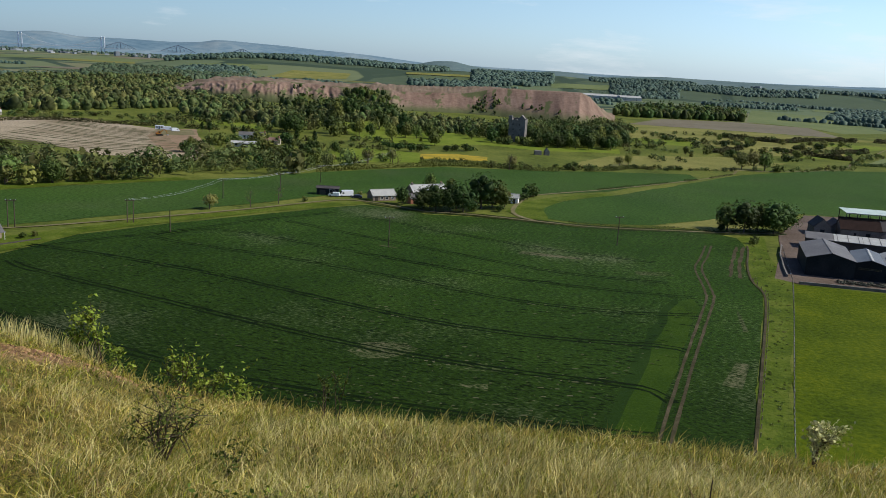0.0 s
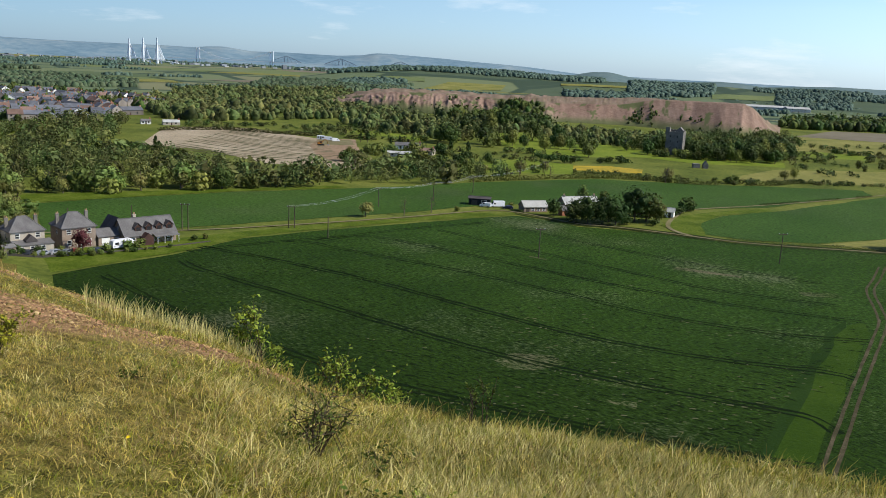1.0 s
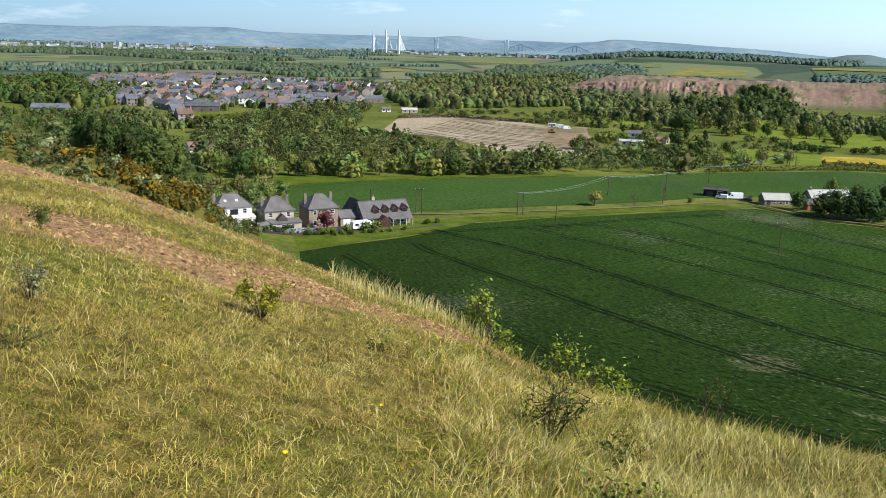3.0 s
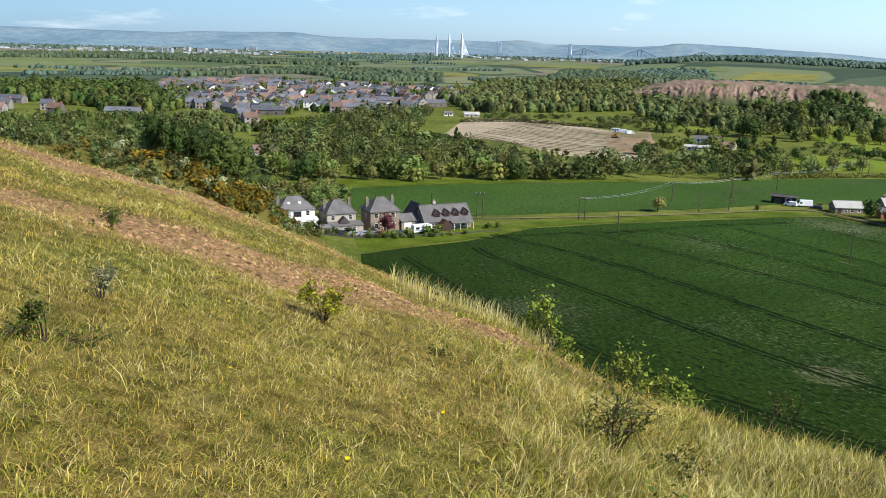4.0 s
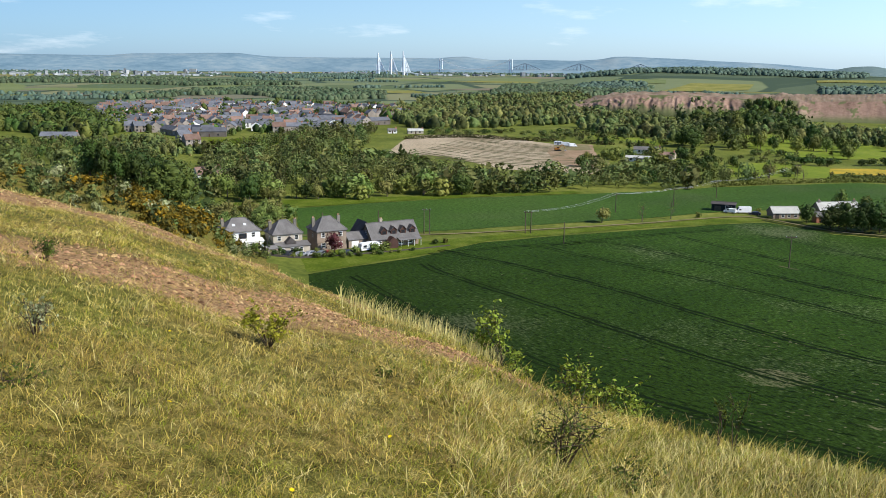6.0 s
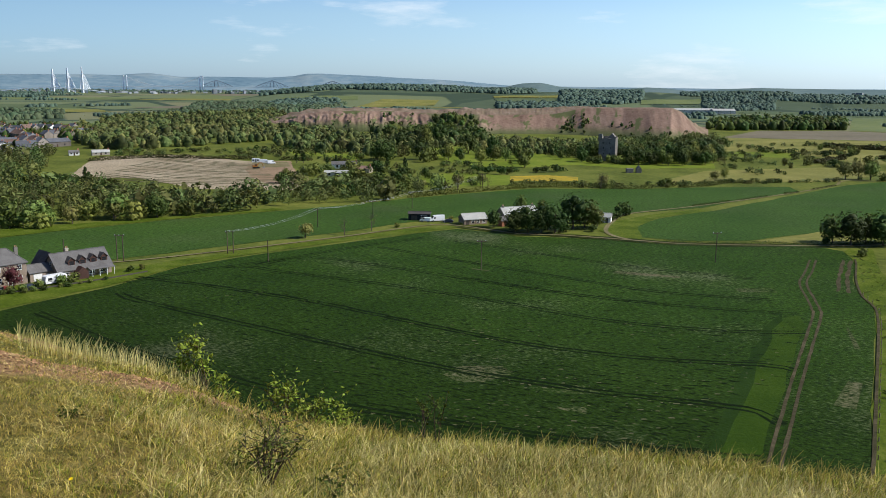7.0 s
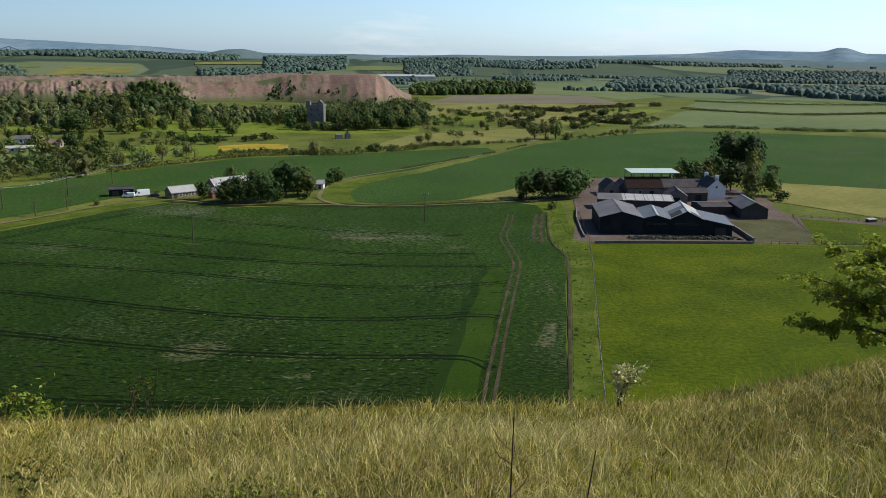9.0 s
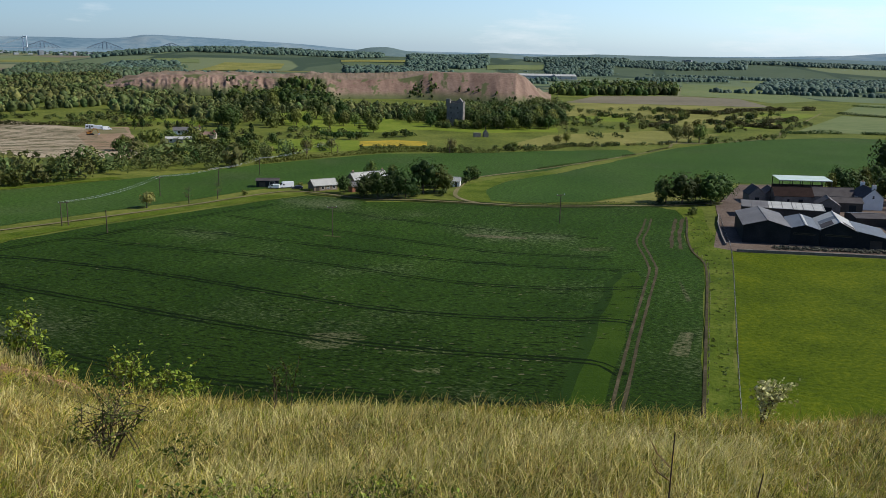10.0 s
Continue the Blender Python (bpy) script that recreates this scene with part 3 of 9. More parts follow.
# Lanes and tracks
ribbon("lane", [(-215, 205), (-172, 222), (-148, 236), (-124, 250), (-99, 272), (-70, 301), (-50, 324), (-40, 333), (-31, 332), (-15, 322), (-8, 317.5), (6, 317), (22, 313.5), (36, 309.5), (52, 306), (82, 308), (107, 311), (124, 317)], 1.5, M["farm_track"], 0.22,
       "narrow pale country lane")
ribbon("lane", [(32, 311), (26.5, 319), (24.6, 330), (28.5, 351), (37, 374), (67, 401), (102, 435), (136, 471), (162, 504), (172, 524), (197, 531), (253, 569), (285, 627), (335, 702), (406, 815)], 1.7, M["farm_track"], 0.20, "pale lane between fields")
ribbon("farm_track", [(100, 287), (97.4, 277.8), (90, 255.7), (85.1, 236.8), (83.7, 223.5), (80.3, 211.5), (73.9, 193.2), (62.1, 160.8), (50.4, 128.8), (35.5, 88)], 0.6, M["soil"], 0.24, "earth track worn along the field edge", "track")
# flat strips: ditch and hedge shadow is put into the dark green
M["ditch"] = material("ditch_grass_with_shade", [(0.012, 0.020, 0.004), (0.022, 0.034, 0.007), (0.045, 0.055, 0.014)], 0.2, 1.5, bump=0.8)
for side, wd in ((-2.6, 1.5), (2.4, 1.2)):
    ribbon("ditch", [(-31, 331), (-15, 322), (-8, 317.5), (6, 317), (22, 313.5), (36, 309.5), (52, 306), (82, 308), (107, 311), (122, 316.5)], wd, M["ditch"], 0.17, "flat dark strip for the shaded grassy ditch beside the lane", "ditch", side=side, ragged=0.5)
ruts = [[(-108, 211), (-103, 206), (-89, 198.6), (-59, 183.1), (-32.6, 169.5), (-9.5, 159.2), (11.5, 152.8), (32, 148.8), (38, 146.5), (40, 141)],
        [(-112, 229), (-100, 225.8), (-87.3, 221.8), (-53, 207.7), (-24, 191.3), (1.3, 179.3), (24.7, 173.5), (45, 172.8), (50, 170)],
        [(-92, 246), (-84, 247), (-73.5, 241.8), (-43.8, 231.6), (-13, 217.4), (15, 202.4), (41, 196.7), (60.3, 197.9)],
        [(-84, 250), (-76, 261), (-66, 262.8), (-34, 248), (1.5, 230), (30.7, 219.4), (63, 214.1)],
        [(-118, 190), (-89, 169), (-70, 158), (-47, 146), (-33, 140), (-10, 134), (20, 128), (34, 127)],
        [(-53, 284), (-25, 266), (3, 249), (32, 233), (60, 228)], [(-30, 300), (0, 281), (30, 264), (62, 253)], [(-112, 222), (-98, 240), (-80, 259), (-60, 284), (-40, 305)]]
for k, line in enumerate(ruts):
    for off in (-0.9, 0.9):
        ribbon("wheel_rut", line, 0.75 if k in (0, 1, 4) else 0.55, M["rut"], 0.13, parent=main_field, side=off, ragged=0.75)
M["shoots"] = material("pale_stunted_shoots", [(0.045, 0.058, 0.022), (0.085, 0.092, 0.045), (0.15, 0.14, 0.085)], 0.1, 0.8, bump=0.3)


def drill_rows():
    """Rows of the drill, parallel to the tramlines: flat dark dashes for shaded gaps in the stand, and low pale shoots
    where it is poor.
    """
    rng = random.Random(404)
    order = [ruts[k] for k in (4, 0, 1, 2, 3, 5, 6)]
    rows = [([(x, y - 2.3 * j) for x, y in order[0]], 0.5) for j in range(1, 14)]
    for a, b in zip(order[:-1], order[1:]):
        ax, ay, bx, by = (np.array(q, float) for q in ([p[0] for p in a], [p[1] for p in a], [p[0] for p in b], [p[1] for p in b]))
        for j in range(0, 10):
            f = j / 10
            xs = np.arange(max(ax[0], bx[0]) * 0.97, ax[-1] * (1 - f) + bx[-1] * f, 4.0)
            ys = np.interp(xs, ax, ay) * (1 - f) + np.interp(xs, bx, by) * f
            rows.append((list(zip(xs, ys)), 1.0 if j == 0 else 0.5))
    gaps_v, gaps_f, shoots_v, shoots_f = [], [], [], []
    for pts, weight in rows:
        px, py = [p[0] for p in pts], [p[1] for p in pts]
        x = px[0]
        while x < px[-1]:
            ln = rng.uniform(0.5, 2.8)
            y0, y1 = float(np.interp(x, px, py)) + rng.gauss(0, 0.35), float(np.interp(x + ln, px, py)) + rng.gauss(0, 0.35)
            if y0 < 160 and x > 33 + (y0 - 150) * 0.36:
                break
            poor = noise.noise(Vector((x * 0.035, y0 * 0.05, 2))) + 0.75 * smooth_step(-55, 0, x) * smooth_step(225, 165, y0) - 0.42 + (0.35 if weight == 1.0 else 0)
            z = gz(x, y0)
            if rng.random() < 0.36 + 0.3 * poor:
                w = rng.uniform(0.14, 0.36)
                o = len(gaps_v)
                gaps_v += [(x, y0, z + 0.15), (x + ln * 0.3, y0 * 0.7 + y1 * 0.3 - w, z + 0.15), (x + ln, y1, z + 0.15), (x + ln * 0.6, y0 * 0.4 + y1 * 0.6 + w, z + 0.15)]
                gaps_f.append((o, o + 1, o + 2, o + 3))
            if rng.random() < 0.05 + 0.8 * poor:
                l2, w, h = ln * rng.uniform(0.15, 0.5), rng.uniform(0.10, 0.24), rng.uniform(0.04, 0.12)
                ys = y0 + (1.6 * rng.choice((-1, 1)) if weight == 1.0 else 0.5)
                o = len(shoots_v)
                shoots_v += [(x, ys - w, z + 0.11), (x + l2, ys - w * 0.6, z + 0.11), (x + l2, ys + w, z + 0.11), (x, ys + w * 0.7, z + 0.11), (x + l2 * 0.3, ys, z + 0.13 + h), (x + l2 * 0.7, ys, z + 0.13 + h)]
                shoots_f += [(o, o + 1, o + 5, o + 4), (o + 2, o + 3, o + 4, o + 5), (o + 3, o, o + 4), (o + 1, o + 2, o + 5)]
            x += ln * rng.uniform(0.7, 1.9)
    for name, v, f, mat, label in (("drill_gaps", gaps_v, gaps_f, M["rut"], "dark dashes for the shaded gaps between drilled rows"), ("stunted_shoots", shoots_v, shoots_f, M["shoots"], "pale stunted shoots along the drilled rows")):
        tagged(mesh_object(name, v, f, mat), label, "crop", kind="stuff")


drill_rows()
for x0, x1 in ((0.0, -1.0), (1.9, 1.0)):
    ribbon("wheel_track", [(85.4 + x0, 284.1), (78.8 + x0, 265.4), (72.6 + x0, 248.9), (69.3 + x0, 229.6), (67.4 + x0, 218.9), (65.3 + x0, 211.3), (49.4 + x0, 167.9), (35.6 + x0, 129.0), (26 + x0, 101)], 0.62, M["soil"], 0.14, parent=main_field, ragged=0.25)
M["crop_thin"] = material("thin_cereal_crop", [(0.012, 0.028, 0.003), (0.018, 0.040, 0.004), (0.026, 0.052, 0.007)], 0.035, 2.2, bump=0.9, balance=0.6)
crop_streaks(M["crop_thin"], 26, (0.16, 0.135, 0.085), 0.95, 0.87, 1.10, 0.28, 1.8)
for ring in ([(-16.5, 159.2), (-14.2, 163.5), (-5.4, 164.2), (-4.2, 160.8), (-10.4, 156), (-15.5, 155.1)], [(-0.9, 154.4), (7.5, 155.9), (11.5, 151.9), (3.2, 150.7)], [(3.1, 144.2), (9, 145), (9.4, 142.8), (4, 142.3)],
             [(52.6, 239.5), (63, 241.9), (62.7, 237.6), (53.4, 235.3)], [(69.5, 203), (71.8, 203), (68, 186), (65.6, 186)], [(24, 258), (40, 254), (39, 250), (22, 254)], [(58, 164), (60, 164), (54, 150), (52.4, 151)]):
    area("thin_crop", ring, M["crop_thin"], 0.104, "thin pale patch in the cereal crop", 1.2, "crop")
for line in ([(95.7, 284.5), (86.7, 259.7), (80.2, 240.2)], [(98, 284.6), (89, 259.8), (82.4, 238.8)]):
    ribbon("wheel_track", line, 1.0, M["soil"], 0.135, parent=main_field, ragged=0.5)
M["lush_edge"] = material("young_crop_thinning_out", [(0.009, 0.024, 0.003), (0.0145, 0.034, 0.004), (0.021, 0.045, 0.006)], 0.08, 1.5, bump=0.6)
area("lush_strip", [(59.5, 214), (55, 206), (51.5, 200), (42, 174), (34, 150.5), (27, 131), (17, 104), (20, 104), (31, 131.5), (38.5, 151), (46.5, 174)], M["lush_edge"], 0.115, "strip of thinner young crop", 0.7, category="crop")
area("lush_strip", [(62.6, 213.5), (61.4, 203.1), (48.2, 167.9), (34.6, 129.6), (25, 104), (19, 104), (29.4, 131.5), (36.5, 150.6), (44.4, 173.6), (53.5, 199.5), (58.5, 210)], M["lush"], 0.118, "strip of brighter green young crop", 0.7, category="crop")
area("bare_patch", [(-19.5, 255.2), (-14.4, 252.8), (-14.2, 251.7), (-19.6, 254.0)], M["drill"], 0.122, "bare earth round the foot of the pole", 0.2, "soil")


# ---- hills of the distance ----
def ridge(name, profile, r_front, r_top, r_back, mat, label, seed, rough=0.02, step=0.12, kind="structure"):
    """A range of hills: bearings and heights in degrees above eye level, with a front and a back slope."""
    prof = np.array(profile, float)
    az = np.arange(prof[0, 0], prof[-1, 0] + 1e-6, step)
    el = np.interp(az, prof[:, 0], prof[:, 1])
    el = np.convolve(np.pad(el, 2, mode="edge"), np.ones(5) / 5, "valid")
    top = 55 + r_top * np.tan(np.radians(el))
    cols = np.linspace(0, 1, 9)
    verts, m = [], len(cols)
    for k, a in enumerate(az):
        for v in cols:
            r = r_front + (r_back - r_front) * v
            vt = (r_top - r_front) / (r_back - r_front)
            s = v / vt if v < vt else (1 - v) / (1 - vt)
            s = max(0.0, min(1.0, s))
            n = noise.noise(Vector((a * 0.35 + seed, v * 3, seed)))
            x, y = polar(a, r)
            verts.append((x, y, -2 + (top[k] + 2) * (s * s * (3 - 2 * s)) * (1 + rough * n)))
    faces = [(k * m + j, k * m + j + 1, (k + 1) * m + j + 1, (k + 1) * m + j) for k in range(len(az) - 1) for j in range(m - 1)]
    return tagged(mesh_object(name, verts, faces, mat, smooth=True), label, "hills", kind=kind)


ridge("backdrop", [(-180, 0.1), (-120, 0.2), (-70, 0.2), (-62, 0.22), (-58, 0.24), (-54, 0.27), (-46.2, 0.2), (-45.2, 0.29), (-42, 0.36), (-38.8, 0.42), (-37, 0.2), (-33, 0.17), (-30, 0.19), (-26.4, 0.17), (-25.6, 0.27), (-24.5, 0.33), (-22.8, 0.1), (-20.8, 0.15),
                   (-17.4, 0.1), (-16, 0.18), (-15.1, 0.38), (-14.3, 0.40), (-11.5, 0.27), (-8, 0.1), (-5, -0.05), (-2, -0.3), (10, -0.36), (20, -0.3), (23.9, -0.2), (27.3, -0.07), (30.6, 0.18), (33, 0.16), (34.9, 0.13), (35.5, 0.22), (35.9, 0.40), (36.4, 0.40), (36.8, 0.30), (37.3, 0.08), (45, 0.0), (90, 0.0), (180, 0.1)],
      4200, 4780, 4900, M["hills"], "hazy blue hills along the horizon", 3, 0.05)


# ---- the shale heap ----
def shale_material():
    m = material("burnt_shale", [(0.155, 0.098, 0.072), (0.225, 0.15, 0.112), (0.30, 0.215, 0.165)], 0.02, 0.3, bump=0.9)
    t = m.node_tree
    shader = next(n for n in t.nodes if n.type == "BSDF_PRINCIPLED")
    base = shader.inputs["Base Color"].links[0].from_socket
    att = t.nodes.new("ShaderNodeAttribute")
    att.attribute_name = "cover"
    mixc = t.nodes.new("ShaderNodeMixRGB")
    mixc.inputs[2].default_value = (0.085, 0.105, 0.04, 1)
    geo = t.nodes.new("ShaderNodeNewGeometry")
    flow = t.nodes.new("ShaderNodeAttribute")
    flow.attribute_name = "flow"
    runs = t.nodes.new("ShaderNodeTexNoise")
    runs.inputs["Scale"].default_value, runs.inputs["Detail"].default_value = 1.0, 6
    span = t.nodes.new("ShaderNodeMapRange")
    span.inputs[1].default_value, span.inputs[2].default_value, span.inputs[3].default_value, span.inputs[4].default_value = 0.34, 0.66, 0.76, 1.2
    tone = t.nodes.new("ShaderNodeHueSaturation")
    t.links.new(flow.outputs["Vector"], runs.inputs[0]); t.links.new(runs.outputs[0], span.inputs[0])
    t.links.new(span.outputs[0], tone.inputs["Value"]); t.links.new(base, tone.inputs["Color"])
    base = tone.outputs[0]
    t.links.new(att.outputs["Fac"], mixc.inputs[0]); t.links.new(base, mixc.inputs[1]); t.links.new(mixc.outputs[0], shader.inputs["Base Color"])
    return m


HEAP = np.array([(-19, 3, 1010, 0), (-17, 9, 1000, 14), (-15.5, 17, 980, 24), (-14, 20.5, 965, 30), (-12, 21, 955, 34), (-10, 21, 955, 40), (-8, 19.5, 945, 45), (-6, 18.5, 930, 45), (-4, 18, 925, 45), (-3, 17.5, 930, 42), (-1, 18.5, 935, 40), (0.6, 19.5, 940, 42), (1.6, 22.5, 935, 48), (2.2, 25.5, 930, 54),
                 (3, 27, 925, 60), (5, 27.5, 900, 75), (7, 28.5, 870, 85), (8, 28.5, 865, 85), (8.6, 24, 880, 70), (9.1, 15, 900, 55), (9.7, 5, 920, 40), (10.3, 0, 930, 30)], float)   # bearing, height, foot, slope length


def build_heap():
    az = np.arange(-19, 10.31, 0.06)
    rows = np.concatenate([np.linspace(0, 1, 26), np.linspace(1.08, 2.0, 8), np.linspace(2.2, 3, 5)])
    top = np.interp(az, HEAP[:, 0], HEAP[:, 1]); foot = np.interp(az, HEAP[:, 0], HEAP[:, 2]); run = np.interp(az, HEAP[:, 0], HEAP[:, 3])
    verts, cover, flow = [], [], []
    for k, a in enumerate(az):
        gully = 9 * noise.noise(Vector((a * 2.3, 0, 0)))
        if a < -3.6:
            gully += 2.6 * abs(noise.noise(Vector((a * 7.0, 3, 0)))) + 2 * noise.noise(Vector((a * 19, 5, 0)))
        rough = 0.6 if a < -3.6 else 0.2
        gully += 26 * math.exp(-((a - 1.8) / 0.5) ** 2)
        for v in rows:
            if v <= 1:
                r = foot[k] + v * run[k] + gully * rough * math.sin(math.pi * min(1, v * 1.05)) * 1.1
                z = top[k] * (v ** (0.95 if a > -3.6 else 0.6))
                if a < -3.6:
                    z += 2.2 * noise.noise(Vector((a * 5, v * 4, 9))) * math.sin(math.pi * v)
            elif v <= 2:
                r = foot[k] + run[k] + (v - 1) * 120
                z = top[k] + (v - 1) * (4.0 * smooth_step(-8, -4, a) * (1 - smooth_step(1.0, 2.4, a)) - 2.5 * smooth_step(2, 3.5, a)) * (top[k] > 10) + (2.0 if a < -3.4 else 0.7) * noise.noise(Vector((a * 1.7, v * 2.5, 4))) * (top[k] > 10) + (1.6 * max(0, noise.noise(Vector((a * 6, v * 9, 2)))) if -6 < a < 2 else 0)
            else:
                r = foot[k] + run[k] + 120 + (v - 2) * 90
                z = (top[k] - 1.0 * (top[k] > 10)) * (3 - v)
            x, y = polar(a, r)
            verts.append((x, y, z - 0.3))
            flow.append((a * 2.2 + v * (1.6 if a > 1.5 else 0.4), v * 0.7, 0.0))
            green = 0.0
            if v < 0.45:
                green = smooth_step(0.45, 0.05, v) * 0.9
            green = max(green, 0.9 * smooth_step(0.1, 0.35, noise.noise(Vector((a * 1.6, v * 2.6, 7))) + 0.5 * noise.noise(Vector((a * 6, v * 9, 3))) + (0.25 if 1.1 < a < 2.6 else (-0.2 if a > -3.4 else -0.02))))
            if -7.5 < a < -3.9 and v <= 1.05:
                green = max(green, 0.85 * smooth_step(-7.5, -7.1, a) * smooth_step(-3.9, -4.3, a))
            if v > 1.05:
                green = 0.25 + 0.3 * noise.noise(Vector((a * 2, v * 6, 1)))
            cover.append(max(0.0, float(green)))
    m = len(rows)
    i, j = np.meshgrid(np.arange(len(az) - 1), np.arange(m - 1), indexing="ij")
    p = (i * m + j).ravel()
    me = quick_mesh("shale_heap", verts, np.stack([p, p + 1, p + m + 1, p + m], -1), M["shale"], smooth=True)
    me.attributes.new("flow", "FLOAT_VECTOR", "POINT").data.foreach_set("vector", np.array(flow, np.float32).ravel())
    me.attributes.new("cover", "FLOAT", "POINT").data.foreach_set("value", np.array(cover, np.float32))
    return tagged(new("shale_heap", me), "long pink-brown burnt shale heap with gullied faces", "spoil heap", kind="structure")


M["shale"] = shale_material()
build_heap()

# ---- building materials ----
M["harl_white"] = material("white_harling", [(0.66, 0.66, 0.63), (0.74, 0.74, 0.71), (0.80, 0.80, 0.78)], 0.4, 5.0, bump=0.2)
M["harl_cream"] = material("cream_harling", [(0.32, 0.285, 0.23), (0.39, 0.35, 0.285), (0.45, 0.41, 0.34)], 0.4, 5.0, bump=0.2)
M["stone"] = material("brown_sandstone", [(0.19, 0.145, 0.11), (0.26, 0.205, 0.16), (0.32, 0.26, 0.205)], 0.5, 3.0, bump=0.4)
M["grey_stone"] = material("grey_rubble_stone", [(0.12, 0.112, 0.10), (0.18, 0.168, 0.148), (0.25, 0.23, 0.20)], 0.3, 1.8, bump=0.6)
M["brick"] = material("red_brick", [(0.28, 0.115, 0.07), (0.36, 0.16, 0.10), (0.42, 0.21, 0.14)], 0.5, 6.0, bump=0.2)
M["slate"] = material("grey_slate", [(0.095, 0.09, 0.088), (0.13, 0.125, 0.122), (0.17, 0.163, 0.158)], 0.4, 4.0, bump=0.25, rough=0.6, vary=0.15)
M["slate_dark"] = material("dark_slate", [(0.055, 0.05, 0.05), (0.08, 0.072, 0.07), (0.10, 0.095, 0.09)], 0.4, 4.0, bump=0.25, rough=0.7)
M["pantile"] = material("weathered_red_tiles", [(0.020, 0.013, 0.011), (0.030, 0.019, 0.016), (0.046, 0.028, 0.023)], 0.4, 3.0, bump=0.4)
M["sheet"] = material("weathered_grey_roof_sheet", [(0.105, 0.10, 0.098), (0.145, 0.14, 0.136), (0.20, 0.195, 0.185)], 0.15, 2.5, bump=0.2, rough=0.55)
M["sheet_blue"] = material("blue_grey_roof_sheet", [(0.085, 0.10, 0.115), (0.12, 0.135, 0.15), (0.15, 0.165, 0.18)], 0.2, 2.5, bump=0.2, rough=0.6, spec=0.25)
M["sheet_pale"] = material("pale_roof_sheet", [(0.30, 0.30, 0.28), (0.39, 0.39, 0.36), (0.47, 0.47, 0.44)], 0.3, 2.5, bump=0.2, rough=0.5)
M["sheet_green"] = material("pale_green_roof_sheet", [(0.38, 0.46, 0.42), (0.47, 0.56, 0.51), (0.55, 0.63, 0.58)], 0.2, 2.0, bump=0.15, rough=0.5)
M["cladding"] = material("dark_green_cladding", [(0.014, 0.018, 0.020), (0.022, 0.028, 0.030), (0.034, 0.040, 0.042)], 0.3, 3.0, bump=0.2, rough=0.6)
M["boards"] = material("weathered_boards", [(0.05, 0.045, 0.038), (0.075, 0.068, 0.058), (0.10, 0.09, 0.08)], 0.3, 4.0, bump=0.3)
M["frame"] = material("white_window_frame", [(0.70, 0.70, 0.68), (0.76, 0.76, 0.74), (0.80, 0.80, 0.78)], 1.0, 8.0, bump=0.0, rough=0.5)
M["frame_dark"] = material("dark_painted_frame", [(0.05, 0.03, 0.025), (0.07, 0.04, 0.033), (0.09, 0.05, 0.04)], 1.0, 8.0, bump=0.0, rough=0.5)
M["glass"] = material("dark_window_glass", [(0.015, 0.018, 0.022), (0.02, 0.024, 0.03), (0.03, 0.034, 0.04)], 0.5, 2.0, bump=0.0, rough=0.08, spec=0.6)
M["skylight"] = material("clear_roof_sheet", [(0.45, 0.47, 0.48), (0.52, 0.54, 0.55), (0.58, 0.60, 0.61)], 0.5, 4.0, bump=0.0, rough=0.25, spec=0.6)
M["pot"] = material("clay_pot", [(0.33, 0.2, 0.13), (0.4, 0.25, 0.16), (0.45, 0.3, 0.2)], 1.0, 8.0, bump=0.2)
M["white_paint"] = material("white_vehicle_paint", [(0.72, 0.73, 0.74), (0.77, 0.78, 0.79), (0.8, 0.81, 0.82)], 1.0, 6.0, bump=0.0, rough=0.3, spec=0.5)
M["rubber"] = material("black_rubber", [(0.012, 0.012, 0.012), (0.02, 0.02, 0.02), (0.03, 0.03, 0.03)], 1.0, 8.0, bump=0.2, rough=0.85)
M["timber"] = material("grey_weathered_timber", [(0.15, 0.125, 0.095), (0.21, 0.175, 0.135), (0.27, 0.23, 0.185)], 0.6, 6.0, bump=0.4)
M["pole_wood"] = material("dark_creosoted_pole", [(0.06, 0.045, 0.035), (0.09, 0.07, 0.055), (0.12, 0.095, 0.075)], 0.6, 6.0, bump=0.3)
M["wire"] = material("aluminium_wire", [(0.5, 0.52, 0.52), (0.58, 0.6, 0.6), (0.64, 0.66, 0.66)], 1.0, 5.0, bump=0.0, rough=0.4, metal=0.6)
M["steel"] = material("galvanised_steel", [(0.30, 0.31, 0.32), (0.38, 0.39, 0.40), (0.45, 0.46, 0.47)], 1.0, 6.0, bump=0.1, rough=0.5, metal=0.6)
M["bridge_white"] = material("pale_bridge_concrete", [(0.62, 0.66, 0.70), (0.68, 0.72, 0.76), (0.73, 0.77, 0.80)], 0.01, 0.1, bump=0.0, rough=0.7)
M["bridge_grey"] = material("blue_grey_bridge_steel", [(0.28, 0.34, 0.39), (0.33, 0.39, 0.44), (0.37, 0.43, 0.48)], 0.01, 0.1, bump=0.0, rough=0.7)
# red steel drawn blue-grey, with the haze put into its colour
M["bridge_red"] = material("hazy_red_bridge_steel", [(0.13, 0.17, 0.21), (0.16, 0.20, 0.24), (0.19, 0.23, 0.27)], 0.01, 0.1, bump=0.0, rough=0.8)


# ---- building blocks ----
def part(name, bm, mat, parent, label=""):
    me = bpy.data.meshes.new(name)
    bm.to_mesh(me); bm.free()
    for one in (mat if isinstance(mat, (list, tuple)) else [mat]):
        me.materials.append(one)
    ob = new(name, me)
    ob.parent = parent
    if label:
        ob["label"] = label
    return ob


def solid(corners_bottom, corners_top):
    bm = bmesh.new()
    add_solid(bm, corners_bottom, corners_top)
    return bm


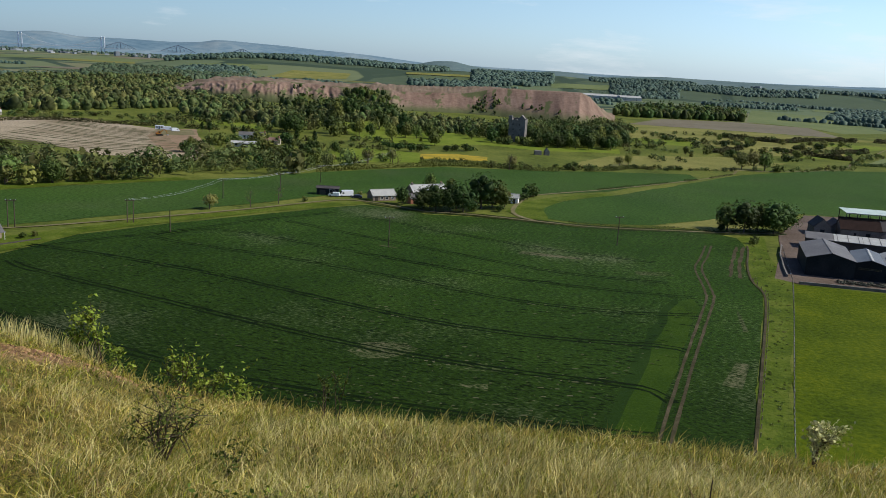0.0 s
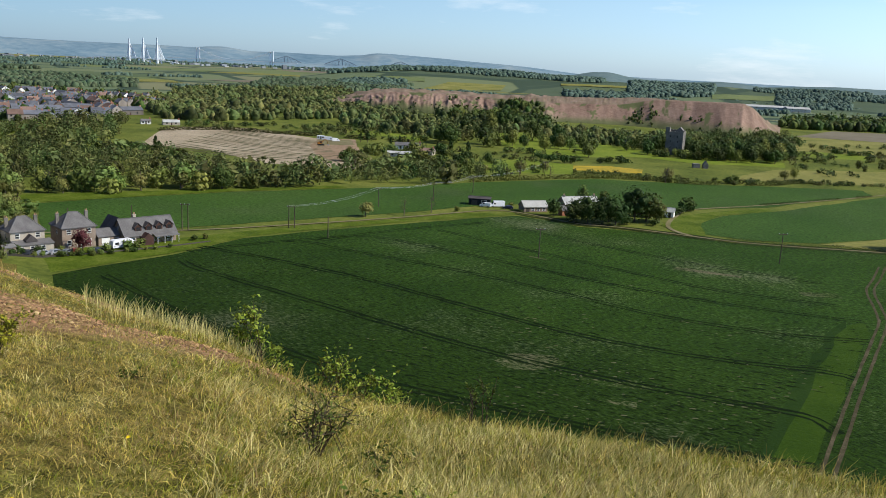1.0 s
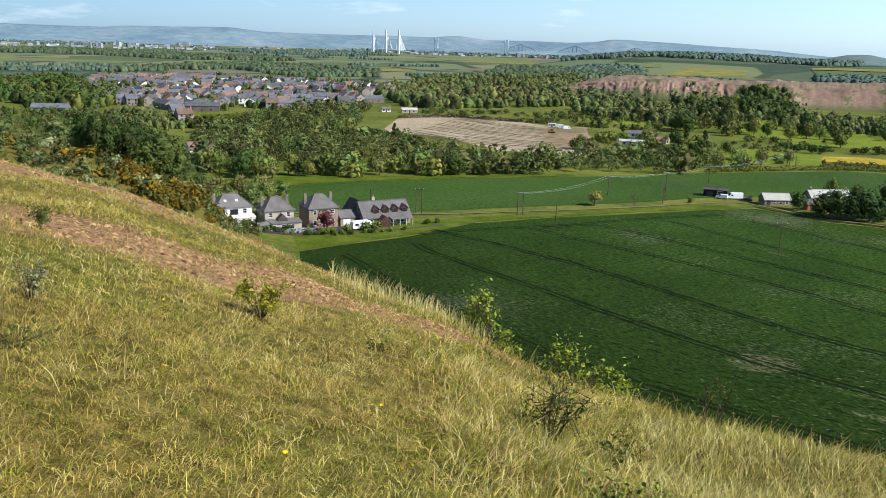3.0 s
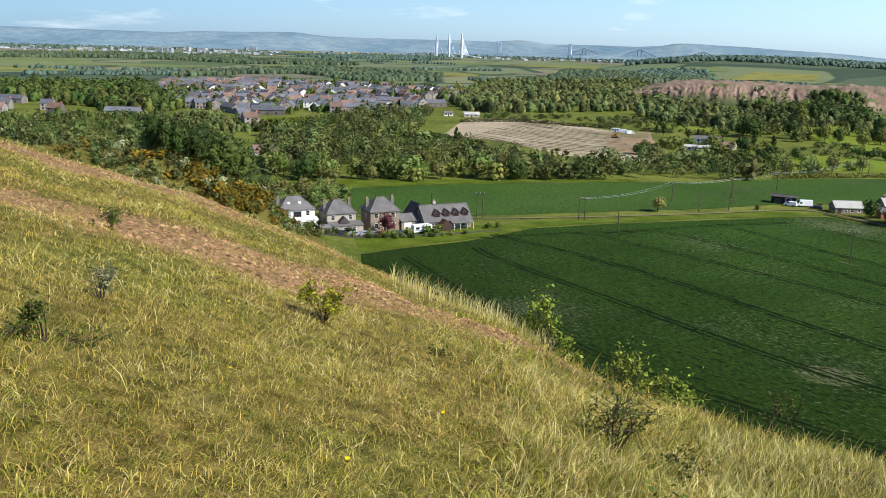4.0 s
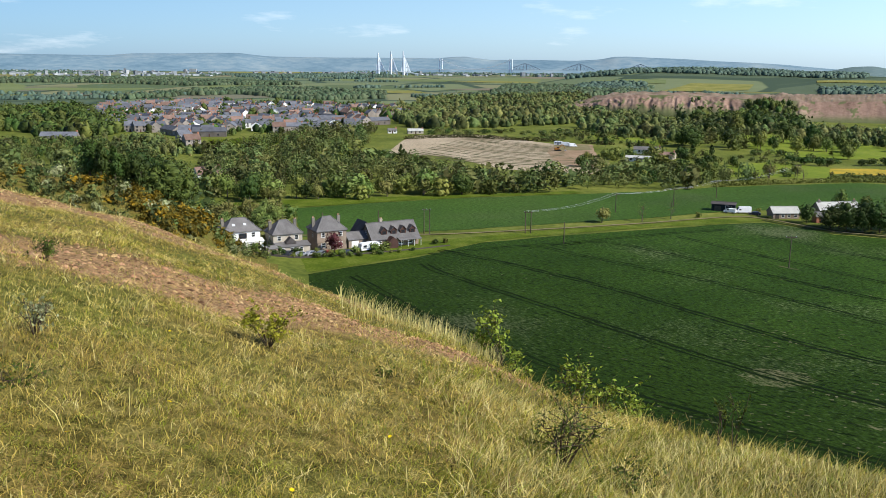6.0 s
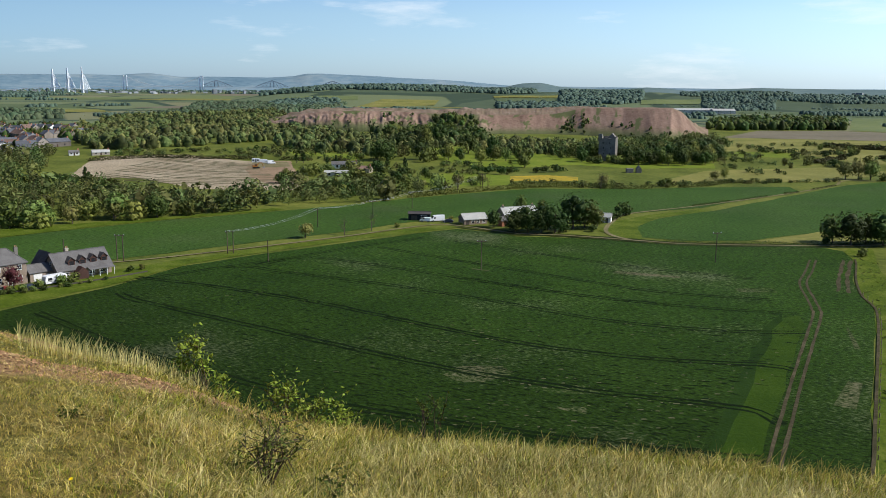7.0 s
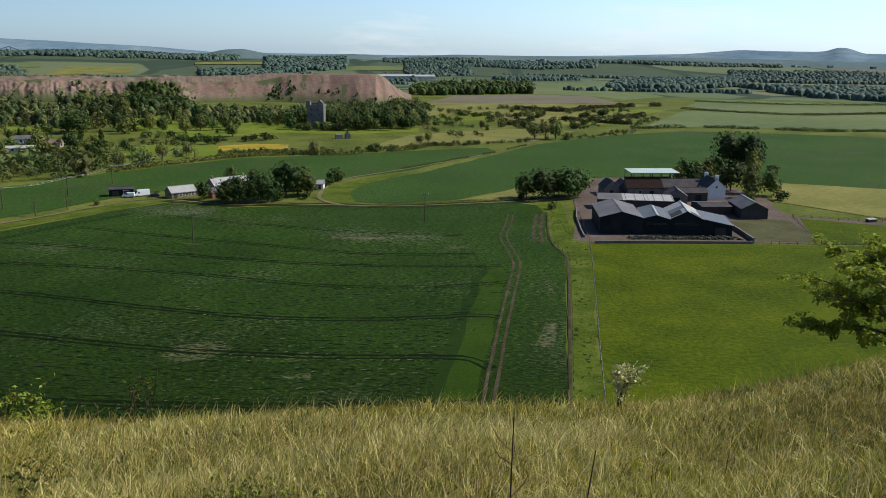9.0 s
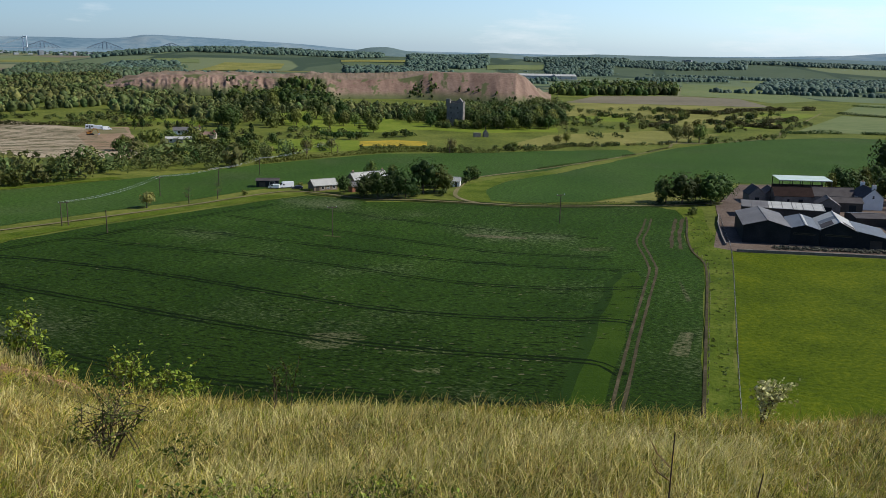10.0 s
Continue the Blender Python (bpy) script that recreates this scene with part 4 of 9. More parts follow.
def add_solid(bm, low, high):
    a, b = [bm.verts.new(v) for v in low], [bm.verts.new(v) for v in high]
    n = len(a)
    bm.faces.new(a[::-1]); bm.faces.new(b)
    for k in range(n):
        bm.faces.new((a[k], a[(k + 1) % n], b[(k + 1) % n], b[k]))


def block(x0, x1, y0, y1, z0, z1):
    return solid([(x0, y0, z0), (x1, y0, z0), (x1, y1, z0), (x0, y1, z0)], [(x0, y0, z1), (x1, y0, z1), (x1, y1, z1), (x0, y1, z1)])


def add_block(bm, x0, x1, y0, y1, z0, z1):
    add_solid(bm, [(x0, y0, z0), (x1, y0, z0), (x1, y1, z0), (x0, y1, z0)], [(x0, y0, z1), (x1, y0, z1), (x1, y1, z1), (x0, y1, z1)])


def slab(p, thick):
    """A roof slope: four corners, given in order, thickened straight down."""
    return solid([(x, y, z - thick) for x, y, z in p], p)


def gable_wall(w, d, eave, apex, along="x", base=-1.0):
    """Four walls with two gables. along: the way that the ridge runs."""
    bm = bmesh.new()
    x, y = w / 2, d / 2
    if along == "x":
        prof = [(-y, base), (y, base), (y, eave), (0, apex), (-y, eave)]
        add_solid(bm, [(-x, a, b) for a, b in prof], [(x, a, b) for a, b in prof])
    else:
        prof = [(-x, base), (x, base), (x, eave), (0, apex), (-x, eave)]
        add_solid(bm, [(a, y, b) for a, b in prof], [(a, -y, b) for a, b in prof])
    bmesh.ops.recalc_face_normals(bm, faces=bm.faces)
    return bm


def opening(parent, cx, z0, w, h, y, mats=("frame", "glass"), name="window", face="front", bars=True):
    """A window or a door set in a wall that faces -y (front), or -x or +x."""
    def turn(bm):
        if face == "left":
            bmesh.ops.rotate(bm, verts=bm.verts, cent=(0, 0, 0), matrix=Matrix.Rotation(radians(-90), 3, "Z"))
        elif face == "right":
            bmesh.ops.rotate(bm, verts=bm.verts, cent=(0, 0, 0), matrix=Matrix.Rotation(radians(90), 3, "Z"))
        elif face == "back":
            bmesh.ops.rotate(bm, verts=bm.verts, cent=(0, 0, 0), matrix=Matrix.Rotation(radians(180), 3, "Z"))
        return bm
    t = 0.09
    bm = bmesh.new()
    add_block(bm, cx - w / 2, cx + w / 2, y - 0.05, y + 0.02, z0, z0 + t)
    add_block(bm, cx - w / 2, cx + w / 2, y - 0.05, y + 0.02, z0 + h - t, z0 + h)
    add_block(bm, cx - w / 2, cx - w / 2 + t, y - 0.05, y + 0.02, z0 + t, z0 + h - t)
    add_block(bm, cx + w / 2 - t, cx + w / 2, y - 0.05, y + 0.02, z0 + t, z0 + h - t)
    if bars:
        add_block(bm, cx - w / 2 + t, cx + w / 2 - t, y - 0.045, y + 0.02, z0 + h / 2 - 0.035, z0 + h / 2 + 0.035)
    win = part(name, turn(bm), M[mats[0]], parent)
    part("pane" if name == "window" else "door_leaf", turn(block(cx - w / 2 + t, cx + w / 2 - t, y - 0.012, y + 0.02, z0 + t, z0 + h - t)), M[mats[1]], win)
    return win


def chimney(parent, x, y, z0, z1, mat, w=0.9, d=0.6, pots=2):
    bm = block(x - w / 2, x + w / 2, y - d / 2, y + d / 2, z0, z1)
    add_block(bm, x - w / 2 - 0.07, x + w / 2 + 0.07, y - d / 2 - 0.07, y + d / 2 + 0.07, z1 - 0.22, z1 - 0.1)
    c = part("chimney", bm, M[mat], parent)
    for k in range(pots):
        px = x + (k - (pots - 1) / 2) * 0.4
        bm = bmesh.new()
        bmesh.ops.create_cone(bm, cap_ends=True, segments=8, radius1=0.13, radius2=0.1, depth=0.5, matrix=Matrix.Translation((px, y, z1 + 0.25)))
        part("chimney_pot", bm, M["pot"], c)
    return c


def gable_roof(parent, w, d, eave, apex, mat, along="x", over=0.3, thick=0.16, ridge_mat=None, base_name="roof"):
    x, y = w / 2 + (over if along == "x" else over * 0.6), d / 2 + (over * 0.6 if along == "x" else over)
    out = []
    if along == "x":
        k = (apex - eave) / (d / 2)
        y = d / 2 + over
        low = apex - k * y
        sides = [[(-x, -y, low), (x, -y, low), (x, 0, apex), (-x, 0, apex)], [(-x, 0, apex), (x, 0, apex), (x, y, low), (-x, y, low)]]
    else:
        k = (apex - eave) / (w / 2)
        x = w / 2 + over
        low = apex - k * x
        sides = [[(-x, -y, low), (0, -y, apex), (0, y, apex), (-x, y, low)], [(0, -y, apex), (x, -y, low), (x, y, low), (0, y, apex)]]
    mats = mat if isinstance(mat, (list, tuple)) else (mat, mat)
    for one, mt in zip(sides, mats):
        lifted = [(a, b, c + thick) for a, b, c in one]
        out.append(part("roof_slope", slab(lifted, thick * 0.92), M[mt], parent))
    z = apex + thick
    bm = block(-x, x, -0.16, 0.16, z - 0.06, z + 0.07) if along == "x" else block(-0.16, 0.16, -y, y, z - 0.06, z + 0.07)
    part("ridge", bm, M[ridge_mat or mats[0]], parent)
    return out


def hip_roof(parent, w, d, eave, apex, mat, over=0.35):
    x, y, r = w / 2 + over, d / 2 + over, max(0.3, (w - d * 0.82) / 2)
    e = eave
    A, B, C, D, R, S = (-x, -y, e), (x, -y, e), (x, y, e), (-x, y, e), (-r, 0, apex), (r, 0, apex)
    bm = bmesh.new()
    v = {k: bm.verts.new(p) for k, p in dict(A=A, B=B, C=C, D=D, R=R, S=S).items()}
    w_ = [bm.verts.new((p[0], p[1], p[2] - 0.2)) for p in (A, B, C, D)]
    for f in ("ABSR", "BCS", "CDRS", "DAR"):
        bm.faces.new([v[k] for k in f])
    ring = [v["A"], v["B"], v["C"], v["D"]]
    for k in range(4):
        bm.faces.new((w_[k], w_[(k + 1) % 4], ring[(k + 1) % 4], ring[k]))
    bm.faces.new(w_[::-1])
    bmesh.ops.recalc_face_normals(bm, faces=bm.faces)
    part("roof", bm, M[mat], parent)
    bm = bmesh.new()
    for p, q in ((A, R), (B, S), (C, S), (D, R), (R, S)):
        p, q = Vector(p), Vector(q)
        m = look(p, q) @ Matrix.Translation((0, 0, -(q - p).length / 2))
        bmesh.ops.create_cube(bm, size=1, matrix=m @ Matrix.Diagonal((0.24, 0.16, (q - p).length, 1)))
    part("ridge_capping", bm, M["sheet"], parent)


def thing(name, x, y, turn, label, category, z=None, group=""):
    ob = new(name)
    ob.matrix_world = pose(x, y, gz(x, y) if z is None else z, 0, 0, turn)
    ob.empty_display_size = 0.3
    return tagged(ob, label, category, group)


ROW = 55.0     # how the row of houses is turned


def along_row(x, y, dx, dy):
    c, s = math.cos(radians(ROW)), math.sin(radians(ROW))
    return x + c * dx - s * dy, y + s * dx + c * dy


# ---- the row of houses below the hill ----
def villa(x, y, w, d, eave, apex, wall_mat, label, front):
    cx, cy = along_row(x, y, 0, d / 2)
    h = thing("house", cx, cy, ROW, label, "house", z=max(0.0, gz(x, y) - 0.6), group="row of houses")
    part("wall", block(-w / 2, w / 2, -d / 2, d / 2, -2, eave), M[wall_mat], h)
    hip_roof(h, w, d, eave, apex, "slate")
    chimney(h, -w / 2 + 0.6, 0.6, eave - 0.5, apex - 0.3, "grey_stone")
    if front != "white":
        chimney(h, w / 2 - 0.6, 0.6, eave - 0.5, apex - 0.1, "grey_stone")
    for k in (-1, 1):
        opening(h, k * w * 0.3, eave - 1.9, 1.2, 1.4, -d / 2)
    if front == "white":
        opening(h, 0, eave - 2.2, 2.4, 1.6, -d / 2, ("frame_dark", "glass"))
        part("extension", block(-w * 0.1, w * 0.5 + 0.3, -d / 2 - 2.4, -d / 2 + 0.02, -2, 2.5), M["harl_white"], h)
        part("extension_roof", slab([(-w * 0.1 - 0.2, -d / 2 - 2.6, 2.6), (w * 0.5 + 0.5, -d / 2 - 2.6, 2.6), (w * 0.5 + 0.5, -d / 2, 3.1), (-w * 0.1 - 0.2, -d / 2, 3.1)], 0.15), M["harl_white"], h)
        opening(h, w * 0.18, 0.9, 1.3, 1.2, -d / 2 - 2.4)
        opening(h, w * 0.36, 0.1, 1.0, 2.0, -d / 2 - 2.4, ("frame_dark", "glass"), "door", bars=False)
        for k in (-0.2, 0.12):
            bm = slab([(w * k - 0.4, -d * 0.27 - 0.35, 0), (w * k + 0.4, -d * 0.27 - 0.35, 0), (w * k + 0.4, -d * 0.27 + 0.35, 0.56), (w * k - 0.4, -d * 0.27 + 0.35, 0.56)], 0.08)
            bmesh.ops.translate(bm, verts=bm.verts, vec=(0, 0, eave + (apex - eave) * 0.43))
            part("skylight", bm, M["skylight"], h)
    elif front == "porch":
        part("extension", block(-w / 2 + 0.2, w / 2 + 1.2, -d / 2 - 3.2, -d / 2 + 0.02, -2, 2.5), M["harl_cream"], h)
        part("extension_roof", slab([(-w / 2, -d / 2 - 3.5, 2.55), (w / 2 + 1.4, -d / 2 - 3.5, 2.55), (w / 2 + 1.4, -d / 2, 3.3), (-w / 2, -d / 2, 3.3)], 0.18), M["slate"], h)
        bm = gable_wall(3.0, 3.4, 3.4, 4.9, "y", 3.0)
        bmesh.ops.translate(bm, verts=bm.verts, vec=(0.3, -d / 2 - 0.4, 0))
        part("dormer", bm, M["slate_dark"], h)
        for k in (-0.3, 0.0, 0.33):
            opening(h, k * w, 0.8, 1.1, 1.3, -d / 2 - 3.2)
    else:
        for k in (-0.3, 0.3):
            opening(h, k * w, 0.9, 1.2, 1.5, -d / 2)
        opening(h, 0, 0.0, 1.1, 2.1, -d / 2, ("frame", "frame_dark"), "door", bars=False)
    opening(h, 0.4, eave - 2.2, 0.8, 1.3, -w / 2, face="left")
    return h


villa(-160.6, 198.7, 10.4, 8.0, 5.3, 8.7, "harl_white", "white harled two-storey house with grey hipped slate roof", "white")
villa(-149.6, 205.4, 8.8, 8.0, 5.6, 9.1, "harl_cream", "cream harled house with hipped slate roof and low front extension", "porch")
villa(-140.3, 214.4, 9.2, 8.2, 5.9, 9.6, "stone", "brown sandstone house with hipped slate roof and two chimneys", "plain")
gx_, gy_ = along_row(-135.0, 221.2, 0, 2.5)
g_ = thing("garage", gx_, gy_, ROW, "low stone garage with grey slate roof beside the house", "garage")
part("wall", gable_wall(7.0, 5.2, 2.7, 4.4), M["stone"], g_)
gable_roof(g_, 7.0, 5.2, 2.7, 4.4, "slate")
opening(g_, -1.4, 0, 2.4, 2.2, -2.6, ("frame", "frame"), "door", bars=False)
opening(g_, 1.7, 0.9, 1.0, 1.1, -2.6)


def chalet(x, y, w, d, eave, apex):
    cx, cy = along_row(x, y, 0, d / 2)
    h = thing("house", cx, cy, ROW, "long grey-roofed house with four dormer windows", "house", group="row of houses")
    part("wall", gable_wall(w, d, eave, apex), M["stone"], h)
    gable_roof(h, w, d, eave, apex, "slate", over=0.4)
    bm = gable_wall(5.6, 7.0, 3.0, 7.0, "y")
    bmesh.ops.translate(bm, verts=bm.verts, vec=(-w / 2 + 1.2, d / 2 + 1.5, 0))
    part("rear_wing", bm, M["slate_dark"], h)
    pitch = (apex - eave) / (d / 2)
    for k in range(4):
        dx = -w * 0.22 + k * w * 0.205
        y0 = -d * 0.40
        z0 = apex - pitch * -y0
        bm = gable_wall(2.0, 2.6, z0 + 1.35, z0 + 2.3, "y", z0 - 0.2)
        bmesh.ops.translate(bm, verts=bm.verts, vec=(dx, y0 + 1.3, 0))
        dm = part("dormer", bm, M["frame_dark"], h)
        for s in (-1, 1):
            p = [(dx, y0 - 0.25, z0 + 2.42), (dx + s * 1.35, y0 - 0.25, z0 + 1.15), (dx + s * 1.35, y0 + 2.4, z0 + 1.15), (dx, y0 + 2.4, z0 + 2.42)]
            part("dormer_roof", slab(p if s < 0 else p[::-1], 0.14), M["slate_dark"], dm)
        opening(dm, dx, z0 + 0.1, 1.4, 1.15, y0, ("frame_dark", "glass"))
    part("porch", gable_wall(3.0, 2.6, 2.2, 3.5, "y"), M["frame_dark"], h).location = (-w * 0.12, -d / 2 - 1.25, 0)
    part("lean_to_roof", slab([(w * 0.02, -d / 2 - 2.4, 2.3), (w * 0.5, -d / 2 - 2.4, 2.3), (w * 0.5, -d / 2, 2.9), (w * 0.02, -d / 2, 2.9)], 0.14), M["slate"], h)
    for k in range(4):
        bm = bmesh.new()
        bmesh.ops.create_cone(bm, cap_ends=True, segments=8, radius1=0.09, radius2=0.08, depth=2.3, matrix=Matrix.Translation((w * (0.06 + 0.14 * k), -d / 2 - 2.25, 1.15)))
        part("post", bm, M["frame"], h)
    for k in (-0.36, 0.12, 0.32):
        opening(h, k * w, 0.7, 1.7, 1.4, -d / 2)
    opening(h, 0, 3.6, 1.0, 1.2, -w / 2, face="left")
    chimney(h, -w * 0.18, 0.5, apex - 1, apex + 1.1, "harl_cream")


chalet(-126.3, 227.9, 15.5, 8.5, 2.8, 6.9)


# ---- vehicles and small garden things ----
def wheels(parent, spots, r, width):
    for x, y in spots:
        bm = bmesh.new()
        bmesh.ops.create_cone(bm, cap_ends=True, segments=14, radius1=r, radius2=r, depth=width, matrix=Matrix.Translation((x, y, r)) @ Matrix.Rotation(radians(90), 4, "X"))
        w = part("wheel", bm, M["rubber"], parent)
        bm = bmesh.new()
        bmesh.ops.create_cone(bm, cap_ends=True, segments=10, radius1=r * 0.55, radius2=r * 0.5, depth=width + 0.03, matrix=Matrix.Translation((x, y, r)) @ Matrix.Rotation(radians(90), 4, "X"))
        part("rim", bm, M["steel"], w)


def profile_body(prof, width, tuck=0.12):
    """A body of the given side outline (x, z), drawn in a little at its upper edge."""
    bm = bmesh.new()
    top = max(z for _, z in prof)
    rows = []
    for s in (-1, 1):
        rows.append([(x, s * (width / 2 - tuck * max(0, (z - 0.9) / max(0.1, top - 0.9))), z) for x, z in prof])
    add_solid(bm, rows[0], rows[1])
    bmesh.ops.recalc_face_normals(bm, faces=bm.faces)
    bmesh.ops.bevel(bm, geom=bm.edges[:], offset=0.05, segments=1, affect="EDGES", clamp_overlap=True)
    return bm


def car(x, y, turn, paint, label):
    c = thing("car", x, y, turn, label, "car")
    part("body", profile_body([(-2.1, 0.3), (2.1, 0.3), (2.15, 0.7), (1.3, 0.92), (0.7, 1.42), (-1.1, 1.45), (-1.9, 1.0), (-2.15, 0.85)], 1.72, 0.22), paint, c)
    part("windscreen", profile_body([(1.16, 0.95), (1.2, 0.95), (0.72, 1.38), (0.66, 1.38)], 1.5, 0.2), M["glass"], c)
    for s in (-1, 1):
        bm = solid([(-1.2, s * 0.72, 0.96), (1.0, s * 0.72, 0.96), (1.0, s * 0.845, 0.96), (-1.2, s * 0.845, 0.96)], [(-0.95, s * 0.62, 1.36), (0.62, s * 0.62, 1.36), (0.62, s * 0.735, 1.36), (-0.95, s * 0.735, 1.36)])
        part("side_window", bm, M["glass"], c)
    wheels(c, [(1.3, -0.8), (1.3, 0.8), (-1.3, -0.8), (-1.3, 0.8)], 0.32, 0.2)
    return c


def van(x, y, turn, paint, label, length=5.2, height=2.3, name="van"):
    c = thing(name, x, y, turn, label, name.replace("_", " "))
    h = length / 2
    part("body", profile_body([(-h, 0.4), (h, 0.4), (h, 0.95), (h - 0.6, 1.2), (h - 1.3, height - 0.15), (h - 1.8, height), (-h, height)], 1.95, 0.12), paint, c)
    part("windscreen", profile_body([(h - 0.56, 1.25), (h - 0.5, 1.25), (h - 1.2, height - 0.25), (h - 1.26, height - 0.25)], 1.7, 0.1), M["glass"], c)
    for s in (-1, 1):
        part("side_window", block(h - 2.0, h - 1.25, s * 0.93 - 0.03, s * 0.93 + 0.03, 1.25, 1.8), M["glass"], c)
    wheels(c, [(h - 0.95, -0.9), (h - 0.95, 0.9), (-h + 1.0, -0.9), (-h + 1.0, 0.9)], 0.34, 0.22)
    return c


def caravan(x, y, turn, label):
    c = thing("caravan", x, y, turn, label, "caravan")
    part("body", profile_body([(-3.1, 0.45), (3.1, 0.45), (3.25, 1.2), (2.9, 2.4), (2.4, 2.6), (-2.5, 2.6), (-3.0, 2.35), (-3.25, 1.2)], 2.2, 0.08), M["white_paint"], c)
    for k in (-1.9, 0.2, 2.0):
        part("window", block(k - 0.55, k + 0.55, -1.13, -1.0, 1.35, 2.0), M["glass"], c)
    part("stripe", block(-2.9, 2.9, -1.135, -1.0, 1.02, 1.14), M["sheet_blue"], c)
    wheels(c, [(0, -1.0), (0, 1.0)], 0.33, 0.2)


M["paint_silver"] = material("silver_car_paint", [(0.3, 0.31, 0.33), (0.36, 0.37, 0.39), (0.42, 0.43, 0.45)], 1.0, 6.0, bump=0.0, rough=0.3, metal=0.4)
M["paint_red"] = material("dark_red_car_paint", [(0.16, 0.02, 0.02), (0.2, 0.03, 0.03), (0.24, 0.04, 0.04)], 1.0, 6.0, bump=0.0, rough=0.3)
M["paint_dark"] = material("dark_car_paint", [(0.02, 0.023, 0.03), (0.03, 0.034, 0.042), (0.04, 0.045, 0.055)], 1.0, 6.0, bump=0.0, rough=0.3)
M["paint_orange"] = material("digger_orange_paint", [(0.24, 0.10, 0.025), (0.30, 0.13, 0.03), (0.36, 0.17, 0.05)], 1.0, 6.0, bump=0.0, rough=0.45)
caravan(-130.2, 218.8, ROW + 4, "white touring caravan parked beside the garage")
car(-141.5, 205.3, ROW + 20, M["paint_silver"], "silver hatchback parked on the drive")
car(-137.5, 208.2, ROW + 75, M["paint_red"], "dark red car parked in the garden drive")
car(-133.4, 212.0, ROW + 10, M["paint_dark"], "dark car parked by the garden wall")
car(-146.0, 200.0, ROW + 60, M["paint_dark"], "dark car parked beside the cream house")
car(-139.0, 206.6, ROW + 40, M["sheet_blue"], "blue-grey car parked in the garden drive")
car(-143.2, 202.6, ROW + 15, M["paint_silver"], "silver car parked beside the cream house")
gs = thing("garden_shed", -149.5, 197.0, ROW + 12, "small grey weathered garden shed with sloping roof", "shed")
part("wall", gable_wall(3.2, 2.4, 2.0, 2.6), M["timber"], gs)
gable_roof(gs, 3.2, 2.4, 2.0, 2.6, "sheet", over=0.2, thick=0.08)
opening(gs, 0.6, 0, 0.8, 1.8, -1.2, ("timber", "boards"), "door", bars=False)


def low_wall(pts, height, thick, mat, label):
    verts, faces = [], []
    line = [Vector((*q, gz(*q))) for q in pts]
    for k, q in enumerate(line):
        d = (line[min(k + 1, len(line) - 1)] - line[max(k - 1, 0)]); d.z = 0; d.normalize()
        n = Vector((-d.y, d.x, 0)) * thick / 2
        for v in (q + n + Vector((0, 0, -0.5)), q - n + Vector((0, 0, -0.5)), q - n * 0.85 + Vector((0, 0, height)), q + n * 0.85 + Vector((0, 0, height))):
            verts.append(v)
        if k:
            for j in range(4):
                faces.append((4 * k - 4 + j, 4 * k - 4 + (j + 1) % 4, 4 * k + (j + 1) % 4, 4 * k + j))
    faces += [(0, 1, 2, 3), (4 * len(line) - 1, 4 * len(line) - 2, 4 * len(line) - 3, 4 * len(line) - 4)]
    bm_ob = mesh_object("wall", verts, faces, mat)
    return tagged(bm_ob, label, "wall", kind="structure")


low_wall([(-152, 193), (-143, 199), (-135, 207), (-127, 216), (-118, 227), (-112, 236)], 0.45, 0.35, M["boards"], "low dark garden fence along the field")


# ---- the farm ----
FARM, BARNS = -8.0, -20.0


def on_farm(x, y, dx, dy):
    c, s = math.cos(radians(FARM)), math.sin(radians(FARM))
    return x + c * dx - s * dy, y + s * dx + c * dy


def farm_barn(x, y, w, d, eave, apex, wall, roofs, label, rooflights=(), ridge_mat=None, along="y", windows=(), turn=FARM):
    """x, y: the middle of its front wall."""
    cx, cy = x - math.sin(radians(turn)) * d / 2, y + math.cos(radians(turn)) * d / 2
    b = thing("barn", cx, cy, turn, label, "barn", group="farm buildings")
    part("wall", gable_wall(w, d, eave, apex, along), M[wall], b)
    gable_roof(b, w, d, eave, apex, roofs, along, over=0.25, thick=0.12, ridge_mat=ridge_mat)
    half = w / 2 if along == "y" else d / 2
    k = (apex - eave) / half
    for side, u0, u1, v0, v1, mt in rooflights:
        z = lambda u: apex - k * u * half + 0.15
        if along == "y":
            p = [(side * u0 * half, v0 * d / 2, z(u0)), (side * u1 * half, v0 * d / 2, z(u1)), (side * u1 * half, v1 * d / 2, z(u1)), (side * u0 * half, v1 * d / 2, z(u0))]
        else:
            p = [(v0 * w / 2, side * u0 * half, z(u0)), (v1 * w / 2, side * u0 * half, z(u0)), (v1 * w / 2, side * u1 * half, z(u1)), (v0 * w / 2, side * u1 * half, z(u1))]
        q = (Vector(p[1]) - Vector(p[0])).cross(Vector(p[2]) - Vector(p[0]))
        part("rooflight", slab(p if q.z > 0 else p[::-1], 0.05), M[mt], b)
    for cxw, z0, ww, hh, kind in windows:
        opening(b, cxw, z0, ww, hh, -d / 2, ("cladding" if kind == "door" else "boards", "cladding" if kind == "door" else "glass"), kind, bars=False)
    return b


